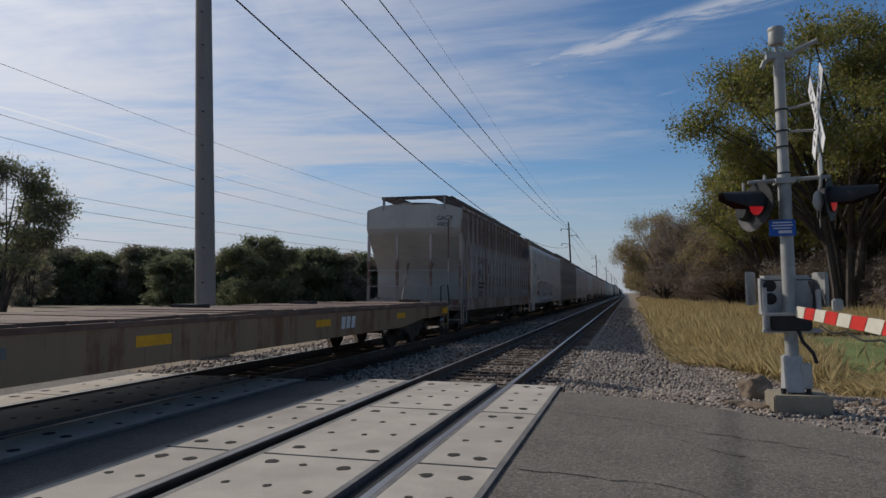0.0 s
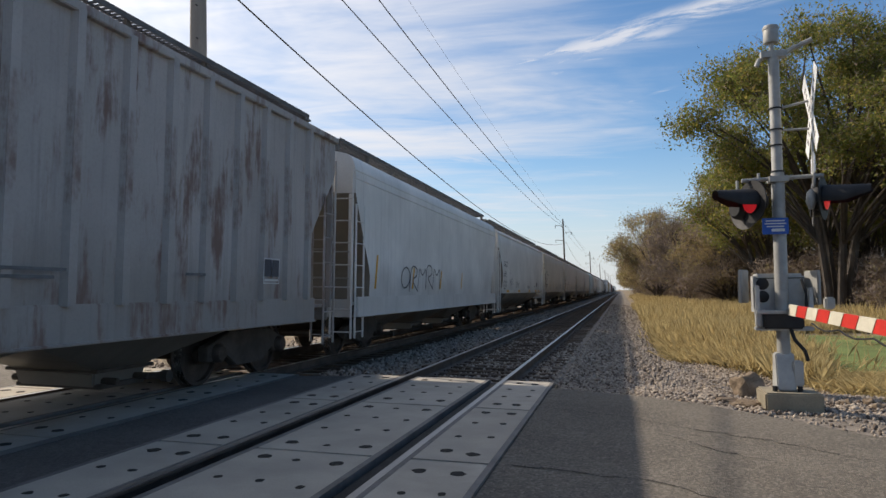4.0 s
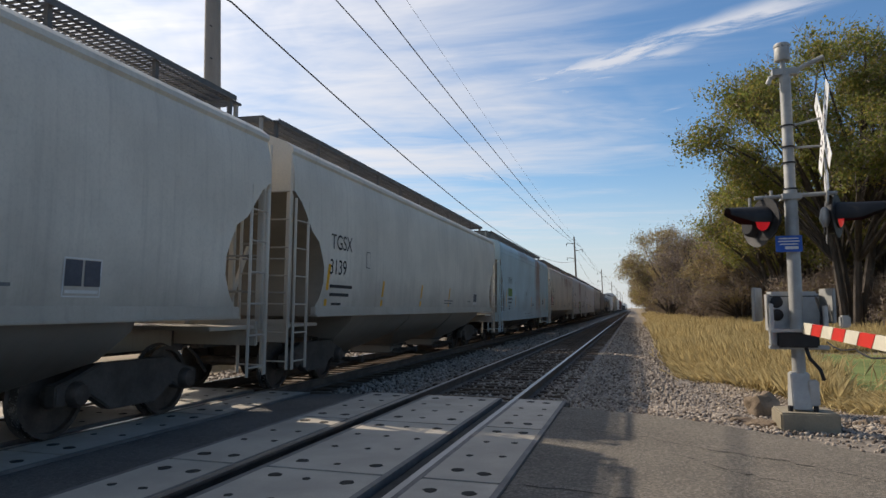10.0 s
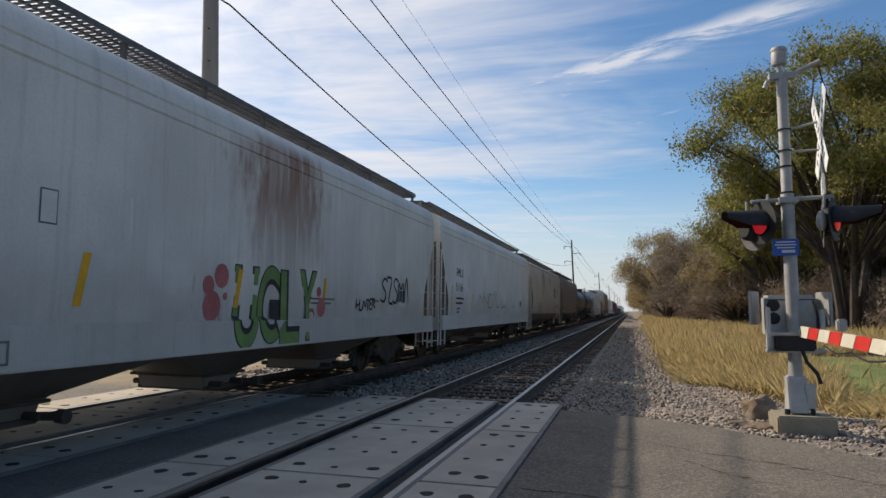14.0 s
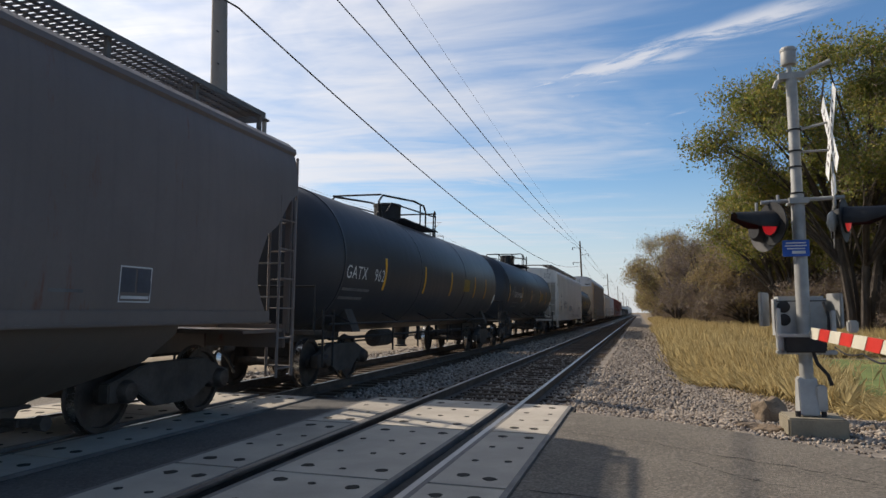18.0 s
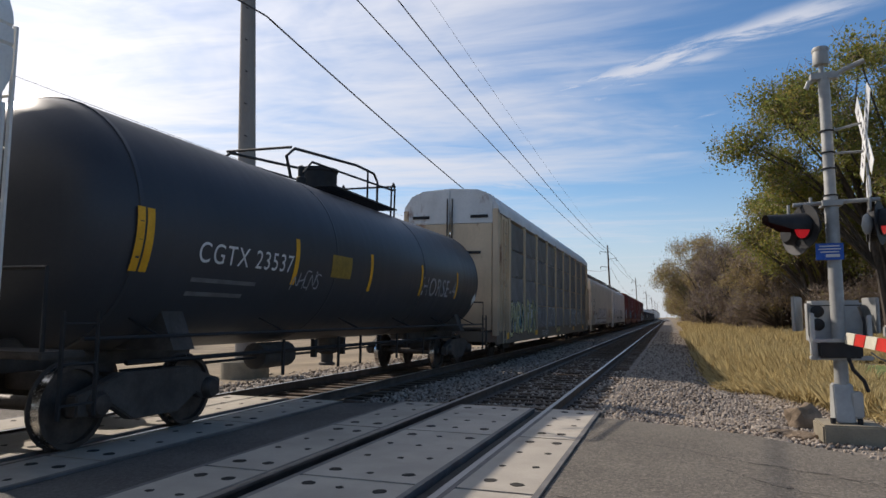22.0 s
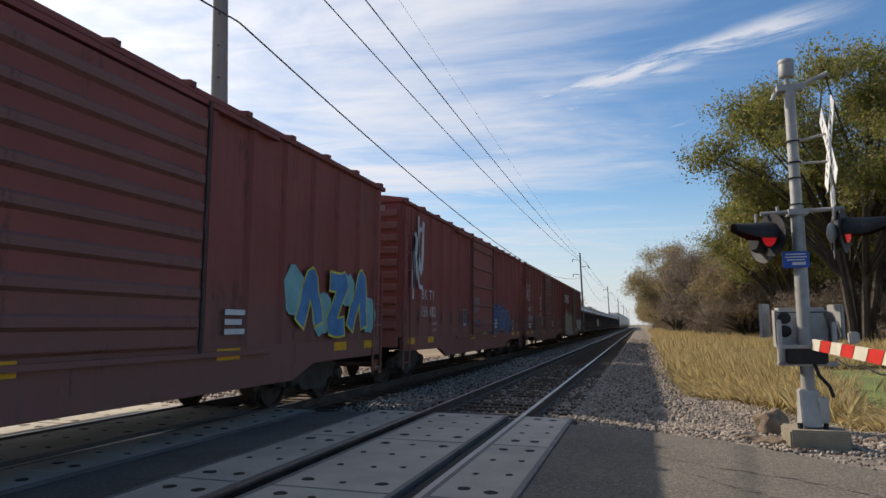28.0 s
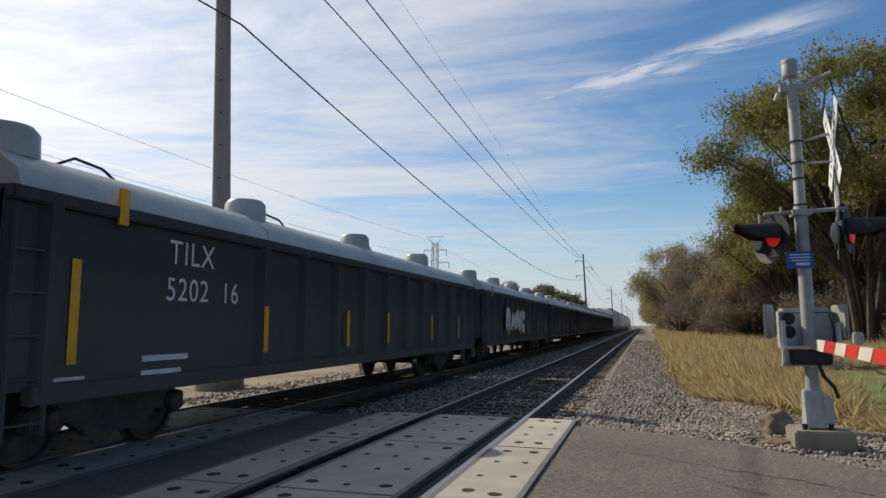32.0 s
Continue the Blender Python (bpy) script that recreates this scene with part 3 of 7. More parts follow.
def scatter_stones():
    """Loose ballast, small deformed stones strewn over the bed and its shoulders."""
    rng = np.random.default_rng(3)
    bm = bmesh.new()
    bmesh.ops.create_icosphere(bm, subdivisions=1, radius=1.0)
    base = np.array([v.co[:] for v in bm.verts])
    tri = np.array([[v.index for v in f.verts] for f in bm.faces])
    bm.free()
    pts = []
    for n, x0, x1, y0, y1, lo, hi in ((13000, -0.95, 1.5, 10.2, 30, .017, .042), (3600, -0.95, 1.4, 30, 75, .035, .065), (3500, -0.2, 6.0, 7.0, 11.5, .012, .034), (6500, 0.2, 4.0, 9.0, 11.4, .012, .042), (9500, 0.9, 3.3, 10.5, 17, .013, .038), (2500, 1.0, 2.5, 16, 26, .018, .045),
                                      (2600, -5.3, -3.85, 10.2, 30, .025, .05), (1500, -5.4, -3.8, 30, 70, .035, .06), (1700, -3.1, -1.72, 10.2, 26, .022, .042), (1600, -10.6, -7.6, 10.3, 34, .03, .06), (500, -1.6, -1.0, 10.2, 20, .025, .05)):
        pts.append(np.column_stack([rng.uniform(x0, x1, n), y0 + (y1 - y0) * rng.uniform(0, 1, n) ** 1.5, rng.uniform(lo, hi, n)]))
    pts = np.concatenate(pts)
    x, y, r = pts.T
    lim = np.where(x < 2.3, 9.75 - .55 * np.maximum(0, x + .3) - .28 * np.maximum(0, x - .9), 7.75 - .8 * np.minimum(1.4, x - 2.3))
    keep = (y >= 10.2) | (y >= lim - .05)
    x, y, r = x[keep], y[keep], r[keep]
    z = np.interp(x, [-10.2, -8.6, -4.6, -3.9, -0.75, 0.25, 1.35, 3.9], [-.42, -.25, -.26, -.21, -.19, -.24, -.36, -.15])
    z = np.where((y < 10.8) & (x > .2), -.115, z)
    n, m = len(x), len(base)
    q = base[None] * (1 + rng.uniform(-.42, .38, (n, m, 1))) * rng.uniform(.55, 1.1, (n, 1, 3)) * r[:, None, None]
    a = rng.uniform(0, 6.28, n)[:, None]
    vs = np.stack([q[..., 0] * np.cos(a) - q[..., 1] * np.sin(a) + x[:, None], q[..., 0] * np.sin(a) + q[..., 1] * np.cos(a) + y[:, None], q[..., 2] + (z + r * .25)[:, None]], axis=-1).reshape(-1, 3)
    fs = (tri[None] + (np.arange(n) * m)[:, None, None]).reshape(-1, 3)
    me = big_mesh("loose_stones", vs, fs, STONE)
    tagged(new("loose_stones", me), "loose grey and tan ballast stones", "gravel", kind="stuff")


# ---- grass and trees ----
def scatter_grass():
    rng = np.random.default_rng(8)
    vs, fs = [], []

    def blade(x, y, z, h, w, lean, a):
        n = len(vs)
        dx, dy = math.cos(a), math.sin(a)
        lx, ly = math.cos(a * 3.1) * lean, math.sin(a * 3.1) * lean
        vs.extend([(x - dx * w, y - dy * w, z), (x + dx * w, y + dy * w, z), (x + dx * w * .7 + lx * .4, y + dy * w * .7 + ly * .4, z + h * .6), (x + lx, y + ly, z + h)])
        fs.extend([(n, n + 1, n + 2), (n, n + 2, n + 3)])

    for n, x0, x1, y0, y1, hh in ((6500, 1.25, 7.5, 11.3, 30, 0.66), (4200, 1.3, 12, 28, 75, 0.85), (1700, 2.0, 14, 70, 170, 0.95), (900, 2.9, 9.5, 9.9, 13.5, 0.30), (160, 3.7, 12, 13, 27, 0.10)):
        for _ in range(n):
            y = y0 + (y1 - y0) * rng.uniform() ** 1.4
            x = x0 + (x1 - x0) * rng.uniform() ** 1.25
            if y < 17 and x < 2.1 + (17 - y) * 0.28 - .3:
                continue
            if 3.7 < x < 16 and 13.2 < y < 27 and hh > .3 and rng.uniform() < .995:
                continue
            z = ground_z(x, y)
            hump = 0.7 + 0.5 * math.sin(x * 1.3 + y * .35) * math.sin(y * .23)
            far = 1 + max(0, y - 25) * 0.03
            tall = hh * (.38 if x > 3.1 and y < 14.5 else 1)
            for _ in range(20):
                blade(x + rng.normal(0, .16), y + rng.normal(0, .2), z, tall * hump * rng.uniform(.45, 1.15), 0.0024 * far * rng.uniform(.6, 1.6), rng.uniform(.02, .34), rng.uniform(0, 6.28))
    tagged(new("dry_grass", big_mesh("dry_grass", vs, fs, GRASS_DRY)), "tall golden dry grass along the track", "grass", kind="stuff")


def build_lawn():
    g = Geo()
    g.prism([(3.7, 13.5), (9.5, 10.5), (30, 9.5), (30, 26), (13, 27), (4.4, 25)], "z", -0.5, -0.10)
    tagged(part("lawn", g, LAWN, None), "short green grass verge", "grass", kind="structure")


def crown_tree(name, label, seed, height, crown, base, stems, clumps, clump_r, leaf, leaves, size, twigs, at, trunk_r=.3, skirt=.35):
    """A broad tree: leaning stems, limbs bent out to the clumps of an uneven crown, twigs and leaves round each."""
    rnd = random.Random(seed)
    rng = np.random.default_rng(seed)
    tr = thing(name, label, "tree", at=at)
    g = Geo()
    stem_lines = []
    for s in range(stems):
        a = s * 6.283 / stems + rnd.uniform(-.5, .5)
        reach = crown * rnd.uniform(.18, .42)
        p0, line = Vector((math.cos(a) * .3 * trunk_r * stems, math.sin(a) * .3 * trunk_r * stems, -.3)), []
        for k in range(7):
            t = k / 6
            line.append(p0 + Vector((math.cos(a) * reach * t ** 1.4 + rnd.uniform(-.2, .2) * t, math.sin(a) * reach * t ** 1.4 + rnd.uniform(-.2, .2) * t, (height * .78) * t)))
        r = trunk_r * rnd.uniform(.7, 1.0)
        for k in range(6):
            g.tube(line[k], line[k + 1], r * (1 - .13 * k), r * (1 - .13 * (k + 1)), n=8, caps=False)
        stem_lines.append(line)
    ends = []
    for c in range(clumps):
        a, u = rnd.uniform(0, 6.283), rnd.uniform(-skirt, 1)
        q = math.sqrt(max(0, 1 - (max(u, 0)) ** 2)) * rnd.uniform(.55, 1.0)
        zc = base + (height - base) * (.42 + .52 * u)
        mid = Vector((math.cos(a) * crown * q, math.sin(a) * crown * q, max(clump_r * .7, zc - clump_r * .3)))
        line = min(stem_lines, key=lambda ln: (ln[4] - mid).length)
        k = max(1, min(5, int(6 * (mid.z * .62) / (height * .78))))
        p, r = line[k], trunk_r * .30
        bend = (p + mid) / 2 + Vector((rnd.uniform(-.5, .5), rnd.uniform(-.5, .5), .12 * (mid - p).length))
        last = p
        for i in range(1, 7):
            t = i / 6
            nxt = p * (1 - t) ** 2 + bend * 2 * t * (1 - t) + mid * t * t
            g.tube(last, nxt, r * (1 - .12 * (i - 1)), r * (1 - .12 * i), n=5, caps=False)
            last = nxt
        for i in range(9):
            d = Vector((rnd.gauss(0, 1), rnd.gauss(0, 1), rnd.gauss(.25, .8))).normalized() * clump_r * rnd.uniform(.55, 1.15)
            d.z *= .75
            e = mid + d
            h = mid + d * .5 + Vector((0, 0, rnd.uniform(-.05, .2)))
            g.tube(mid, h, r * .22, r * .13, n=4, caps=False)
            g.tube(h, e, r * .13, r * .05, n=3, caps=False)
            ends += [h, e, e]
    part("trunk", mesh("trunk", g, BARK, smooth=True), BARK, tr, "dark furrowed trunk and branches")
    pts = np.array([e[:] for e in ends])
    spread = clump_r * .30
    if twigs:
        c = np.repeat(pts, twigs, axis=0)
        n = len(c)
        c = c + rng.normal(0, spread * 1.1, (n, 3))
        u = rng.normal(0, 1, (n, 3)) + (0, 0, .7)
        u /= np.linalg.norm(u, axis=1, keepdims=True)
        w = np.cross(u, rng.normal(0, 1, (n, 3)))
        w /= np.linalg.norm(w, axis=1, keepdims=True) + 1e-6
        ln = rng.uniform(.25, .7, (n, 1))
        vs = np.stack([c - w * .013, c + w * .013, c + u * ln], axis=1).reshape(-1, 3)
        tagged(part("bare_twig", big_mesh("bare_twig", vs, np.arange(3 * n).reshape(-1, 3), TWIG), TWIG, tr, "fine bare twigs"), kind="stuff")
    if leaves:
        c = np.repeat(pts, leaves, axis=0)
        n = len(c)
        c = c + rng.normal(0, spread, (n, 3)) * (1, 1, .8)
        u = rng.normal(0, 1, (n, 3))
        u /= np.linalg.norm(u, axis=1, keepdims=True)
        w = np.cross(u, rng.normal(0, 1, (n, 3)))
        w /= np.linalg.norm(w, axis=1, keepdims=True) + 1e-6
        s = size * rng.uniform(.6, 1.35, (n, 1))
        vs = np.stack([c - u * s, c + w * s * .55, c + u * s, c - w * s * .55], axis=1).reshape(-1, 3)
        part("crown", big_mesh("crown", vs, np.arange(4 * n).reshape(-1, 4), leaf), leaf, tr, "thinning autumn leaves")
    return tr


def build_trees():
    green = crown_tree("cottonwood_tree", "tall multi-stemmed tree with thinning yellow-green leaves", 4, 16.8, 7.9, 5.6, 4, 62, 1.35, LEAF_GREEN, 44, .085, 8, (11.6, 42.5, -.2), .34)
    green_b = crown_tree("cottonwood_tree", "wide tree with olive autumn leaves over bare branches", 15, 12.0, 5.4, 3.2, 4, 46, 1.3, LEAF_GREEN, 26, .085, 10, (10.0, 53.0, -.2), .26)
    bare = crown_tree("brown_tree", "spreading tree with tan autumn leaves", 9, 10.8, 5.0, 2.4, 5, 44, 1.2, LEAF_TAN, 16, .085, 9, (3.9, 81, -.2), .19, .75)
    bare_b = crown_tree("bare_tree", "bare grey-brown tree with dense twigs", 41, 9.8, 4.4, 1.8, 6, 44, 1.2, LEAF_TAN, 3, .07, 20, (6.6, 72, -.2), .18, .75)
    thicket = crown_tree("thicket_bush", "dense brown bare thicket", 52, 3.6, 2.4, .3, 7, 22, .9, LEAF_BROWN, 12, .075, 12, (9, 66, -.2), .07, .9)
    dark = crown_tree("field_tree", "tall dark leafy tree at the field edge", 21, 12.6, 4.2, 3.4, 4, 34, 1.1, LEAF_DARK, 17, .12, 9, (-44.5, 41, -1.5), .22, .6)
    dark_b = crown_tree("field_tree", "broad dark leafy tree behind the tracks", 23, 9.6, 4.8, 1.0, 5, 50, 1.25, LEAF_DARK, 30, .15, 4, (-42, 74, -1.6), .25, .9)
    bush = crown_tree("hedge_tree", "leafy dark green tree in a distant tree line", 33, 11.5, 5.2, 1.0, 5, 40, 1.7, LEAF_DARK, 16, .26, 3, (-95, 130, -2.1), .2, .95)
    bush_b = crown_tree("hedge_tree", "thin brownish tree in a distant tree line", 37, 12.5, 4.2, 1.2, 5, 34, 1.4, LEAF_DRAB, 11, .22, 8, (-120, 118, -2.1), .2, .9)
    random.seed(77)
    for x, y, s, r in ((17.5, 44, 1.05, 70), (23, 49, 1.05, 140), (17.5, 33.5, .86, 300)):
        tagged(copy_thing(green, pose(x, y, -.2, 0, 0, r) @ Matrix.Scale(s, 4)), group="trees along the track")
    for x, y, s, r in ((13.5, 57, 1.05, 110), (19, 60, 1.1, 30), (25, 57, 1.15, 260), (15.5, 49, .9, 190)):
        tagged(copy_thing(green_b, pose(x, y, -.2, 0, 0, r) @ Matrix.Scale(s, 4)), group="trees along the track")
    for x, y, s, r in ((5.2, 104, 1.0, 30), (5.6, 124, 1.05, 160), (5.2, 148, 1.05, 300), (5.4, 178, 1.1, 110), (5.6, 215, 1.2, 200), (5.6, 260, 1.25, 60), (6, 320, 1.35, 10), (7, 400, 1.5, 40), (9.5, 112, 1.2, 255), (11, 84, 1.1, 155), (9.5, 63, .95, 75)):
        tagged(copy_thing(bare, pose(x, y, -.2, 0, 0, r) @ Matrix.Scale(s, 4)), group="trees along the track")
    for x, y, s, r in ((8.6, 62, .9, 80), (11.5, 66, 1.1, 210), (13.5, 72, 1.2, 320), (7.6, 90, 1.0, 15), (8.5, 101, 1.1, 130), (16, 70, 1.2, 45), (20, 68, 1.3, 190), (7.4, 136, 1.2, 280), (8, 165, 1.3, 0)):
        tagged(copy_thing(bare_b, pose(x, y, -.2, 0, 0, r) @ Matrix.Scale(s, 4)), group="trees along the track")
    for i in range(34):
        y = 46 + 3.4 * i + random.uniform(-1.5, 1.5)
        x = max(4.6, 10.5 - i * .22) + random.uniform(-.6, 2.6)
        tagged(copy_thing(thicket, pose(x + (i % 3) * 3.0, y, -.2, 0, 0, random.uniform(0, 360)) @ Matrix.Scale(random.uniform(.75, 1.15), 4)), group="thicket under the trees")
    for x, y in ((15, 40), (19, 38), (22, 42), (25, 46), (17, 45), (13, 48)):
        tagged(copy_thing(thicket, pose(x, y, -.2, 0, 0, random.uniform(0, 360)) @ Matrix.Scale(random.uniform(.8, 1.1), 4)), group="thicket under the trees")
    for ob in (green, green_b, bare, bare_b):
        tagged(ob, group="trees along the track")
    tagged(thicket, group="thicket under the trees")
    for i in range(96):
        f = i / 95
        x = -190 + f * 165 + random.uniform(-3, 3)
        y = 100 + f * 120 + random.uniform(-7, 9)
        kind = bush_b if i % 5 in (1, 3) else bush
        tagged(copy_thing(kind, pose(x, y, -2.1, 0, 0, random.uniform(0, 360)) @ Matrix.Scale(random.uniform(.95, 1.35), 4)), group="hedgerow across the field")
    for i in range(14):
        tagged(copy_thing(bush, pose(-22 - random.uniform(0, 30), 225 + i * 24, -2.1, 0, 0, random.uniform(0, 360)) @ Matrix.Scale(random.uniform(.8, 1.05), 4)), group="hedgerow across the field")
    tagged(bush_b, group="hedgerow across the field")
    tagged(bush, group="hedgerow across the field")


# ---- poles and wires ----
def wire(parent, a, b, sag, r=0.012, n=40):
    g = Geo()
    pts = []
    for i in range(n + 1):
        t = i / n
        p = Vector(a).lerp(Vector(b), t)
        p.z -= sag * 4 * t * (1 - t)
        pts.append(p)
    g.path(pts, r, n=6)
    return part("wire", g, WIRE, parent, smooth=True)


POLE_X = -10.75


def build_poles():
    big = thing("steel_utility_pole", "tall tapered weathered steel pole on a concrete footing", "utility pole")
    big.matrix_basis = pose(POLE_X + .11, 16.05, -.45, 0, -2.0, 0)
    part("shaft", Geo().turned([(.272, .3), (.125, 22)], (0, 0, 0), 18), POLE_STEEL, big, smooth=True)
    part("footing", mesh("footing", Geo().turned([(.62, 0), (.62, .48), (.58, .52)], (0, 0, 0), 24), FOOTING, smooth=True), FOOTING, big, "round pale concrete footing")
    for i in range(14):
        part("step_bolt", Geo().tube((.1 + .02 * (i % 2), -.22 + .0033 * i, 2 + i * .9), (.1 + .02 * (i % 2), -.30 + .0033 * i, 2 + i * .9), .016, n=6), BLACK, big)
    for i, y in enumerate((138, 259, 380, 502, 625, 750)):
        p = thing("wooden_utility_pole", "slim dark utility pole with staggered short arms", "utility pole", "poles along the track")
        p.matrix_basis = pose(POLE_X + .35, y, -.45, 0, -2.6, 0)
        part("shaft", Geo().turned([(.22, 0), (.13, 15.6)], (0, 0, 0), 10), WOOD_POLE, p, smooth=True)
        for side, z in ((-1, 14.2), (1, 12.8), (-1, 11.3)):
            arm = part("arm", Geo().tube((0, 0, z), (side * 1.5, 0, z + .25), .05, n=6), WOOD_POLE, p)
            part("insulator", Geo().turned([(.05, 0), (.09, .1), (.05, .2), (.09, .3), (.05, .5)], (side * 1.5, 0, z + .2 - .5), 8), BLACK, arm)
    line = thing("track_side_wires", "three sagging dark wires strung along the poles", "power line")
    spans = [-90, 16.05, 138, 259, 380, 502, 625]
    for dx, z0, z1, sag in ((.35, 9.45, 10.6, 2.9), (-.9, 14.1, 14.2, 1.1), (1.0, 13.7, 13.0, 1.0), (-.6, 18.2, 15.4, .9)):
        for a, b in zip(spans, spans[1:]):
            za = z0 if a == 16.05 else z1
            zb = z0 if b == 16.05 else z1
            wire(line, (POLE_X + dx, a, za), (POLE_X + dx, b, zb), sag, .024 if z0 < 18 else .008)
    tower = thing("lattice_tower", "grey steel lattice transmission tower far across the field", "pylon", at=(-72, 240, -2.2))
    legs = Geo()
    for sx in (-1, 1):
        for sy in (-1, 1):
            legs.path([(sx * 3.2, sy * 3.2, 0), (sx * 1.1, sy * 1.1, 20), (sx * .9, sy * .9, 33)], .12, 4)
    part("legs", legs, GALV, tower)
    lat = Geo()
    for k in range(14):
        z0, z1 = k * 2.35, (k + 1) * 2.35
        w = lambda z: 3.2 - 2.1 * z / 20 if z < 20 else 1.1 - .2 * (z - 20) / 13
        for s in (-1, 1):
            lat.tube((-w(z0), s * w(z0), z0), (w(z1), s * w(z1), z1), .06, n=4)
            lat.tube((w(z0), s * w(z0), z0), (-w(z1), s * w(z1), z1), .06, n=4)
            lat.tube((s * w(z0), -w(z0), z0), (s * w(z1), w(z1), z1), .06, n=4)
    part("lattice", lat, GALV, tower)
    for z, half in ((20.5, 4.2), (25.5, 5.2), (30, 4.2)):
        arm = part("cross_arm", Geo().path([(-half, 0, z), (0, 0, z + 1.0), (half, 0, z), (-half, 0, z)], .1, 4), GALV, tower)
        for s in (-1, 1):
            part("insulator", Geo().tube((s * half, 0, z), (s * half, 0, z - 2), .1, n=5), BLACK, arm)
    part("peak", Geo().path([(-.9, 0, 33), (-3.2, 0, 35), (3.2, 0, 35), (.9, 0, 33)], .1, 4), GALV, tower)
    far = thing("transmission_wires", "thin distant wires parallel to the track", "power line")
    for dx, z in ((-3, 33), (-4.2, 27.0), (4.2, 22.0), (-5, 18.5), (5, 15.0), (-4, 12.4)):
        wire(far, (-72 + dx, -60, z), (-72 + dx, 240, z - 1), 3.2, .03, 24)
        wire(far, (-72 + dx, 240, z - 1), (-72 + dx, 600, z - 3), 4, .03, 16)
    mast = thing("radio_mast", "thin lattice mast on the horizon", "mast", at=(-150, 240, -2))
    part("mast_tube", Geo().path([(0, 0, 0), (0, 0, 19)], .16, 5), GALV, mast)
    part("mast_head", Geo().box(0, 0, 19, 1.6, .4, .5), GALV, mast)
    ch = thing("chimney", "plain grey industrial chimney in the distance", "chimney", at=(-33, 260, -2))
    part("stack", Geo().turned([(1.1, 0), (.8, 17), (.95, 17.2), (.95, 17.8)], (0, 0, 0), 14), FOOTING, ch, smooth=True)


# ---- the crossing signal ----
def build_signal():
    X, Y, Z = 1.95, 9.4, -0.10
    sg = thing("crossing_signal", "silver railway crossing signal mast with flashing lamps and a lowered gate", "crossing signal")
    sg.matrix_basis = pose(X, Y, Z, 0, -1.0, 0)
    part("foundation", mesh("foundation", Geo().box(0.04, 0, .09, .64, .6, .27), FOOTING, bevel=.02), FOOTING, sg, "weathered concrete block")
    part("mast", Geo().turned([(.078, .22), (.078, 2.9), (.066, 2.95), (.066, 4.42)], (0, 0, 0), 18), GALV, sg, smooth=True)
    base = part("mast_base", mesh("mast_base", Geo().prism([(-.16, .24), (.16, .24), (.08, .68), (-.08, .68)], "x", -.115, .10), ALU, bevel=.015), ALU, sg, "cast aluminium pinnacle base")
    part("junction_box", mesh("junction_box", Geo().box(.13, -.06, .44, .12, .16, .3), ALU, bevel=.015), ALU, base)
    for x in (-.14, .14):
        part("anchor_nut", Geo().turned([(.03, .22), (.03, .29)], (x, -.14, 0), 6), BLACK, base)
    for z in (2.92, 3.25, 3.45, 3.72):
        part("band_clamp", Geo().turned([(.078, z), (.085, z + .003), (.085, z + .016), (.078, z + .019)], (0, 0, 0), 18), BLACK, sg)
    # bell on top
    bell = part("bell", Geo().turned([(.03, 4.42), (.03, 4.56), (.085, 4.57), (.092, 4.60), (.092, 4.78), (.085, 4.79)], (-.02, 0, 0), 20), GALV, sg, "grey cylindrical warning bell", smooth=True)
    part("bell_cap", Geo().turned([(.098, 4.74), (.098, 4.77)], (-.02, 0, 0), 20), GALV, bell)
    top = part("top_bracket", Geo().box(0, 0, 4.42, .3, .12, .08), GALV, sg)
    part("bent_arm", Geo().path([(.05, 0, 4.38), (.22, 0, 4.48), (.44, -.05, 4.56)], .032, 8), GALV, top)
    part("bent_arm", Geo().path([(-.05, 0, 4.42), (-.17, 0, 4.36), (-.2, 0, 4.28)], .03, 8), GALV, top)
    # crossbuck, seen nearly edge on
    cb = part("crossbuck_bracket", Geo().path([(0, 0, 3.72), (.38, 0, 3.80)], .016, 6), GALV, sg)
    part("crossbuck_bracket", Geo().path([(0, 0, 3.45), (.38, 0, 3.45)], .016, 6), GALV, sg)
    for a, dx in ((52, 0.0), (-52, 0.012)):
        g = Geo().box(0, 0, 0, .006, 1.22, .23)
        part("blade", mesh("blade", g, WHITE), WHITE, cb, "white crossbuck blade", at=pose(.40 + dx, 0, 3.66, 0, 0, -4) @ pose(0, 0, 0, a, 0, 0))
        g = Geo()
        for i in range(8):
            for side in (-1, 1):
                g.box(side * .0045, -.42 + i * .12, 0, .002, .055 if i % 3 else .03, .085)
        part("small_print", g, INK_DARK, cb, at=pose(.40 + dx, 0, 3.66, 0, 0, -4) @ pose(0, 0, 0, a, 0, 0))
    plate = part("track_count_plate", mesh("track_count_plate", Geo().prism([(-.17, 2.88), (.17, 2.88), (.17, 3.06), (.08, 3.14), (-.08, 3.14), (-.17, 3.06)], "x", .40, .406), WHITE), WHITE, sg, "small white plate", at=pose(0, 0, 0, 0, 0, -6))
    part("plate_bracket", Geo().path([(.40, 0, 3.3), (.41, 0, 2.75)], .015, 6), GALV, plate)
    # lamp cross-arm
    arm = part("lamp_arm", Geo().path([(-.42, 0, 2.83), (.52, 0, 2.86)], .026, 8).box(0, 0, 2.83, .22, .2, .07), GALV, sg)

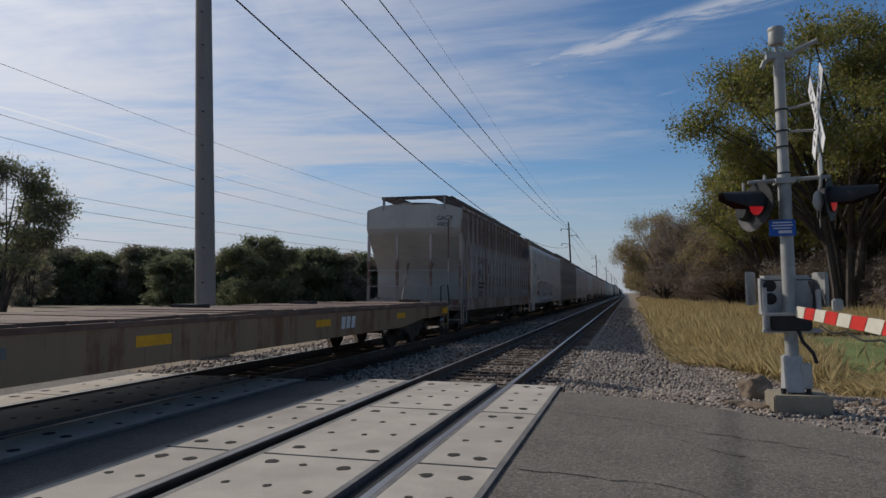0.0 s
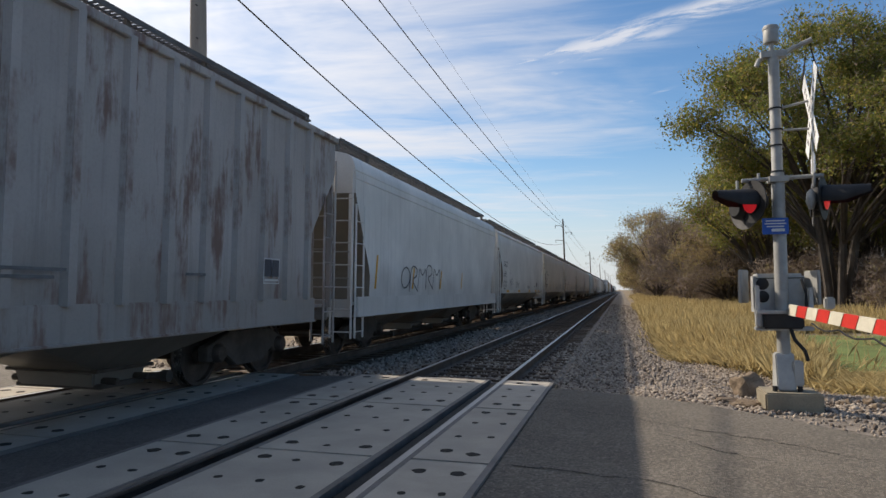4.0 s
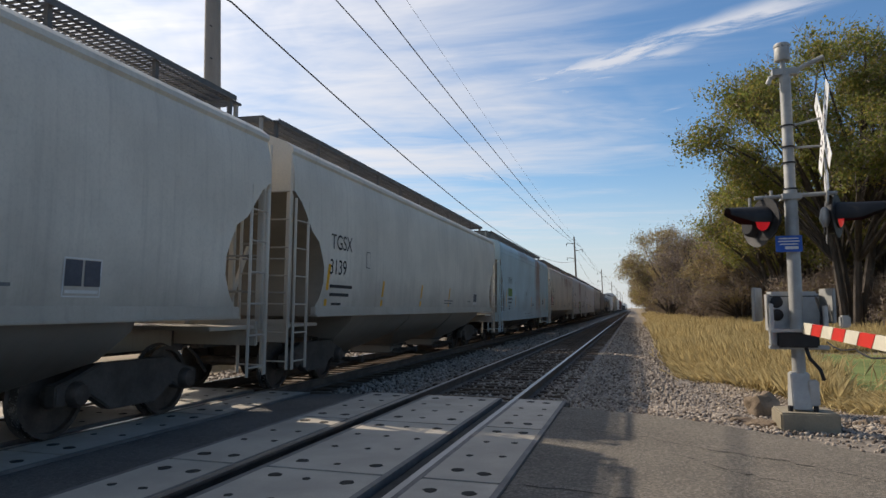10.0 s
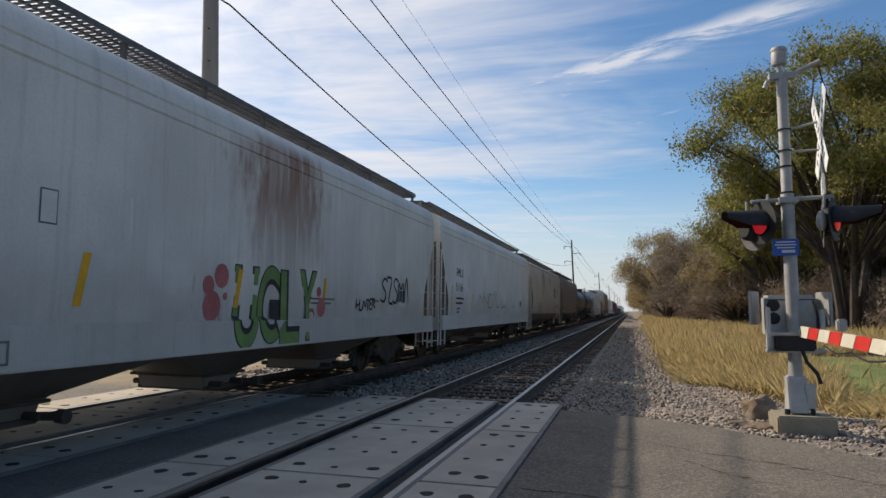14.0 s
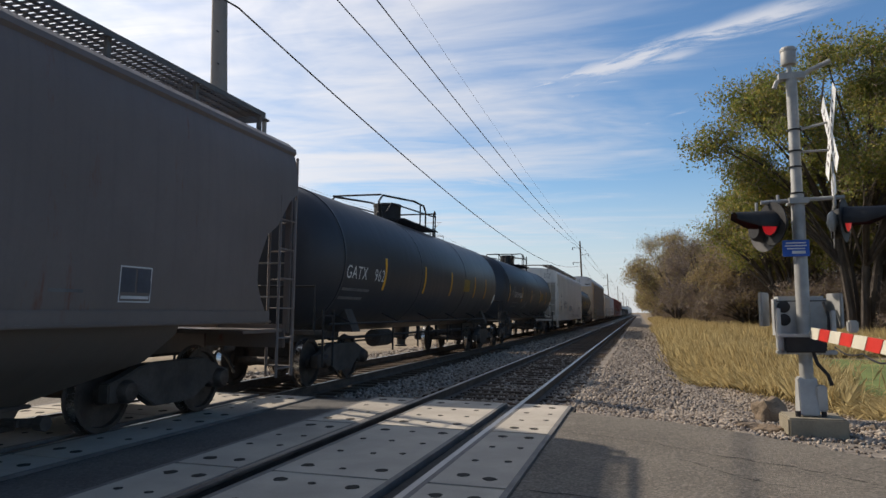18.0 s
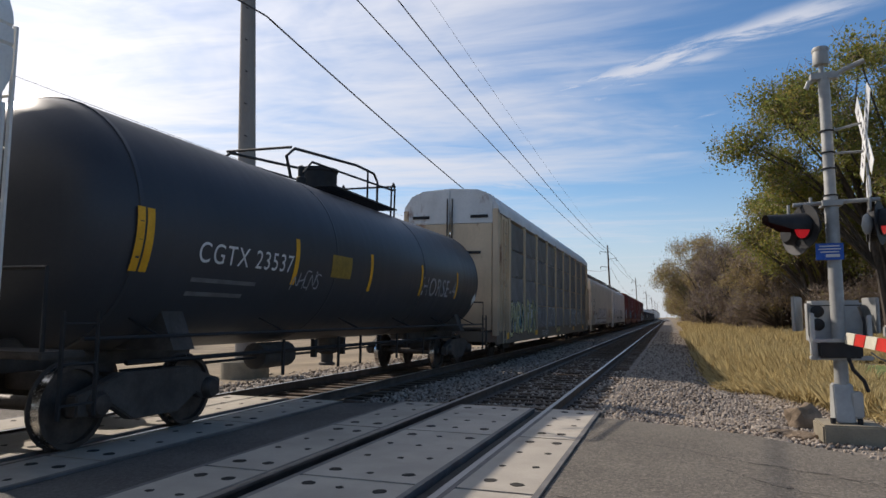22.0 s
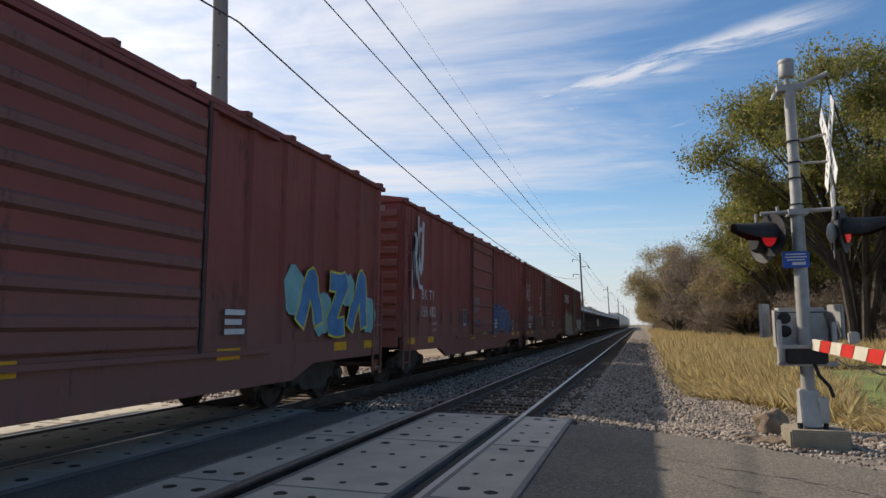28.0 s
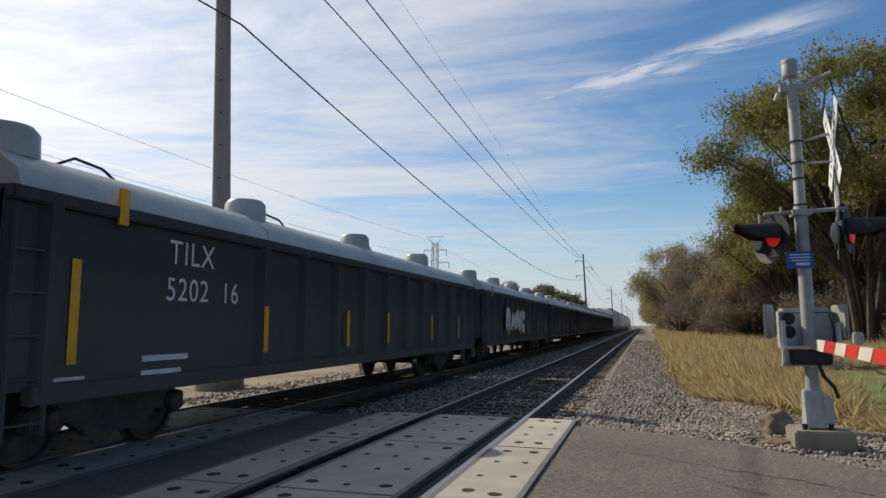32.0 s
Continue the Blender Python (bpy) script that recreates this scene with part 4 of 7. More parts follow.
    def flasher(cx, cy, cz, aim, hooded=True, skin=BLACK):
        m = pose(cx, cy, cz, 0, 0, aim)
        hd = part("lamp_head", mesh("lamp_head", Geo().turned([(.10, -.16), (.14, -.12), (.155, 0), (.155, .03)], (0, 0, 0), 20, axis="x"), BLACK, smooth=True), BLACK, sg, "black flasher housing", at=m)
        part("background_disc", mesh("background_disc", Geo().turned([(.27, -.006), (.27, .006)], (0, 0, 0), 28, axis="x"), skin), skin, hd, "round target behind the lamp")
        part("lamp_bracket", Geo().path([(-.1, 0, .1), (-.1, 0, .36)], .02, 6), GALV, hd)
        if not hooded:
            return
        part("lens", mesh("lens", Geo().turned([(.145, .032), (.12, .05), (.0, .062)], (0, 0, 0), 20, axis="x"), LAMP_RED, smooth=True), LAMP_RED, hd, "glowing red lens")
        g = Geo()
        n = 14
        vs, fs = [], []
        for i in range(n + 1):
            t = math.radians(-20 + 220 * i / n)
            for x, rr, dz in ((.02, .165, 0), (.25, .15, -.005), (.52, .07, .06)):
                vs.append((x, rr * math.cos(t), rr * math.sin(t) + dz))
        for i in range(n):
            fs += [(3 * i + j, 3 * i + j + 1, 3 * i + j + 4, 3 * i + j + 3) for j in (0, 1)]
        g.add(vs, fs)
        part("hood", mesh("hood", g, BLACK, smooth=True), BLACK, hd, "long black visor")

    flasher(-.31, -.04, 2.56, 207)
    flasher(.52, 0.04, 2.58, -26)
    flasher(-.36, .22, 2.50, 30, False, GRATE)
    flasher(.44, .22, 2.52, 168, False, GRATE)
    part("shade_cap", mesh("shade_cap", Geo().turned([(.02, 2.68), (.05, 2.64), (.065, 2.53), (.03, 2.44)], (.36, -.05, 0), 12), GALV, smooth=True), GALV, sg)
    # blue notice
    notice = part("blue_notice", mesh("blue_notice", Geo().box(-.065, -.10, 2.24, .30, .006, .20), BLUE_SIGN), BLUE_SIGN, sg, "small blue notice with white print")
    g = Geo()
    for i, w in enumerate((.22, .24, .2)):
        g.box(-.065, -.105, 2.305 - i * .035, w, .002, .014)
    g.box(-.035, -.105, 2.19, .15, .002, .035)
    part("small_print", g, INK_WHITE, notice)
    # gate machine
    gm = part("gate_machine", mesh("gate_machine", Geo().box(-.14, .27, 1.40, .29, .34, .52), ALU, bevel=.03), ALU, sg, "grey gate mechanism cabinet")
    part("cabinet", mesh("cabinet", Geo().box(.16, .25, 1.41, .26, .3, .50), ALU, bevel=.03), ALU, gm)
    part("lid_seam", Geo().box(-.14, .097, 1.60, .27, .006, .012), BLACK, gm)
    part("lid_seam", Geo().box(.16, .097, 1.60, .24, .006, .012), BLACK, gm)
    part("cross_brace", mesh("cross_brace", Geo().box(.02, -.02, 1.165, .66, .07, .05), ALU, bevel=.008), ALU, gm)
    part("linkage_rod", Geo().path([(.24, .05, 1.58), (.27, -.04, 1.40), (.25, -.08, 1.22)], .018, 6), BLACK, gm)
    for x in (-.27, .02, .05, .28):
        part("hinge_bolt", Geo().turned([(.014, -.02), (.014, 0)], (x, .10, 1.22), 6, axis="y"), BLACK, gm)
    for z in (1.53, 1.37):
        part("cover_cap", mesh("cover_cap", Geo().turned([(.075, -.06), (.075, -.075), (.05, -.09)], (-.2, .165, z), 16, axis="y"), BLACK, smooth=True), BLACK, gm)
    fork = part("gate_fork", mesh("gate_fork", Geo().box(-.30, -.08, 1.26, .05, .10, .50).box(.30, -.08, 1.30, .05, .10, .36).box(.0, -.12, 1.18, .64, .08, .05), ALU, bevel=.01), ALU, sg, "arm support yoke")
    part("lower_bracket", mesh("lower_bracket", Geo().box(0, -.05, .98, .66, .12, .05).box(-.27, -.05, 1.06, .06, .12, .18), ALU, bevel=.01), ALU, fork)
    part("motor_case", mesh("motor_case", Geo().box(-.02, -.02, 1.08, .46, .3, .2), BLACK, bevel=.02), BLACK, gm)
    cw = mesh("counterweight", Geo().box(0, 0, 0, .04, .34, .42), GALV, bevel=.01)
    for x, y, z in ((-.42, .12, 1.50), (.37, .08, 1.48)):
        part("counterweight", cw, GALV, gm, "flat steel counterweight", at=pose(x, y, z, 0, 0, -24 if x < 0 else 13))
    part("cable", Geo().path([(.06, -.1, 1.0), (.1, -.13, .85), (.2, -.16, .72), (.24, -.14, .6)], .022, 8), BLACK, sg, "black cable conduit")
    # gate arm across the road
    pivot = Vector((.04, -.18, 1.215))
    tip = Vector((.16, -8.2, 1.05))
    ga = part("gate_arm", Geo().tube(pivot, pivot + Vector((0, -.05, 0)), .03), ALU, sg, "lowered red and white striped gate arm")
    length = (tip - pivot).length
    k, y = 0, 0.0
    while y < length:
        t0, t1 = y / length, min(1, (y + .405) / length)
        a, b = pivot.lerp(tip, t0), pivot.lerp(tip, t1)
        h = .064 - .012 * t0
        sl = .06
        mt = ARM_WHITE if k % 2 == 0 else RED
        g = Geo()
        g.prism([(a.y - sl, a.z + h), (a.y + sl, a.z - h), (b.y + sl, b.z - h), (b.y - sl, b.z + h)], "x", a.x - .014, a.x + .014)
        part("stripe", g, mt, ga)
        y += .405
        k += 1
    for y in (1.6, 4.2, 7.4):
        p = pivot.lerp(tip, y / length)
        part("arm_lamp", mesh("arm_lamp", Geo().box(p.x, p.y, p.z + .14, .09, .09, .12), GALV, bevel=.015), GALV, ga)
    cable = []
    for i in range(20):
        p = pivot.lerp(tip, .12 + i * .028)
        cable.append((p.x, p.y, p.z - .10 - .05 * abs(math.sin(i * .8))))
    part("arm_cable", Geo().path(cable, .009, 5), BLACK, ga)


def rock(name, label, x, y, z, sx, sy, sz, seed):
    bm = bmesh.new()
    bmesh.ops.create_icosphere(bm, subdivisions=3, radius=1.0)
    noise.seed_set(seed)
    for v in bm.verts:
        n = noise.noise(v.co * 1.3 + Vector((seed, 0, 0))) * .45 + noise.noise(v.co * 4) * .10
        v.co *= 1 + n
        v.co = Vector((v.co.x * sx, v.co.y * sy, max(v.co.z, -.5) * sz))
    me = bpy.data.meshes.new(name)
    bm.to_mesh(me)
    bm.free()
    me.polygons.foreach_set("use_smooth", [True] * len(me.polygons))
    me.set_sharp_from_angle(angle=radians(28))
    me.materials.append(ROCK)
    ob = new(name, me)
    ob.location = (x, y, z)
    tagged(ob, label, "rock")


def build_rocks():
    rock("boulder", "brown boulder beside the signal", 1.70, 10.45, -.02, .24, .2, .22, 3)
    rock("broken_slab", "flat broken slab lying in gravel", 1.32, 9.75, -.09, .17, .11, .045, 5)
    rock("broken_slab", "flat broken slab lying in gravel", 1.5, 9.45, -.08, .17, .11, .06, 8)
    random.seed(2)
    for i in range(10):
        rock("loose_rock", "small loose rock at the road edge", random.uniform(.6, 3.2), random.uniform(9.2, 10.2), -.08, .07, .06, .05, 20 + i)


build_ground()
build_bed()
build_road()
near_track = build_track(NEAR, "railway_track_1")
far_track = build_track(FAR, "railway_track_2", FAR_Z)
build_panels(NEAR, "crossing_panels_1", .66, .66, CONCRETE)
build_panels(FAR, "crossing_panels_2", .72, .72, CONCRETE, FAR_Z)
build_lawn()
build_signal()
build_rocks()
build_poles()
build_trees()
scatter_stones()
scatter_grass()

# ---- the train ----
SPEED = 14.46
TRAIN = []
CACHE = {}


def cached(key, make):
    if key not in CACHE:
        CACHE[key] = make()
    return CACHE[key]


def along(s):
    """Place along the train from the first hopper's middle."""
    return (12 + (s - 12) * 1.049) * 0.964


def rail_car(name, label, category, s, group=""):
    c = thing(name, label, category, group, at=(FAR, s, FAR_Z))
    TRAIN.append((c, s))
    return c


def wheel_mesh():
    prof = [(.05, -.09), (.11, -.09), (.13, -.03), (.36, -.02), (.37, -.065), (.42, -.065), (.425, .045), (.455, .055), (.45, .075), (.37, .075), (.36, .03), (.13, .04), (.11, .08), (.05, .08)]
    me = mesh("wheel", Geo().turned(prof, (0, 0, 0), 28, axis="x"), WHEEL, smooth=True)
    me.materials.append(TREAD)
    for p in me.polygons:
        c = p.center
        r = math.hypot(c.y, c.z)
        if r > .405 and -.06 < c.x < .05:
            p.material_index = 1
    return me


def frame_mesh():
    out = [(-1.12, .36), (-1.12, .56), (-.95, .60), (-.55, .74), (.55, .74), (.95, .60), (1.12, .56), (1.12, .36), (.78, .34), (.66, .42), (.36, .24), (-.36, .24), (-.66, .42), (-.78, .34)]
    g = Geo().prism(out, "x", -.07, .07)
    return mesh("side_frame", g, UNDER, bevel=.015)


def truck(car, y):
    t = part("truck", cached("bolster", lambda: mesh("truck", Geo().box(0, 0, .56, 2.0, .34, .22).box(0, 0, .72, .5, .5, .16), UNDER, bevel=.02)), UNDER, car, "two-axle truck with worn steel wheels", at=pose(0, y, 0))
    wl = cached("wheel", wheel_mesh)
    ax = cached("axle", lambda: mesh("axle", Geo().tube((-1.05, 0, 0), (1.05, 0, 0), .075, n=10), WHEEL, smooth=True))
    fr = cached("side_frame", frame_mesh)
    cap = cached("cap", lambda: mesh("bearing_cap", Geo().turned([(.13, -.1), (.13, .08), (.1, .12), (.05, .13)], (0, 0, 0), 14, axis="x"), WHEEL, smooth=True))
    spr = cached("spring", lambda: mesh("spring_nest", Geo().turned([(.05, .27), (.07, .30), (.05, .33), (.07, .36), (.05, .39), (.07, .42), (.05, .45), (.07, .48), (.05, .52)], (0, -.12, 0), 10).turned([(.05, .27), (.07, .30), (.05, .33), (.07, .36), (.05, .39), (.07, .42), (.05, .45), (.07, .48), (.05, .52)], (0, .12, 0), 10), UNDER))
    for dy in (-.875, .875):
        part("axle", ax, WHEEL, t, at=pose(0, dy, .425))
        for sx in (-1, 1):
            part("wheel", wl, WHEEL, t, at=pose(sx * .7525, dy, .425, 0, 0, 180 if sx > 0 else 0))
            part("bearing_cap", cap, WHEEL, t, at=pose(sx * 1.06, dy, .46, 0, 0, 0 if sx > 0 else 180))
    for sx in (-1, 1):
        part("side_frame", fr, UNDER, t, at=pose(sx * 1.02, 0, 0))
        part("spring_nest", spr, UNDER, t, at=pose(sx * 1.02, 0, 0))


def coupler(car, y, way):
    me = cached("coupler", lambda: mesh("coupler", Geo().box(0, .25, .84, .16, .7, .18).prism([(-.16, .55), (.16, .55), (.19, .72), (.06, .84), (-.02, .74), (-.16, .78)], "z", .70, .98), UNDER, bevel=.015))
    part("coupler", me, UNDER, car, "rusty knuckle coupler", at=pose(0, y, 0, 0, 0, 0 if way > 0 else 180))
    hose = cached("hose", lambda: mesh("air_hose", Geo().path([(.3, .1, .75), (.32, .3, .6), (.3, .5, .42), (.22, .66, .36)], .025, 7), BLACK))
    part("air_hose", hose, BLACK, car, "black rubber brake hose", at=pose(0, y, 0, 0, 0, 0 if way > 0 else 180))


def ladder(car, p, up, along, n, step, width, mat, rail=.022):
    """Two stiles and their rungs. p: foot; along: unit direction from stile to stile."""
    a = Vector(along) * width
    p = Vector(p)
    lad = part("ladder", Geo().path([p, p + Vector((0, 0, up))], rail, 5).path([p + a, p + a + Vector((0, 0, up))], rail, 5), mat, car, "steel corner ladder")
    rung = cached(("rung", width, tuple(along), mat.name), lambda: mesh("rung", Geo().tube((0, 0, 0), a, .013, n=5), mat))
    for i in range(n):
        part("rung", rung, mat, lad, at=pose(p.x, p.y, p.z + .12 + i * step))


def grating(x0, x1, y0, y1, z):
    g = Geo()
    k = 0
    y = y0
    while y < y1:
        g.box((x0 + x1) / 2, y, z, x1 - x0, .018, .025)
        y += .085
    n = 5
    for i in range(n):
        x = x0 + (x1 - x0) * i / (n - 1)
        g.box(x, (y0 + y1) / 2, z, .016, y1 - y0, .03)
    return g


STROKES = [
    [(0, 0), (.08, 1), (.5, .45), (.92, 1), (1, 0)],
    [(0, 1), (.05, .2), (.5, .02), (.95, .2), (1, 1)],
    [(1, .85), (.5, 1), (.02, .75), (.9, .38), (.6, .02), (0, .14)],
    [(0, 0), (.05, 1), (.8, .9), (.75, .55), (.1, .48), (1, 0)],
    [(1, .92), (.2, 1), (0, .5), (.15, .05), (1, .08)],
    [(0, 0), (.45, 1), (.55, 1), (1, 0)],
    [(.3, .02), (.02, .3), (.05, .75), (.45, 1), (.9, .75), (.95, .25), (.6, 0), (.3, .02)],
    [(0, .95), (.95, 1), (.1, .03), (1, 0)],
    [(0, 0), (.1, 1), (.9, .02), (1, 1)],
    [(.1, 1), (0, 0), (.05, .5), (.9, .55), (1, 1), (.9, 0)],
]


GLYPHS = {
    "A": [(0, 0), (.3, .95), (.68, .95), (1, 0), (.88, .38), (.15, .38)],
    "C": [(1, .85), (.55, 1), (.1, .8), (0, .45), (.3, .03), (1, .08)],
    "E": [(1, .95), (.1, .92), (.0, .74), (.2, .56), (.75, .53), (.2, .47), (0, .26), (.1, .06), (1, .05)],
    "G": [(1, .85), (.55, 1), (.1, .8), (0, .4), (.3, .03), (.9, .08), (1, .45), (.6, .45)],
    "H": [(0, 1), (.05, 0), (.03, .5), (.95, .55), (1, 1), (.95, 0)],
    "I": [(.4, 1), (.55, .5), (.45, 0)],
    "K": [(.05, 1), (.1, 0), (.08, .45), (.95, 1), (.3, .55), (1, 0)],
    "L": [(.1, 1), (.02, .06), (1, .04)],
    "M": [(0, 0), (.08, 1), (.5, .4), (.92, 1), (1, 0)],
    "N": [(0, 0), (.1, 1), (.9, .02), (1, 1)],
    "O": [(.3, .02), (.02, .3), (.05, .75), (.45, 1), (.9, .75), (.95, .25), (.6, 0), (.3, .02)],
    "R": [(0, 0), (.05, 1), (.8, .9), (.75, .55), (.1, .48), (1, 0)],
    "S": [(1, .85), (.5, 1), (.02, .75), (.9, .38), (.6, .02), (0, .14)],
    "T": [(0, .95), (1, .98), (.52, .95), (.48, 0)],
    "U": [(0, 1), (.02, .25), (.3, .02), (.7, .02), (.98, .25), (1, 1)],
    "Z": [(0, .95), (1, .95), (.05, .06), (1, .06)],
}


def ribbon(g, pts, width, surf, lift, step=.00005, grow_by=0.0):
    """A painted stroke of even width: one strip, bevelled at its corners."""
    pts = [Vector(q) for q in pts]
    if grow_by:
        pts[0] = pts[0] + (pts[0] - pts[1]).normalized() * grow_by
        pts[-1] = pts[-1] + (pts[-1] - pts[-2]).normalized() * grow_by
    dirs = [(q - p).normalized() for p, q in zip(pts, pts[1:])]
    rows = []
    for i, p in enumerate(pts):
        near = [dirs[j] for j in (i - 1, i) if 0 <= j < len(dirs)]
        if len(near) == 2 and near[0].dot(near[1]) > .8:
            near = [(near[0] + near[1]).normalized()]
        rows += [(p, Vector((-d.y, d.x)) * width / 2) for d in near]
    vs = []
    for i, (p, n) in enumerate(rows):
        for q in (p - n, p + n):
            vs.append((surf(q.y) + lift + i * step, q.x, q.y))
    g.add(vs, [(2 * i, 2 * i + 2, 2 * i + 3, 2 * i + 1) for i in range(len(rows) - 1)])


def graffiti(body, y0, y1, z0, z1, surf, fill, edge, seed, n=5, back=None, slant=.12, weight=.30, rim=.035, shine=None, words=""):
    """A painted piece: fat bent letter shapes with an outline round them."""
    rnd = random.Random(seed)
    if back:
        for k in range(n + 1):
            cy, cz, r = y0 + (y1 - y0) * k / n, z0 + (z1 - z0) * rnd.uniform(.25, .8), (z1 - z0) * rnd.uniform(.22, .42)
            patch("graffiti_cloud", [(cy + r * math.cos(t) * rnd.uniform(.8, 1.15), cz + r * math.sin(t) * rnd.uniform(.8, 1.15)) for t in (i * .3927 for i in range(16))], back, body, surf, .0045 + .0004 * k)
    w = (y1 - y0) / n
    last = None
    for k in range(n):
        s = GLYPHS[words[k]] if words else rnd.choice([q for q in STROKES if q is not last])
        last = s
        wd = min(w, z1 - z0) * weight
        a, b = y0 + w * (k + .05) + wd / 2, y0 + w * (k + 1.02) - wd / 2
        bot, top = z0 + wd / 2 + rnd.uniform(0, .08) * (z1 - z0), z1 - wd / 2 - rnd.uniform(0, .12) * (z1 - z0)
        fine = []
        for p, q in zip(s, s[1:]):
            fine += [(p[0] + (q[0] - p[0]) * i / 3, p[1] + (q[1] - p[1]) * i / 3) for i in range(3)]
        fine.append(s[-1])
        amp, ph = rnd.uniform(.02, .05), rnd.uniform(0, 6)
        pts = [(a + (b - a) * u + slant * (v - .5) * w + amp * math.sin(5 * v + ph), bot + (top - bot) * v + amp * .6 * math.sin(6 * u + ph)) for u, v in fine]
        base = .0075 + .0026 * (k % 2)
        g = Geo()
        ribbon(g, pts, wd + 2 * rim, surf, base, grow_by=rim)
        part("graffiti_outline", g, edge, body)
        g = Geo()
        ribbon(g, pts, wd, surf, base + .0014)
        part("graffiti_letter", g, fill, body)
        if shine:
            g = Geo()
            ribbon(g, [(y - wd * .18, z + wd * .12) for y, z in pts[1:-1]], rim * .6, surf, base + .0028)
            part("graffiti_shine", g, shine, body)


def scrawl(body, y0, y1, z0, z1, surf, mat, seed, n=4, width=.03, name="graffiti_tag", words=""):
    """A hasty spray tag: looping thin strokes, one mesh a letter."""
    rnd = random.Random(seed)
    w = (y1 - y0) / n
    for k in range(n):
        cy, cz = y0 + w * (k + .5), (z0 + z1) / 2 + rnd.uniform(-.12, .12) * (z1 - z0)
        s = GLYPHS[words[k]] if words else rnd.choice(STROKES)
        tall = rnd.uniform(.75, 1.05) * (z1 - z0)
        fine = []
        for p, q in zip(s, s[1:]):
            fine += [(p[0] + (q[0] - p[0]) * i / 4, p[1] + (q[1] - p[1]) * i / 4) for i in range(4)]
        fine.append(s[-1])
        soft = fine
        for _ in range(3):
            soft = [soft[0]] + [tuple((soft[i - 1][j] + 2 * soft[i][j] + soft[i + 1][j]) / 4 for j in (0, 1)) for i in range(1, len(soft) - 1)] + [soft[-1]]
        lean = rnd.uniform(-.05, .2)
        pts = [(cy + (u - .5 + lean * (v - .5)) * w * 1.05, cz + (v - .5) * tall) for u, v in soft]
        vs = []
        for i, (y, z) in enumerate(pts):
            a, b = pts[max(0, i - 1)], pts[min(len(pts) - 1, i + 1)]
            q = math.hypot(b[0] - a[0], b[1] - a[1]) or 1
            ny, nz = -(b[1] - a[1]) / q * width / 2, (b[0] - a[0]) / q * width / 2
            vs += [(surf(z) + .009, y - ny, z - nz), (surf(z) + .009, y + ny, z + nz)]
        g = Geo().add(vs, [(2 * i, 2 * i + 2, 2 * i + 3, 2 * i + 1) for i in range(len(pts) - 1)])
        part(name, g, mat, body)


def block_shade(body, y0, y1, z0, z1, surf, fill, edge, seed, n):
    """The slab of flat pale shapes that a painted word stands on, cut by dark wedges."""
    rnd = random.Random(seed)
    patch("graffiti_slab", [(y0 - .05, z0), (y1 - .2, z0), (y1, z1), (y0, z1 + .04)], edge, body, surf, .0062)
    patch("graffiti_slab", [(y0 - .01, z0 + .03), (y1 - .24, z0 + .03), (y1 - .06, z1), (y0 + .04, z1)], fill, body, surf, .0085)
    for k in range(n):
        y, w = y0 + (y1 - y0) * (k + .6) / n, rnd.uniform(.10, .22)
        lean = rnd.uniform(-.15, .15)
        patch("graffiti_wedge", [(y - w, z0 + .02), (y + w, z0 + .02), (y + lean, z1 - rnd.uniform(.02, .12))], edge, body, surf, .0105)


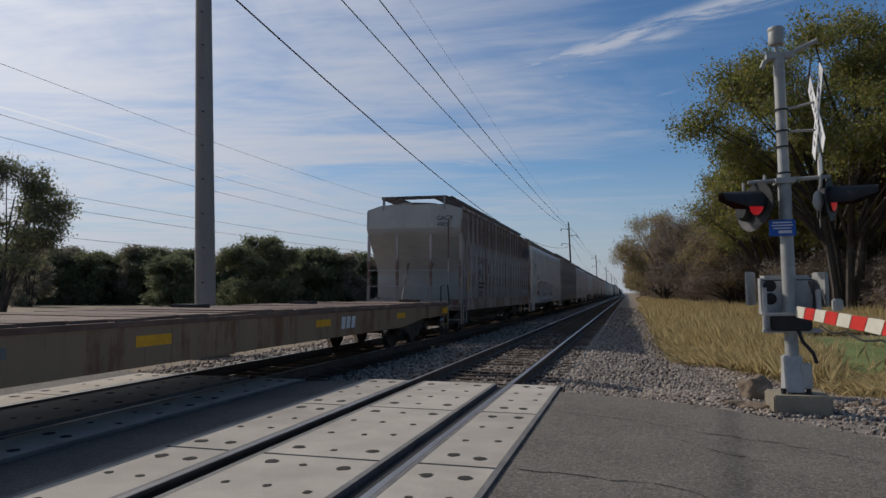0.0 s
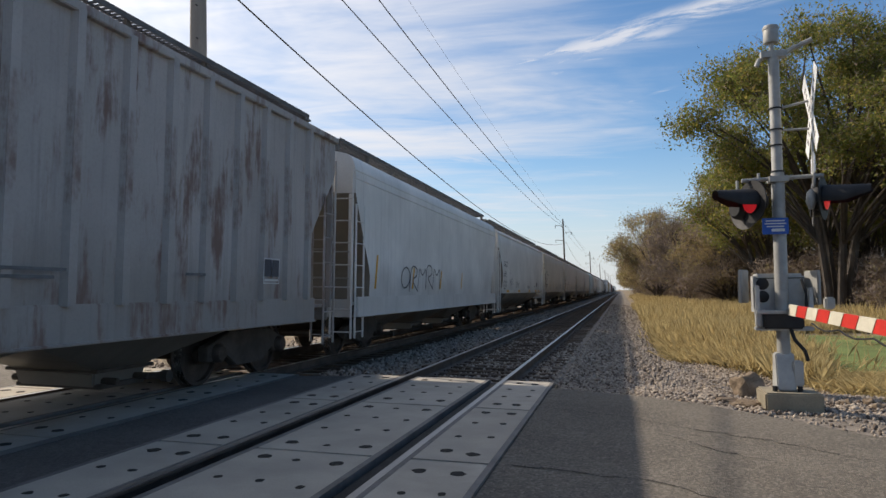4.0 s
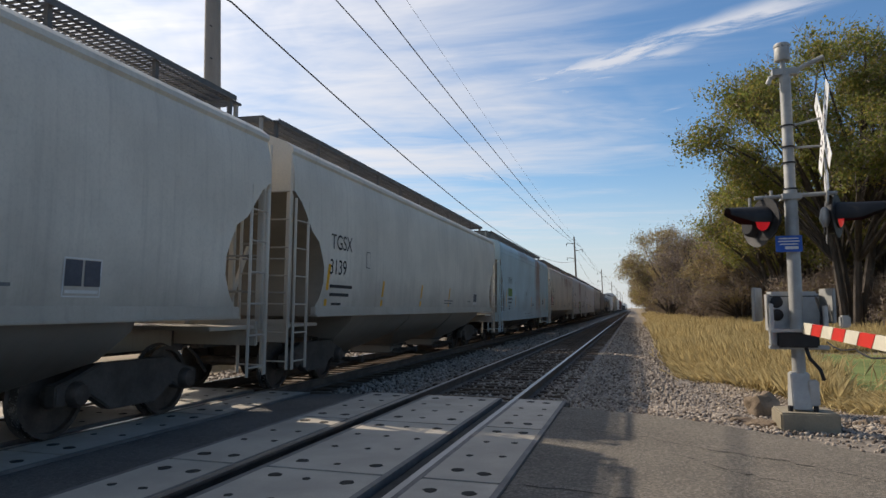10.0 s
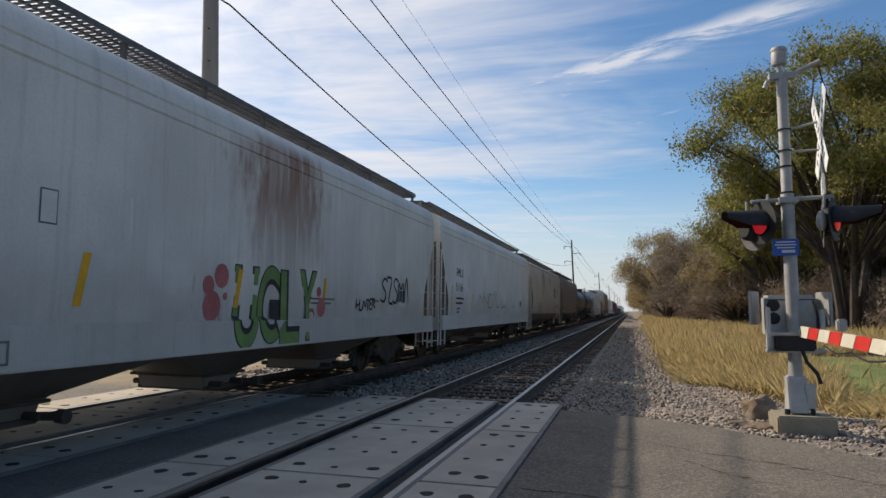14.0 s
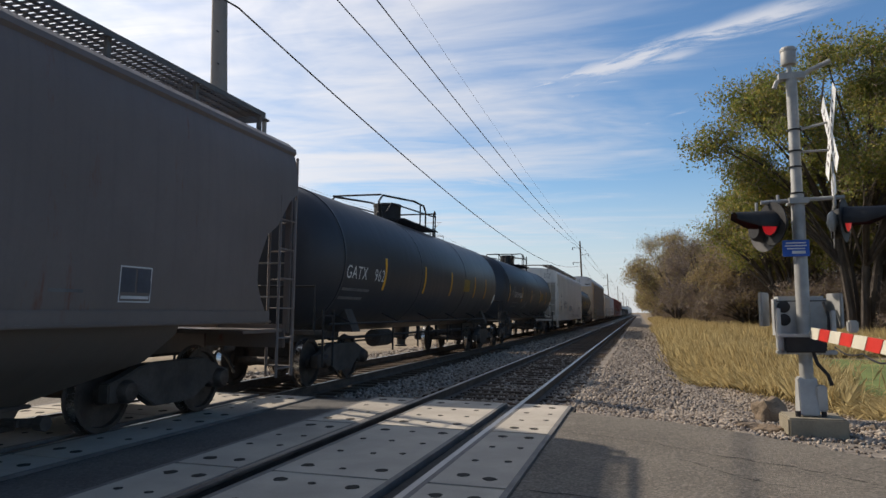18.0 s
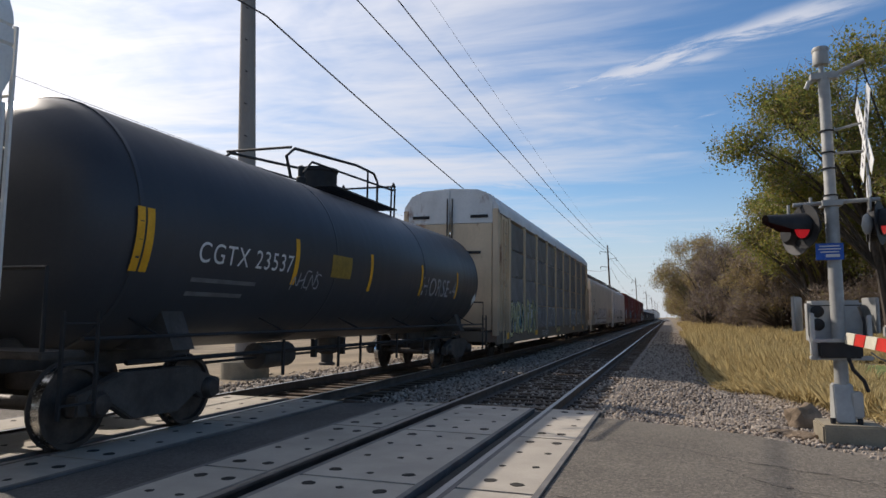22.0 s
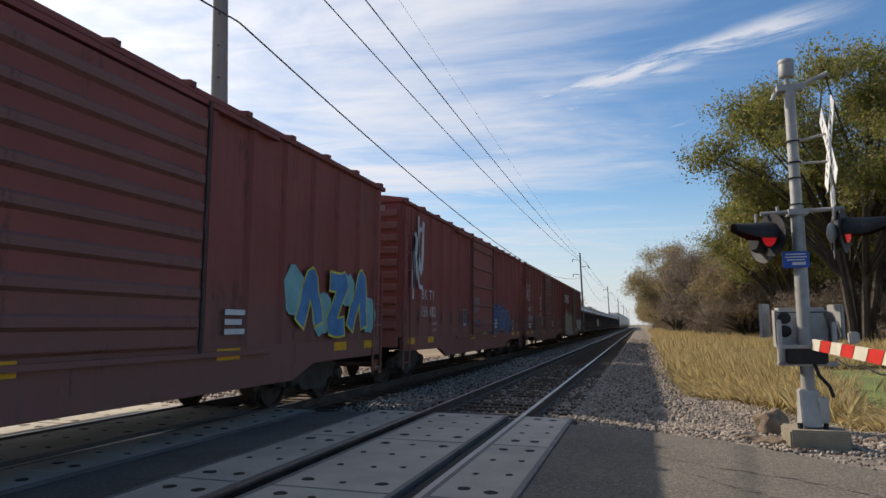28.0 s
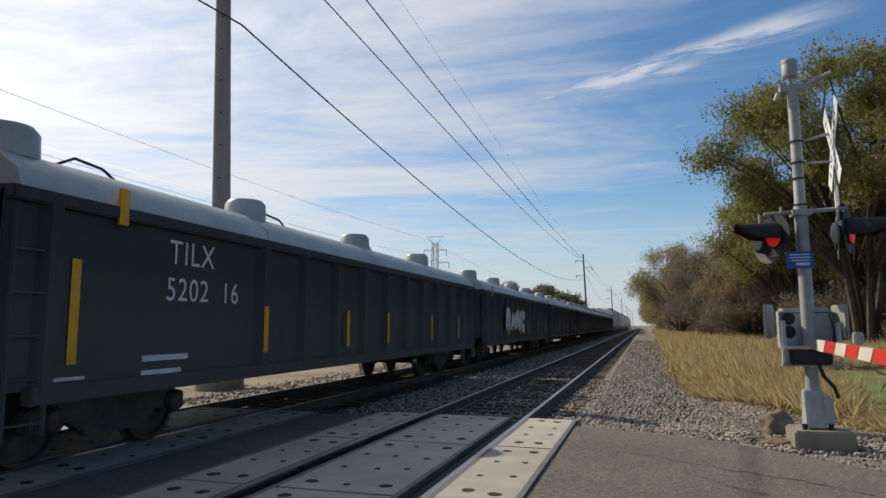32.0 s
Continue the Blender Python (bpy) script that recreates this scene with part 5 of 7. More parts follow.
def throw_up(body, y0, y1, z0, z1, surf, seed, fill, edge, halo, hole):
    """Broad silver letters run together, with a dark edge, a bright halo and cut-out counters."""
    rnd = random.Random(seed)
    top, bot, n = [], [], 15
    for i in range(n + 1):
        y = y0 + (y1 - y0) * i / n
        top.append((y + rnd.uniform(-.1, .1), z1 - rnd.uniform(0, .28) - .22 * i / n))
        bot.append((y + rnd.uniform(-.1, .1), z0 + rnd.uniform(0, .10)))
    top[0], bot[0] = (y0 + .3, z1), (y0 + .2, z0 + .1)
    side = [(y0, z0 + .5), (y0 - .12, z0 + 1.1), (y0 + .18, z0 + 1.35)]
    for k, (grow_by, m) in enumerate(((.15, halo), (.11, edge), (0, fill))):
        t = [(y, z + grow_by) for y, z in top]
        b = [(y, z - grow_by * .3) for y, z in bot]
        patch("graffiti_letter", b + [(t[-1][0] + grow_by, b[-1][1]), (t[-1][0] + grow_by, t[-1][1])] + t[::-1] + [(y - grow_by, z) for y, z in side[::-1]], m, body, surf, .006 + .0025 * k)
    w = (y1 - y0) / 5
    for k in range(9):
        cy, h = y0 + .75 + (y1 - y0 - 1.0) * k / 8 + rnd.uniform(-.1, .1), rnd.uniform(.45, 1.0) if k % 2 == 0 else rnd.uniform(.2, .45)
        cz = z0 + (.45 if k % 2 == 0 else .95) + rnd.uniform(0, .2)
        lean, wd = rnd.uniform(-.15, .15), rnd.uniform(.16, .34)
        for j, (s, m) in enumerate(((.06, edge), (.02, halo), (-.025, hole if k in (0, 4) else fill))):
            patch("graffiti_counter", [(cy - wd / 2 - s, cz - s), (cy + wd * .3 + s, cz - .06 - s), (cy + wd / 2 + lean + s, cz + h * .6), (cy + wd * .2 + lean + s, cz + h + s), (cy - wd / 2 + lean - s, cz + h * .9 + s)], m, body, surf, .0135 + .0022 * j)
    for k in range(1, 5):
        y = y0 + k * (y1 - y0) / 5
        g = Geo()
        ribbon(g, [(y + rnd.uniform(-.12, .12), z0 + (z1 - z0 - .3) * j / 5 + .12) for j in range(6)], .05, surf, .0118)
        part("graffiti_line", g, edge, body)
    for k in range(6):
        y = y0 + .9 + k * (y1 - y0 - 1) / 6
        patch("graffiti_spike", [(y, z0 - .01), (y + .16, z0), (y + .1, z0 + rnd.uniform(.25, .5))], edge, body, surf, .0135)


def reflector(body, y, z0, z1, surf, w=.10, mat=None):
    return patch("reflector", [(y, z0), (y + w, z0), (y + w, z1), (y, z1)], mat or YELLOW, body, surf, .006, "yellow reflective strip")


def slanted_reflector(body, y, z0, z1, surf, w=.10, lean=.10):
    """A reflective strip stuck on a little askew."""
    return patch("reflector", [(y, z0), (y + w, z0), (y + w + lean, z1), (y + lean, z1)], YELLOW, body, surf, .0065, "yellow reflective strip")


def frame_patch(body, y, z, w, h, t, mat, surf, name="stencil_frame"):
    """A thin painted rectangle outline."""
    g = Geo()
    for a, b, c, d in ((y, z, y + w, z + t), (y, z + h - t, y + w, z + h), (y, z + t, y + t, z + h - t), (y + w - t, z + t, y + w, z + h - t)):
        g.add([(surf(q) + .008, p, q) for p, q in ((a, b), (c, b), (c, d), (a, d))], [(0, 1, 2, 3)])
    return part(name, g, mat, body)


def label_plate(body, y, z, surf, w=.46, h=.36, split=True):
    """Lubrication stencil: white outline, dark panes and a line of print."""
    frame_patch(body, y, z, w, h, .014, INK_WHITE, surf)
    half = w / 2
    for i in (0, 1):
        if split:
            a, b, c, d = y + .02 + i * half, y + half - .008 + i * half, z + .10, z + h - .02
        else:
            a, b, c, d = y + .02, y + w - .02, z + .02 + i * (h / 2), z + h / 2 - .01 + i * (h / 2)
        patch("stencil_square", [(a, c), (b, c), (b, d), (a, d)], STENCIL_GREY, body, surf, .006)
    bars(body, y + .03, z + .035, lambda q: surf(q) + .002, INK_WHITE, 1, w - .06, .03)


SHAPES = {
    # half cross-section from the sill up, and how far the lower end is cut back
    "round": ([(1.50, 1.19), (1.57, 1.22), (1.60, 1.5), (1.62, 2.1), (1.615, 2.8), (1.59, 3.34), (1.555, 3.56), (1.53, 3.64), (1.56, 3.68), (1.55, 3.74), (1.42, 3.84), (1.1, 3.96), (.55, 4.05), (0, 4.07)],
              [(4.3, 0), (3.05, 0), (3.0, .16), (2.68, .46), (2.47, .64), (2.4, .84), (2.0, 1.06), (1.72, 1.06), (1.5, .95), (1.36, .82), (1.2, .78), (1.0, .78)]),
    "straight": ([(1.50, 1.15), (1.585, 1.2), (1.60, 1.6), (1.60, 2.4), (1.60, 3.3), (1.60, 3.42), (1.58, 3.44), (1.60, 3.46), (1.59, 3.58), (1.57, 3.60), (1.585, 3.62), (1.57, 3.72), (1.52, 3.84), (1.40, 3.93), (1.0, 4.03), (.5, 4.09), (0, 4.1)],
                 [(4.3, 0), (3.2, 0), (3.1, .04), (2.4, .42), (1.8, .78), (1.6, .85), (1.25, .85), (1.0, .85)]),
    "ribbed": ([(1.50, 1.15), (1.555, 1.2), (1.56, 1.7), (1.56, 2.6), (1.56, 3.5), (1.56, 3.92), (1.52, 3.98), (1.1, 4.09), (.5, 4.17), (0, 4.19)],
               [(4.3, 0), (3.35, 0), (3.25, .06), (2.6, .62), (2.05, 1.05), (1.7, 1.05), (1.2, 1.05)]),
}


def hopper(label, s0, s1, shape, paint, dark, mark="", number="", ink=None, mats_sill=None, end_ink=None, reflectors=(1.12, 3.75, 6.4, 9.0), group="hopper cars", board=True, slope_mat=None, z_mark=2.32, weights=()):
    s0, s1 = along(s0), along(s1)
    L = s1 - s0
    car = rail_car("hopper_car", label, "freight car", s0, group)
    sec, cut = SHAPES[shape]
    full = sec + [(-x, z) for x, z in reversed(sec[:-1])]
    cz, cy = [z for z, _ in reversed(cut)], [y for _, y in reversed(cut)]
    setback = lambda z: float(np.interp(z, cz, cy))
    # refine the lower side so that the cut end follows its curve
    dense = []
    for (xa, za), (xb, zb) in zip(sec, sec[1:]):
        k = max(1, int(abs(zb - za) / .12))
        dense += [(xa + (xb - xa) * i / k, za + (zb - za) * i / k) for i in range(k)]
    dense.append(sec[-1])
    ring = dense + [(-x, z) for x, z in reversed(dense[:-1])]
    n = len(ring)

    def body_mesh():
        vs = [(x, setback(z), z) for x, z in ring] + [(x, L - setback(z), z) for x, z in ring]
        fs = [(i, i + 1, n + i + 1, n + i) for i in range(n - 1)] + [(n - 1, 0, n, 2 * n - 1)]
        half = len(dense)
        for i in range(half - 1):
            j = n - 1 - i
            if i + 1 < j - 1 or i + 1 == j - 1:
                fs.append((i, j, j - 1, i + 1) if i + 1 != j - 1 else (i, j, i + 1))
                fs.append(tuple(n + q for q in ((i + 1, j - 1, j, i) if i + 1 != j - 1 else (i + 1, j, i))))
        me = mesh("body", Geo().add(vs, fs), paint, smooth=True)
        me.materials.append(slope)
        # lower end faces: darker colour for the recess's shade as well as its dirt
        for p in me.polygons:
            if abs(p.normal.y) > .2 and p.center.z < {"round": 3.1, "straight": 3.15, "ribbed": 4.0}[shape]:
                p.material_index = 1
        return me
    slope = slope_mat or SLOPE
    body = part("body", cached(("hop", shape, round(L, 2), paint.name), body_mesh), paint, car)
    sx, sz = [x for x, z in sec], [z for x, z in sec]
    surf = lambda z: float(np.interp(z, sz, sx))
    # side sills, end platforms
    sill_mat = mats_sill or paint
    zlo, zhi = (1.20, 1.34) if shape == "round" else (.83, 1.2)
    top = {"round": -.32, "straight": -.28, "ribbed": -.18}[shape]   # how far the roof gear sits below the tallest car's
    y_in = .15 if shape == "straight" else .75
    for sgn in (-1, 1):
        part("side_sill", cached(("sill", shape, round(L, 2), sill_mat.name), lambda: mesh("side_sill", Geo().box(0, L / 2, (zlo + zhi) / 2, .09, L - 2 * y_in, zhi - zlo).box(0, L / 2, zlo, .16, L - 2 * y_in, .03), sill_mat, bevel=.012)), sill_mat, car, at=pose(sgn * (1.585 if shape != "ribbed" else 1.53), 0, 0))
    for y, way in ((0, -1), (L, 1)):
        plat = cached(("plat", sill_mat.name), lambda: mesh("end_platform", Geo().box(0, -.6, 1.06, 2.95, 1.1, .05).box(0, -1.18 + 1.1, .98, 3.0, .06, .34).box(0, -1.0, .9, .5, 1.6, .3), sill_mat, bevel=.012))
        part("end_platform", plat, sill_mat, car, at=pose(0, y, 0, 0, 0, 0 if way > 0 else 180))
        posts = []
        for x in (-1.5, -.55, .55, 1.5):
            pm = cached(("post", shape, sill_mat.name), lambda: mesh("end_post", Geo().box(0, 0, 2.1, .09, .07, 2.15), sill_mat, bevel=.01))
            posts.append(part("end_post", pm, sill_mat, car, at=pose(x, y + way * -.05, 0)))
        for z in (1.55, 2.05):
            part("grab_rail", cached("grab", lambda: mesh("grab_rail", Geo().tube((-1.5, 0, 0), (1.5, 0, 0), .014, n=5), GALV)), GALV, car, at=pose(0, y + way * .02, z))
        ladder(car, (1.60, y - way * .06, .42), 2.55, (0, -way, 0), 6, .42, .42, sill_mat)
        ladder(car, (1.56, y + way * .04, .42), 3.2, (-1, 0, 0), 7, .42, .42, sill_mat)
        coupler(car, y, way)
        truck(car, y - way * 1.95)
        part("center_sill", cached("stub", lambda: mesh("center_sill", Geo().box(0, 0, .86, .42, 3.4, .3), UNDER)), UNDER, car, at=pose(0, y - way * 1.6, 0))
        # slope sheet braces and brake gear on the end
        for x in (-.4, .4):
            part("slope_brace", cached(("brace", way, sill_mat.name), lambda: mesh("slope_brace", Geo().tube((0, way * -.1, 1.1), (0, way * -.75, 2.3), .04, n=6), sill_mat)), sill_mat, car, at=pose(x, y, 0))
    wheel_g = cached("brake_wheel", lambda: mesh("brake_wheel", Geo().path([(.28 * math.cos(a), 0, .28 * math.sin(a)) for a in (i * math.pi / 7 for i in range(15))], .018, 5).box(0, .06, 0, .16, .12, .3), BLACK))
    part("brake_wheel", wheel_g, BLACK, car, "black hand brake wheel", at=pose(-.9, L + .06, 2.0))
    # discharge hoppers
    k16 = L / 16.2
    edge_y = (L / 2 - 2.5) / k16
    spots = [(-3.9, .46, -edge_y, -1.95), (0, .46, -1.95, 1.95), (3.9, .46, 1.95, edge_y)]
    for off, half, lo, hi in spots:
        yc, lo, hi = L / 2 + off * k16, (lo - off) * k16, (hi - off) * k16

        def bay():
            vs = []
            for x, y0, y1, z in ((1.53, lo, hi, 1.24), (1.47, lo, hi, 1.08), (1.12, lo * .95, hi * .95, .76), (.60, -half - .08, half + .08, .42), (.56, -half, half, .36), (.53, -half + .04, half - .04, .19)):
                vs += [(-x, y0, z), (x, y0, z), (x, y1, z), (-x, y1, z)]
            fs = [(a + i, a + 4 + i, a + 4 + (i + 1) % 4, a + (i + 1) % 4) for a in range(0, 20, 4) for i in range(4)] + [(20, 23, 22, 21), (0, 1, 2, 3)]
            return mesh("discharge_hopper", Geo().add(vs, fs), dark, bevel=.02)
        b = part("discharge_hopper", cached(("bay", half, round(lo, 2), round(hi, 2), dark.name), bay), dark, car, "grimy sloping discharge hopper", at=pose(0, yc, 0))
        part("outlet_gate", cached(("gate", half), lambda: mesh("outlet_gate", Geo().box(0, 0, .38, 1.3, 2 * half + .1, .04).box(0, 0, .19, 1.2, 1.7 * half, .06).tube((-.75, -.6 * half, .25), (.75, -.6 * half, .25), .045, n=8).tube((-.75, .6 * half, .25), (.75, .6 * half, .25), .045, n=8), UNDER, bevel=.01)), UNDER, b)
        part("gate_crank", cached(("crank", half), lambda: mesh("gate_crank", Geo().tube((.6, .6 * half, .25), (.92, .8 * half, .25), .045, n=8).tube((.88, .8 * half, .25), (.98, .8 * half, .25), .075, n=8), UNDER)), UNDER, b)
    # roof: hatch trough, running boards on posts
    part("hatch_trough", cached(("trough", round(L, 2), paint.name), lambda: mesh("hatch_trough", Geo().box(0, L / 2, 4.33, .66, L - 2.4, .2), paint, bevel=.04)), paint, car, at=pose(0, 0, top))
    for i in range(5):
        part("hatch_batten", cached("batten", lambda: mesh("hatch_batten", Geo().box(0, 0, 4.44, .8, .07, .05), GALV)), GALV, car, at=pose(0, 1.8 + i * (L - 3.6) / 4, top))
    if board:
        gm = cached(("board", round(L, 1)), lambda: mesh("running_board", grating(0, .60, .25, L - .25, 4.55), GRATE))
        em = cached("end_board", lambda: mesh("end_board", grating(-1.05, 1.05, -.05, .55, 4.55), GRATE))
        for x in (.55, -1.15):
            rb = part("running_board", gm, GALV, car, "steel grating roof walkway", at=pose(x, 0, top))
            tagged(rb, kind="stuff")
            edge = cached(("edge", round(L, 1)), lambda: mesh("board_edge", Geo().box(0, L / 2, 4.55, .012, L - .5, .07), GRATE))
            part("board_edge", edge, GALV, rb, at=pose(0 if x < 0 else .61, 0, 0))
            k = int(L / 1.55)
            pm = cached("board_post", lambda: mesh("board_post", Geo().box(0, 0, 4.38, .05, .06, .36), GRATE))
            for i in range(k + 1):
                part("board_post", pm, GALV, rb, at=pose(.54 if x > 0 else .06, .3 + i * (L - .6) / k, 0))
        for y, f in ((0, 0), (L, 180)):
            eb = part("end_board", em, GALV, car, "grating step across the roof end", at=pose(0, y, top, 0, 0, f))
            tagged(eb, kind="stuff")
            for x in (-1.0, 1.0):
                part("board_leg", cached("leg", lambda: mesh("board_leg", Geo().box(0, 0, 4.34, .05, .05, .44), GALV)), GALV, eb, at=pose(x, .0, 0))
    # ribs
    if shape == "ribbed":
        rb = cached(("rib", paint.name), lambda: mesh("side_rib", Geo().prism([(-.075, 0), (-.05, .075), (.05, .075), (.075, 0)], "z", 1.18, 3.95), paint))
        k = int((L - 2.2) / .68)
        for i in range(k + 1):
            part("side_rib", rb, paint, body, at=pose(1.556, 1.1 + i * (L - 2.2) / k, 0, 0, 0, -90))
        part("end_sheet", mesh("end_sheet", Geo().prism([(-1.5, 3.38), (1.5, 3.38), (1.5, 3.98), (1.05, 4.12), (-1.05, 4.12), (-1.5, 3.98)], "y", -.010, .02), END_WHITE), END_WHITE, body, "white upper end sheet")
        rim = part("roof_rim", cached(("rim", round(L, 2), paint.name), lambda: mesh("roof_rim", Geo().box(1.59, L / 2, 3.96, .08, L, .1), paint, bevel=.01)), paint, body)
    # lettering
    ink = ink or INK_BLACK
    x_t = (lambda z: surf(z) + (.078 if shape == "ribbed" else 0))
    if mark:
        yb = {"round": 1.3, "straight": 1.72, "ribbed": 2.15}[shape]
        letter(mark, .36, ink, body, yb, z_mark, x_t)
        letter(number, .36, ink, body, yb - .05, z_mark - .43, x_t)
        if weights:
            for i, words in enumerate(weights):
                letter(words, .115, ink, body, yb - .12, z_mark - .68 - .17 * i, x_t, spread=1.05)
        else:
            bars(body, yb, z_mark - .66, x_t, ink, 2, .95, .055, .14)
        bars(body, yb + .1, 1.37, x_t, ink, 2, .4, .04, .1)
        # on the end sheet, facing the camera end
        for words, z in ((mark, 3.62), (number, 3.42)):
            me = text_mesh(words, .19, end_ink or ink)
            for v in me.vertices:
                v.co = (.75 + v.co.y, -.018, z + v.co.z)
            part("end_lettering", me, ink, body)
        patch("stencil_frame", [(yb + 1.6, 2.07), (yb + 1.8, 2.07), (yb + 1.8, 2.38), (yb + 1.6, 2.38)], INK_DARK, body, x_t, .005)
        patch("stencil_fill", [(yb + 1.615, 2.085), (yb + 1.785, 2.085), (yb + 1.785, 2.365), (yb + 1.615, 2.365)], paint, body, x_t, .008)
        letter("C", .11, ink, body, yb + 1.65, 2.15, x_t)
        bars(body, L * .55, 1.5, x_t, INK_DARK, 2, .9, .03, .07)
        bars(body, L * .72, 1.5, x_t, INK_DARK, 1, .4, .03)
        label_plate(body, L - {"round": 3.6, "straight": 2.75, "ribbed": 2.6}[shape], 1.42, x_t)
    for y in reflectors:
        if y < L - .6:
            slanted_reflector(body, y, 1.36, 1.86 if y > 1.5 else 2.05, x_t)
    return car, body, x_t, L


def tank_car(label, s0, s1, number="", at=2.0, dome=.5, strips=(), placard=9.0, tags=()):
    s0, s1 = along(s0), along(s1)
    L = s1 - s0
    car = rail_car("tank_car", label, "freight car", s0, "tank cars")
    R, zc, a, b = 1.40, 2.29, .35, L - .35
    head = .62
    prof = [(.0, a - 0), (.45, a + .03), (.85, a + .12), (1.12, a + .26), (1.31, a + .45), (R, a + head + .1)]
    prof = prof + [(R, b - head - .1), (1.31, b - .45), (1.12, b - .26), (.85, b - .12), (.45, b - .03), (0, b)]
    shell = part("tank_shell", mesh("tank_shell", Geo().turned(prof, (0, 0, zc), 48, axis="y"), TANK, smooth=True), TANK, car)
    surf = lambda z: math.sqrt(max(.01, R * R - (z - zc) ** 2))
    for y in (a + head + .1, L * .36, L * .64, b - head - .1):
        part("weld_band", Geo().turned([(R, y - .03), (R + .006, y - .025), (R + .006, y + .025), (R, y + .03)], (0, 0, zc), 48, axis="y"), TANK, shell, smooth=True)
    for y, way in ((0, -1), (L, 1)):
        coupler(car, y, way)
        truck(car, y - way * 1.8)
        part("stub_sill", Geo().box(0, y - way * 1.6, .92, .5, 3.6, .34).box(0, y - way * .25, .98, 2.7, .5, .07), UNDER, car, bevel=.015)
        sd = part("saddle", Geo().prism([(-1.25, .95), (1.25, .95), (1.05, 1.4), (-1.05, 1.4)], "y", y - way * 2.0 - .18, y - way * 2.0 + .18), UNDER, car)
        for sx in (-1, 1):
            ladder(car, (sx * 1.42, y - way * .15, .42), .95, (0, -way, 0), 3, .36, .4, BLACK)
        part("end_railing", Geo().path([(-1.3, y - way * .06, 1.0), (-1.3, y - way * .06, 1.75), (1.3, y - way * .06, 1.75), (1.3, y - way * .06, 1.0)], .022, 6), BLACK, car, "black end railing")
    for sx in (-1, 1):
        rail = part("side_handrail", Geo().path([(sx * 1.40, .4, 1.12), (sx * 1.40, L - .4, 1.12)], .02, 6), BLACK, car, "black handrail along the tank")
        for i in range(6):
            y = 1.4 + i * (L - 2.8) / 5
            part("rail_bracket", Geo().tube((sx * 1.0, y, 1.3), (sx * 1.40, y, 1.12), .016, n=5), BLACK, rail)
    # brake pipe and bottom outlet
    part("brake_pipe", Geo().path([(.9, 1.5, .82), (.9, L - 1.5, .78)], .03, 6), BLACK, car)
    part("brake_pipe", Geo().path([(.55, 1.8, .70), (.55, L - 1.8, .70)], .02, 6), BLACK, car)
    for y in (L * .38, L * .45, L * .56, L * .66):
        part("pipe_hanger", Geo().box(.85, y, .8, .08, .08, .3), BLACK, car)
    for y in (L * .30, L * .42, L * .48, L * .60, L * .71):
        part("pipe_hanger", Geo().box(1.0, y, .72, .03, .05, .52), BLACK, car)
    part("outlet_valve", Geo().turned([(.22, .9), (.22, .62), (.12, .58), (.12, .42), (.16, .40), (.16, .36)], (0, L * .52, 0), 14), UNDER, car, smooth=True)
    part("reservoir", Geo().turned([(.05, -.5), (.2, -.45), (.2, .45), (.05, .5)], (.5, L * .33, .72), 14, axis="y"), UNDER, car, smooth=True)
    # top fittings
    zt = zc + R
    ym = dome + .5
    part("manway_dome", Geo().turned([(.36, -.1), (.36, .40), (.38, .42), (.38, .48), (.30, .50), (.05, .52)], (0, ym - .5, zt), 22), BLACK, car, "round valve housing on top", smooth=True)
    part("safety_valve", Geo().turned([(.09, -.05), (.09, .15), (.06, .18), (.06, .36), (.03, .38)], (.1, ym - 1.35, zt), 12), BLACK, car, smooth=True)
    for sx in (-1, 1):
        pl = tagged(part("top_platform", grating(sx * .55 - .22, sx * .55 + .22, ym - 1.4, ym + 1.7, zt - .02), BLACK, car, "grating platform over the tank"), kind="stuff")
        x = sx * .62
        part("safety_rail", Geo().path([(x, ym - 2.6, zt - .1), (x, ym - 2.75, zt + .22), (x, ym - 2.5, zt + .40), (x, ym - .1, zt + .62), (x, ym + .75, zt + .62), (x, ym + .95, zt + .48), (x, ym + .95, zt - .05)], .026, 8), BLACK, pl, "bent tube guard rail")
        part("rail_post", Geo().path([(x, ym + .45, zt - .05), (x, ym + .45, zt + .61)], .022, 6), BLACK, pl)
        part("lower_rail", Geo().path([(x, ym - 2.2, zt + .05), (x, ym - 1.9, zt + .30), (x, ym + 1.85, zt + .45), (x, ym + 1.95, zt + .55), (x, ym + 1.85, zt + .62), (x, ym + 1.75, zt + .5), (x, ym + 1.72, zt - .15)], .022, 6), BLACK, pl, "bent tube guard rail")
        part("rail_post", Geo().path([(x, ym + 1.95, zt + .5), (x, ym + 1.92, zt - .15)], .022, 6), BLACK, pl)
    for yy, zz in ((1.9, .55), (-2.6, .40)):
        part("safety_rail", Geo().path([(-.62, ym + yy, zt + zz), (.62, ym + yy, zt + zz)], .022, 6), BLACK, car)
    for y in strips:
        strip("reflector", y, 1.78, .11, .66, YELLOW, shell, surf, .006, "yellow reflective strip")
    if number:
        letter(number, .34, INK_WHITE, shell, at, 1.95, surf, spread=1.15)
        bars(shell, at, 1.72, surf, INK_DARK, 2, 1.3, .05, .16)
    strip("yellow_placard", placard, 1.95, .72, .36, PLACARD, shell, surf, .007, "faded yellow warning placard")
    bars(shell, placard + .06, 2.22, surf, INK_BLACK, 2, .65, .05, .11)
    for i, (y0, y1, z0, z1) in enumerate(tags):
        scrawl(shell, y0, y1, z0, z1, surf, SPRAY_FADED, i * 7 + 3, 5, .022)
    dm = [(L - 1.2, 1.62), (L - 1.02, 1.8), (L - 1.2, 1.98), (L - 1.38, 1.8)]
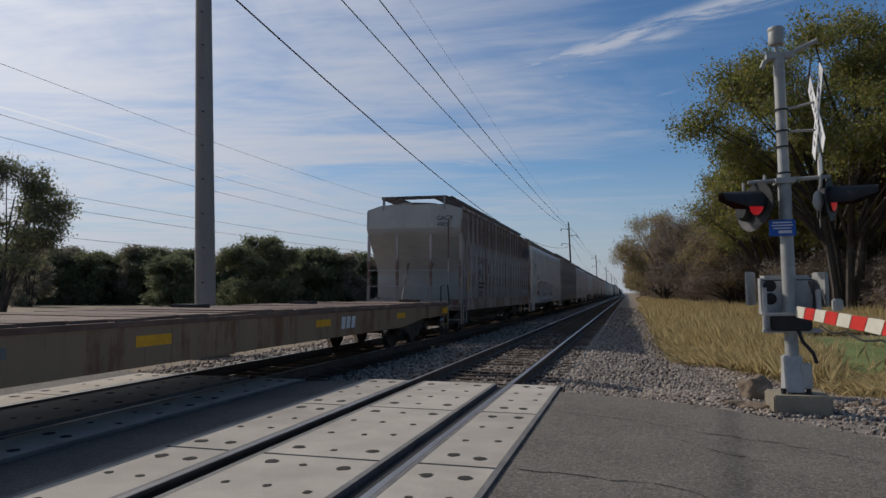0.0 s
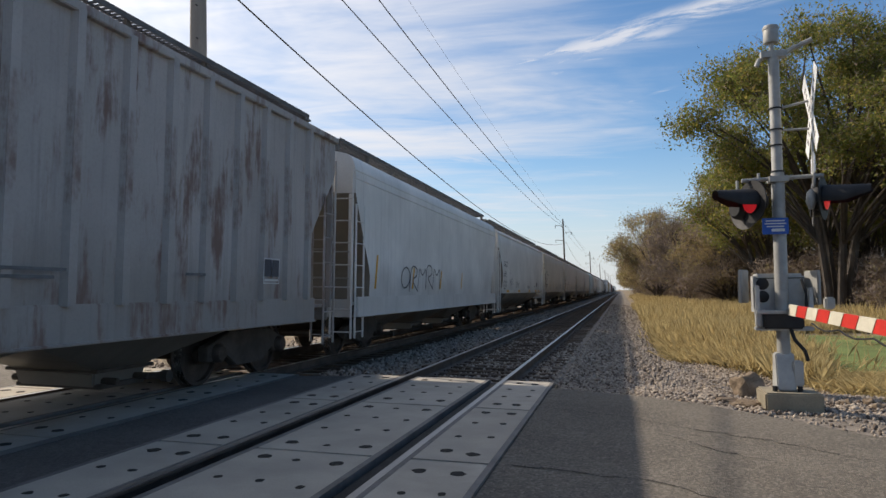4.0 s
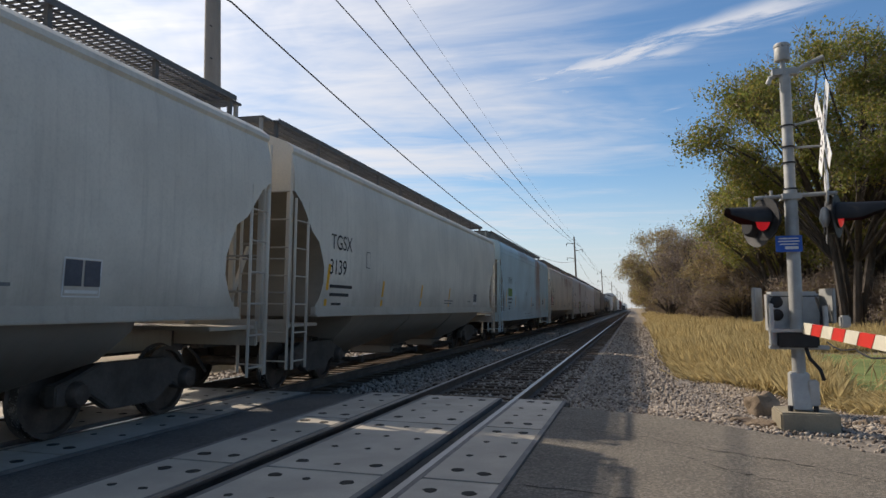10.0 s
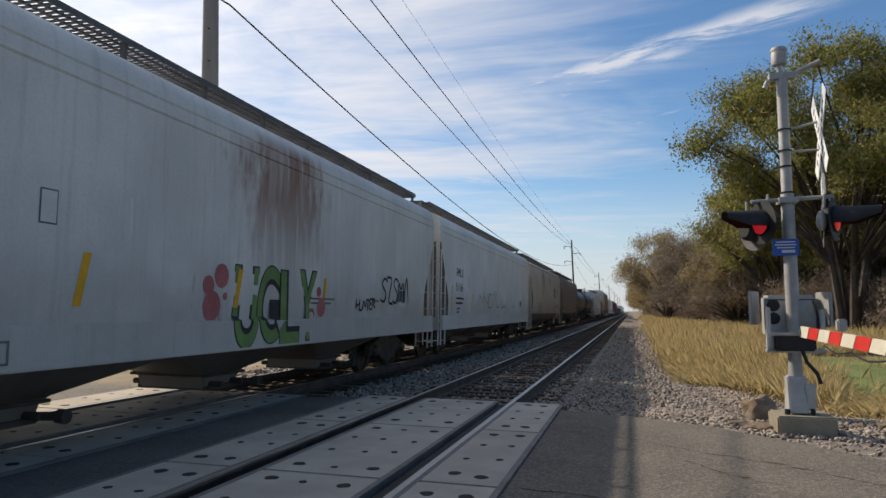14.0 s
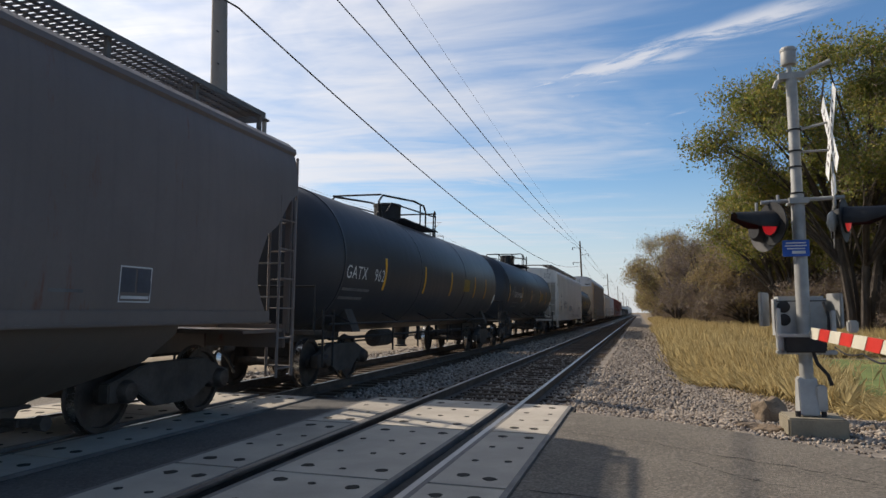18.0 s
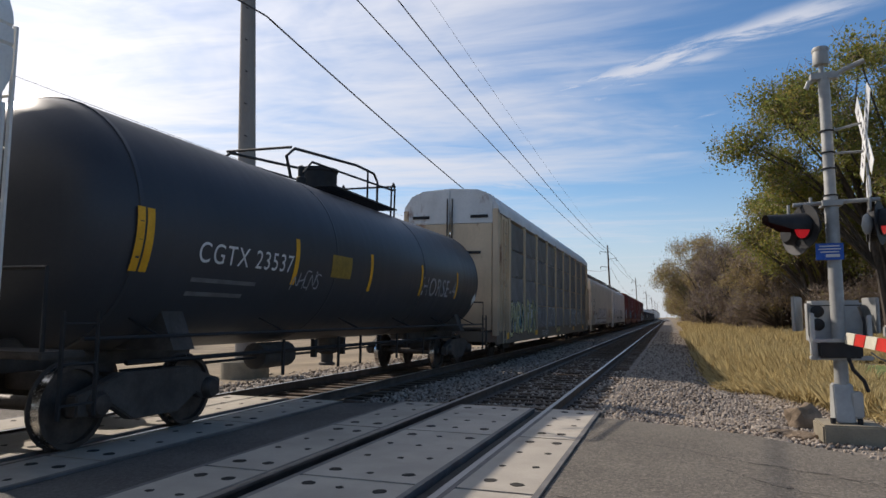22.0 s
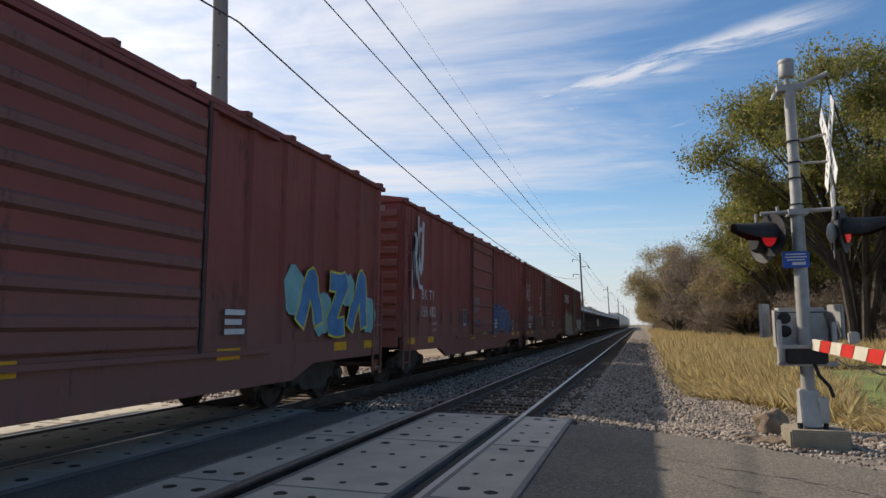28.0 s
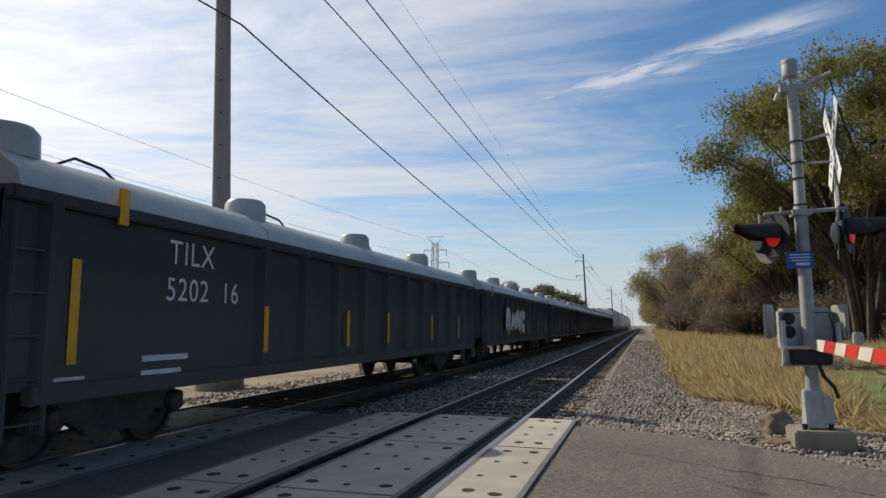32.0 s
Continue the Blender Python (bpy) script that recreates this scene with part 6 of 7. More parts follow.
    patch("hazard_diamond", dm, INK_WHITE, shell, surf, .008)
    return car, shell, surf, L


def box_car(label, s0, s1, paint, mark="", number="", door_ribs=5, seams=False, roof_mat=None, y_mark=1.3, weights=()):
    s0, s1 = along(s0), along(s1)
    L = s1 - s0
    car = rail_car("box_car", label, "freight car", s0, "box cars")
    body = part("body", mesh("body", Geo().box(0, L / 2, 2.52, 3.06, L, 2.96), paint, bevel=.02), paint, car)
    surf = lambda z: 1.53
    rsurf = lambda z: 1.60
    dw = 3.1
    d0, d1 = L / 2 - dw / 2, L / 2 + dw / 2
    # side posts
    rib = cached(("boxrib", paint.name), lambda: mesh("side_post", Geo().prism([(-.085, 0), (-.045, .07), (.045, .07), (.085, 0)], "z", 1.05, 3.95), paint))
    for a, b in ((.25, d0 - .15), (d1 + .15, L - .25)):
        k = 6
        for i in range(k + 1):
            part("side_post", rib, paint, body, at=pose(1.528, a + (b - a) * i / k, 0, 0, 0, -90))
    if seams:
        for z in (1.5, 1.95, 2.4, 2.85, 3.3):
            for y in (d0 / 2 + .1, L - d0 / 2 - .1):
                part("panel_bead", cached(("bead", round(L, 2), paint.name), lambda: mesh("panel_bead", Geo().box(0, 0, 0, .012, d0 - .5, .03), paint)), paint, body, at=pose(1.535, y, z))
    # roof
    roof = part("roof", Geo().prism([(-1.6, 3.98), (1.6, 3.98), (1.6, 4.06), (.0, 4.27), (-1.6, 4.06)], "y", -.05, L + .05), roof_mat or paint, car, bevel=.01)
    for i in range(13):
        part("roof_cap", cached(("cap", paint.name), lambda: mesh("roof_cap", Geo().prism([(-1.62, 4.03), (1.62, 4.03), (1.62, 4.10), (0, 4.31), (-1.62, 4.10)], "y", -.05, .05), paint)), paint, roof, at=pose(0, .2 + i * (L - .4) / 12, 0))
    # sill with deeper middle
    sill = part("side_sill", Geo().prism([(.1, 1.06), (L - .1, 1.06), (L - .1, .76), (L - 2.9, .74), (L - 3.6, .52), (3.6, .52), (2.9, .74), (.1, .76)], "x", 1.50, 1.58), paint, car, bevel=.01)
    part("side_sill", Geo().prism([(.1, 1.06), (L - .1, 1.06), (L - .1, .76), (L - 2.9, .74), (L - 3.6, .52), (3.6, .52), (2.9, .74), (.1, .76)], "x", -1.58, -1.50), paint, car, bevel=.01)
    # door on its tracks
    door = part("door", Geo().box(1.60, L / 2, 2.48, .07, dw, 2.78), paint, car, "sliding door with pressed ribs", bevel=.012)
    for i in range(door_ribs):
        z = 1.35 + i * 2.3 / max(1, door_ribs - 1)
        h = .045 if door_ribs < 8 else .08
        part("door_rib", cached(("drib", door_ribs, paint.name), lambda: mesh("door_rib", Geo().prism([(-h, 0), (-h * .5, .05), (h * .5, .05), (h, 0)], "y", -dw / 2 + .12, dw / 2 - .12), paint)), paint, door, at=pose(1.632, L / 2, z) @ pose(0, 0, 0, 0, 90, 0))
    for y in (d0 + .05, d1 - .05):
        part("lock_rod", Geo().tube((1.66, y, 1.0), (1.66, y, 3.95), .02, n=6), UNDER, door)
    part("door_track", Geo().box(1.60, L / 2, .98, .08, dw * 2.05, .06), paint, car)
    part("door_track", Geo().box(1.60, L / 2, 3.93, .08, dw * 2.05, .06), paint, car)
    for y, way in ((0, -1), (L, 1)):
        coupler(car, y, way)
        truck(car, y - way * 1.9)
        for i in range(10):
            part("end_corrugation", cached(("corr", paint.name), lambda: mesh("end_corrugation", Geo().prism([(-.1, 0), (-.05, .06), (.05, .06), (.1, 0)], "x", -1.45, 1.45), paint)), paint, body, at=pose(0, y, 1.3 + i * .27) @ pose(0, 0, 0, 90 if way < 0 else -90, 0, 0))
        ladder(car, (1.60, y - way * .08, .40), 2.0 if way > 0 else 3.5, (0, -way, 0), 5 if way > 0 else 8, .40, .42, paint)
        part("end_sill", Geo().box(0, y + way * .05, .98, 3.0, .12, .26), paint, car, bevel=.01)
    part("under_frame", Geo().box(0, L / 2, .82, .5, L - 1, .32).box(0, L / 2, .95, 2.9, L - .6, .12), UNDER, car)
    part("air_reservoir", Geo().turned([(.05, -.6), (.2, -.55), (.2, .55), (.05, .6)], (.9, L * .42, .68), 14, axis="y"), UNDER, car, smooth=True)
    if mark:
        letter(mark, .34, INK_WHITE, body, y_mark, 1.92, rsurf, spread=1.2)
        letter(number, .34, INK_WHITE, body, y_mark - .05, 1.52, rsurf, spread=1.1)
        for i, words in enumerate(weights):
            letter(words, .11, INK_WHITE, body, y_mark + .9, 1.32 - .16 * i, rsurf, spread=1.1)
        if not weights:
            bars(body, y_mark, 1.32, rsurf, INK_WHITE, 2, .9, .05, .13)
        me = text_mesh(mark + " " + number, .15, INK_WHITE)
        for v in me.vertices:
            v.co = (.25 + v.co.y, -.075, 3.80 + v.co.z)
        part("end_lettering", me, INK_WHITE, body)
    bars(body, d1 + .5, 1.45, rsurf, INK_WHITE, 3, .45, .07, .12)
    label_plate(body, d0 - .9, 1.3, rsurf, .34, .46, False)
    for y in (.4, 1.9, d0 + .2, d1 + .4, L - 2.2, L - .9):
        patch("reflector", [(y, .90), (y + .5, .90), (y + .5, 1.04), (y, 1.04)], YELLOW, sill, lambda z: 1.58, .006, "yellow reflective strip")
    return car, body, rsurf, L


def auto_rack(s0, s1):
    s0, s1 = along(s0), along(s1)
    L = s1 - s0
    car = rail_car("auto_rack_car", "tall tan and grey autorack car with perforated side screens and graffiti", "freight car", s0)
    frame_ob = part("deck_frame", Geo().box(0, L / 2, .72, 3.0, L, .32).box(1.5, L / 2, .70, .06, L, .42), RACK_DECK, car, "grimy deck sill", bevel=.015)
    roofp = [(-1.54, 4.55), (-1.54, 4.75), (-1.30, 5.10), (-.9, 5.27), (0, 5.33), (.9, 5.27), (1.30, 5.10), (1.54, 4.75), (1.54, 4.55)]
    part("roof", Geo().prism(roofp, "y", .02, L - .02), RACK_ROOF, car, "pale weathered roof", smooth=True)
    # end doors in two leaves, with white tops
    for y, way in ((0, -1), (L, 1)):
        for sx in (-1, 1):
            leaf = part("end_door", mesh("end_door", Geo().prism([(sx * .02, .92), (sx * 1.36, .92), (sx * 1.36, 4.2), (sx * .02, 4.2)], "y", y + way * .02, y - way * .06), RACK_TAN, bevel=.012), RACK_TAN, car, "tan steel end door")
            part("door_top", mesh("door_top", Geo().prism([(sx * .02, 4.21), (sx * 1.38, 4.21), (sx * 1.38, 4.85), (sx * 1.15, 5.18), (sx * .02, 5.30)], "y", y + way * .022, y - way * .06), RACK_ROOF, bevel=.012), RACK_ROOF, leaf, "white-painted door top")
            part("latch_bar", Geo().box(sx * .95, y + way * .04, 4.42, .55, .04, .09), BLACK, leaf)
            part("latch_bar", Geo().box(sx * .75, y + way * .04, 3.3, .5, .04, .08), BLACK, leaf)
            part("lock_rod", Geo().tube((sx * .08, y + way * .05, 1.0), (sx * .08, y + way * .05, 5.0), .022, n=6), UNDER, leaf)
            part("corner_post", mesh("corner_post", Geo().box(sx * 1.46, y - way * .1, 2.7, .16, .28, 3.9), RACK_TAN, bevel=.015), RACK_TAN, car)
        coupler(car, y, way)
        truck(car, y - way * 3.2)
        for sx in (-1, 1):
            wing = part("end_panel", mesh("end_panel", Geo().box(sx * 1.50, y - way * (.9 if way < 0 else .6), 2.68, .05, 1.36 if way < 0 else .74, 3.66), RACK_TAN, bevel=.01), RACK_TAN, car, "tan sheet end panel")
            part("panel_post", Geo().box(sx * 1.53, y - way * .45, 2.68, .05, .07, 3.66).box(sx * 1.53, y - way * (1.52 if way < 0 else .92), 2.68, .09, .16, 3.72), RACK_TAN, wing)
        ladder(car, (1.56, y - way * .75, .5), 3.9, (0, -way, 0), 9, .42, .4, RACK_TAN)
    a, b = 1.66, L - 1.02
    nb = 9
    w = (b - a) / nb
    post = cached("rack_post", lambda: mesh("side_post", Geo().box(1.52, 0, 2.7, .12, .13, 3.75), RACK_TAN, bevel=.015))
    hh = .86
    prof, k = [(-.012, -hh / 2)], 0
    while -hh / 2 + k * .045 < hh / 2 - .04:
        z = -hh / 2 + k * .045
        prof += [(.010, z), (.010, z + .022), (.024, z + .028), (.024, z + .040)]
        k += 1
    prof += [(.010, hh / 2), (-.012, hh / 2)]
    screen = Geo().prism(prof, "y", -(w - .14) / 2, (w - .14) / 2)
    sm = mesh("side_screen", screen, RACK_SCREEN)
    for i in range(nb + 1):
        for sx in (1, -1):
            part("side_post", post, RACK_TAN, car, at=pose(0, a + i * w, 0, 0, 0, 0 if sx > 0 else 180))
    for i in range(nb):
        for k in range(4):
            part("side_screen", sm, RACK_SCREEN, car, "corrugated perforated screen", at=pose(1.50, a + (i + .5) * w, 1.32 + k * .90))
            part("side_screen", sm, RACK_SCREEN, car, at=pose(-1.50, a + (i + .5) * w, 1.32 + k * .90, 0, 0, 180))
            if k:
                part("screen_clip", cached("clip", lambda: mesh("screen_clip", Geo().box(0, 0, 0, .03, .03, .10), GALV)), GALV, car, at=pose(1.53, a + (i + .5) * w, .87 + k * .90))
    surf = lambda z: 1.532
    body = frame_ob
    wl = surface("spray_pale", (.46, .49, .50), .7, vary=.2)
    yl = surface("spray_olive", (.44, .42, .22), .7, vary=.25)
    bl = surface("spray_blue", (.16, .20, .26), .7, vary=.25)
    tl = surface("spray_teal", (.16, .27, .28), .7, vary=.2)
    rnd = random.Random(60)
    for k in range(26):
        cy, cz = 1.75 + 4.5 * k / 25, rnd.uniform(.95, 1.7)
        w, h, lean = rnd.uniform(.1, .26), rnd.uniform(.25, .6), rnd.uniform(-.2, .3)
        patch("graffiti_cloud", [(cy - w, cz - h / 2), (cy + w, cz - h / 2 + .05), (cy + w + lean, cz + h / 2), (cy - w * .4 + lean, cz + h / 2 + .08)], rnd.choice((yl, yl, wl, bl, tl, INK_BLACK)), body, surf, .004 + .0001 * k)
    graffiti(body, 1.66, 6.3, .66, 1.88, surf, yl, INK_BLACK, 61, 8, None, weight=.22, rim=.035, shine=wl)
    graffiti(body, 6.6, 9.1, .95, 1.75, surf, RACK_SCREEN, wl, 64, 6, weight=.3, rim=.018)
    scrawl(body, 9.45, 11.57, 1.0, 1.8, surf, wl, 65, 5, .05)
    graffiti(body, 11.86, 12.72, .60, .92, surf, yl, INK_BLACK, 66, 2, weight=.5)
    scrawl(body, 16, 18.89, .9, 1.75, surf, wl, 67, 5, .06)
    scrawl(body, 19.18, 21.98, .9, 1.6, surf, wl, 68, 6, .05)
    for y in (1.16, 6.36, 11.76, 17.54, 21.79):
        patch("reflector", [(y, .62), (y + 0.48, .62), (y + 0.48, .82), (y, .82)], YELLOW, frame_ob, lambda z: 1.53, .006, "yellow reflective strip")
    letter("TTGX 150391", .26, INK_WHITE, frame_ob, 7.9, .60, lambda z: 1.53)
    return car


def gondola(label, s0, s1, number="", tag=0):
    s0, s1 = along(s0), along(s1)
    L = s1 - s0
    car = rail_car("gondola_car", label, "freight car", s0, "covered gondola cars")
    body = part("body", Geo().prism([(-1.52, .80), (1.52, .80), (1.52, 2.46), (1.46, 2.46), (1.46, .95), (-1.46, .95), (-1.46, 2.46), (-1.52, 2.46)], "y", 0, L), GON_BLACK, car, bevel=.01)
    part("end_wall", Geo().box(0, .04, 1.65, 3.0, .08, 1.7), GON_BLACK, body)
    part("end_wall", Geo().box(0, L - .04, 1.65, 3.0, .08, 1.7), GON_BLACK, body)
    for sx in (-1, 1):
        part("top_chord", Geo().box(sx * 1.54, L / 2, 2.44, .14, L, .12), GON_BLACK, body, bevel=.015)
        part("bottom_sill", Geo().box(sx * 1.55, L / 2, .76, .12, L - .6, .16), GON_BLACK, body, bevel=.015)
    rib = cached("gonrib", lambda: mesh("side_post", Geo().prism([(-.11, 0), (-.06, .10), (.06, .10), (.11, 0)], "z", .78, 2.40), GON_BLACK))
    k = 13
    for i in range(k + 1):
        y = .45 + i * (L - .9) / k
        if number and 1 <= i <= 2:
            continue
        part("side_post", rib, GON_BLACK, body, at=pose(1.52, y, 0, 0, 0, -90))
    surf = lambda z: 1.525
    if number:
        letter("TILX", .38, INK_WHITE, body, 2.05, 2.02, surf, spread=1.1)
        letter("5202", .36, INK_WHITE, body, 2.02, 1.62, surf, spread=1.1)
        letter("16", .36, INK_WHITE, body, 3.05, 1.62, surf, spread=1.1)
        bars(body, 1.7, .98, surf, INK_WHITE, 2, .75, .06, .15)
        bars(body, .35, .86, surf, INK_WHITE, 1, .6, .03)
    # rounded fibreglass cover in sections
    n = 4
    for i in range(n):
        y0, y1 = .1 + i * (L - .2) / n, .1 + (i + 1) * (L - .2) / n
        pr = [(-1.56, 2.50), (-1.5, 2.66), (-1.2, 2.86), (-.6, 2.98), (0, 3.02), (.6, 2.98), (1.2, 2.86), (1.5, 2.66), (1.56, 2.50)]
        cv = part("cover", Geo().prism(pr, "y", y0 + .01, y1 - .01), GON_COVER, car, "grey fibreglass load cover", smooth=True)
        for y in (y0 + .35,):
            part("cover_boss", mesh("cover_boss", Geo().turned([(.30, 0), (.29, .24), (.24, .30), (.05, .32)], (.95, y, 2.84), 16), GON_COVER, smooth=True), GON_COVER, cv)
        part("lifting_strap", Geo().path([(.6, y0 + 1.2, 2.98), (.62, y0 + 1.5, 3.13), (.62, y0 + 1.9, 3.1), (.6, y0 + 2.2, 2.98)], .018, 5), BLACK, cv)
    part("cover_strap", Geo().box(1.60, 1.25, 2.5, .03, .12, .35), YELLOW, car)
    for y in (.72, 3.9, 6.6, 8.55, 11.5, 14.0):
        if y < L - .4:
            reflector(body, y, 1.0, 1.95 if y < 1 else 1.6, lambda z: 1.63 if y > 1 else 1.53, .11)
    for y, way in ((0, -1), (L, 1)):
        coupler(car, y, way)
        truck(car, y - way * 1.9)
        ladder(car, (1.58, y - way * .06, .42), 1.9, (0, -way, 0), 5, .36, .4, GON_BLACK)
    part("under_frame", Geo().box(0, L / 2, .74, .5, L - 1, .3), UNDER, car)
    if tag:
        graffiti(body, L * .22, L * .5, 1.0, 2.1, lambda z: 1.635, INK_WHITE, GON_BLACK, tag, 4)
    return car


def flat_car(s0, s1):
    L = s1 - s0
    car = rail_car("flat_car", "long empty flatcar with a worn deck and faded tan sides", "freight car", s0)
    sill = part("side_sill", Geo().prism([(0, 1.02), (L, 1.02), (L, .72), (L - 2.6, .70), (L - 4.2, .56), (4.2, .56), (2.6, .70), (0, .72)], "x", 1.30, 1.4), FLAT_TAN, car, bevel=.012)
    part("side_sill", Geo().prism([(0, 1.02), (L, 1.02), (L, .72), (L - 2.6, .70), (L - 4.2, .56), (4.2, .56), (2.6, .70), (0, .72)], "x", -1.4, -1.30), FLAT_TAN, car, bevel=.012)
    part("deck", Geo().box(0, L / 2, 1.03, 2.84, L, .06), FLAT_DECK, car, "rusty steel deck")
    random.seed(6)
    for i in range(44):
        part("deck_plank", cached("plank", lambda: mesh("deck_plank", Geo().box(0, 0, 0, 2.72, .5, .05), FLAT_PLANK)), FLAT_PLANK, car, "worn deck board", at=pose(random.uniform(-.04, .04), .5 + i * (L - 1) / 43, 1.075 + random.uniform(-.008, .012), 0, random.uniform(-.3, .3), 0))
    for i in range(6):
        part("trailer_hitch", Geo().box(random.choice((-.6, .6)), 3 + i * 4.2, 1.12, .5, .35, .09), UNDER, car)
    surf = lambda z: 1.4
    part("stake_pocket", Geo().box(1.44, L - 2.2, .86, .09, .25, .3), FLAT_TAN, sill, bevel=.01)
    part("under_frame", Geo().box(0, L / 2, .78, .7, L - 1, .4), UNDER, car)
    for y in (11.76, 16.2, 20.44):
        patch("reflector", [(y, .78), (y + 0.6, .78), (y + 0.6, .90), (y, .90)], YELLOW, sill, surf, .006, "yellow reflective strip")
    for i in range(3):
        patch("mark_block", [(17.26 + i * .24, .70), (17.43 + i * .24, .70), (17.47 + i * .24, .92), (17.29 + i * .24, .92)], INK_WHITE, sill, surf, .006)
    bars(sill, 9.06, .80, surf, INK_DARK, 2, 1.1, .10, .17)
    for y, way in ((0, -1), (L, 1)):
        coupler(car, y, way)
        truck(car, y - way * 2.4)
        ladder(car, (1.4, y - way * .1, .35), .62, (0, -way, 0), 2, .3, .4, FLAT_TAN)
    part("brake_stand", Geo().path([(1.2, L - .12, 1.05), (1.2, L - .12, 1.55), (1.4, L - .12, 1.6), (1.45, L - .12, 1.05)], .022, 6), BLACK, car)
    part("yellow_bracket", Geo().box(1.38, L - .5, .86, .12, .5, .16), YELLOW, car)
    return car


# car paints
# slope_sheet: dirt and the shade of the end recess, both in the colour
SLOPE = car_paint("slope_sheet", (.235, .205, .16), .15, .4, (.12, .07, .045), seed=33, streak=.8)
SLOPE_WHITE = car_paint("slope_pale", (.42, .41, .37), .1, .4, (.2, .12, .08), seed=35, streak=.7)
GREY_DARK = car_paint("bay_grime", (.22, .21, .195), 0, .5, low=1.6)
BAY_BROWN = car_paint("bay_brown", (.12, .095, .08), .2, .5, low=1.6)
TANK = car_paint("tank_black", (.040, .044, .052), .0, .25, rough=.42, low=1.4)
GON_BLACK = car_paint("gondola_black", (.036, .038, .045), .05, .3, rough=.6)
GON_COVER = surface("cover_fibreglass", (.40, .40, .39), .45, vary=.12, scale=1.2, grain=20, stain=.3)
RACK_TAN = car_paint("rack_tan", (.64, .48, .32), .25, .5, streak=.7)
RACK_ROOF = car_paint("rack_white", (.68, .67, .65), .1, .2)
RACK_SCREEN = surface("rack_screen", (.26, .265, .275), .55, metal=.3, vary=.25, scale=.8, grain=30, stain=.4, random_tint=.3)
RACK_DECK = car_paint("rack_deck", (.13, .11, .09), .3, .4)
FLAT_TAN = car_paint("flat_tan", (.36, .24, .13), .5, .4, (.17, .085, .045), streak=.9, seed=3)
FLAT_DECK = surface("flat_deck", (.16, .10, .075), .85, vary=.3, scale=2, grain=20, stain=.4)
FLAT_PLANK = surface("flat_plank", (.19, .13, .095), .85, vary=.35, scale=3, grain=25, random_tint=.6, stain=.4)
RUSTY_GREY = car_paint("hopper_rusty", (.47, .41, .37), .70, .45, (.165, .09, .06), seed=2, streak=1.0)
END_WHITE = car_paint("hopper_end_white", (.50, .47, .42), .05, .2, seed=7)
END_TAN = car_paint("hopper_end_tan", (.30, .25, .19), .1, .3, seed=8)
RUSTY_LILAC = car_paint("hopper_faded", (.44, .41, .39), .45, .4, (.20, .13, .11), seed=9, streak=.9)
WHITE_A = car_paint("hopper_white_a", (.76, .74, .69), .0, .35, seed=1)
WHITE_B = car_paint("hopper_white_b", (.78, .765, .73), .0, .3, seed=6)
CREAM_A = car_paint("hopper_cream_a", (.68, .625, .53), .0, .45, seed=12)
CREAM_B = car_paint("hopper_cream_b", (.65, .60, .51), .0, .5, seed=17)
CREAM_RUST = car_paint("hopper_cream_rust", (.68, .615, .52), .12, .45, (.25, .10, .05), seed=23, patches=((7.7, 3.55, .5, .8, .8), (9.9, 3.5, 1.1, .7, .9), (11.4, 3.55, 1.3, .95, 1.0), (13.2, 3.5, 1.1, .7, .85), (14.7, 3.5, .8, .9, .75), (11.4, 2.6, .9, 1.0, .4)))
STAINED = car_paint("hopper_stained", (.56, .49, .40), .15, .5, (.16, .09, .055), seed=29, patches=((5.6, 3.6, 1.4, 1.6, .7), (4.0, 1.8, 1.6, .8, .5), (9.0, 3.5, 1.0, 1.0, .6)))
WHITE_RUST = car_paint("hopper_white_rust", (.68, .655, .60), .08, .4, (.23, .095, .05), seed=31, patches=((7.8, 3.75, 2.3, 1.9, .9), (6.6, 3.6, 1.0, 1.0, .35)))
BLUE_RUST = car_paint("hopper_blue", (.44, .585, .63), .10, .35, (.22, .085, .045), seed=27, patches=((10.75, 4.05, 1.7, 2.9, 1.0), (11.1, 2.0, 1.7, 1.5, .45), (6.0, 4.05, 3.0, .7, .6), (12.5, 4.05, 2.0, .5, .5)))
BROWN_CAR = car_paint("hopper_brown", (.17, .14, .13), .1, .3, seed=5)
RED_A = car_paint("box_red_a", (.29, .075, .06), .12, .35, (.07, .03, .025), seed=4, rough=.6)
RED_B = car_paint("box_red_b", (.27, .076, .06), .25, .4, (.06, .03, .025), seed=14, rough=.6)
RED_NS = car_paint("box_red_c", (.24, .086, .07), .15, .4, (.06, .03, .025), seed=19, rough=.6)
SPRAY_GREY = surface("spray_grey", (.20, .20, .20), .7, vary=.2)
LETTER_BLUE = surface("letter_blue", (.10, .16, .30), .7, vary=.3, scale=6, stain=.4)
SPRAY_FADED = surface("spray_faded", (.30, .30, .31), .7, vary=.2)
SPRAY_WHITE = surface("spray_white", (.60, .60, .60), .7, vary=.12)
SPRAY_SILVER = surface("spray_silver", (.36, .37, .38), .55, vary=.15)
SPRAY_PINK = surface("spray_pink", (.55, .20, .25), .7, vary=.15)
SPRAY_TEAL = surface("spray_teal_b", (.20, .42, .42), .7, vary=.15)
SPRAY_YELLOW = surface("spray_yellow", (.62, .55, .08), .7, vary=.15)
SPRAY_LIME = surface("spray_lime", (.50, .52, .06), .7, vary=.15)
SPRAY_GREEN = surface("spray_green", (.15, .24, .075), .7, vary=.2)
SPRAY_BLUE = surface("spray_navy", (.06, .10, .20), .7, vary=.2)
SPRAY_RED = surface("spray_red", (.42, .13, .12), .7, vary=.15)


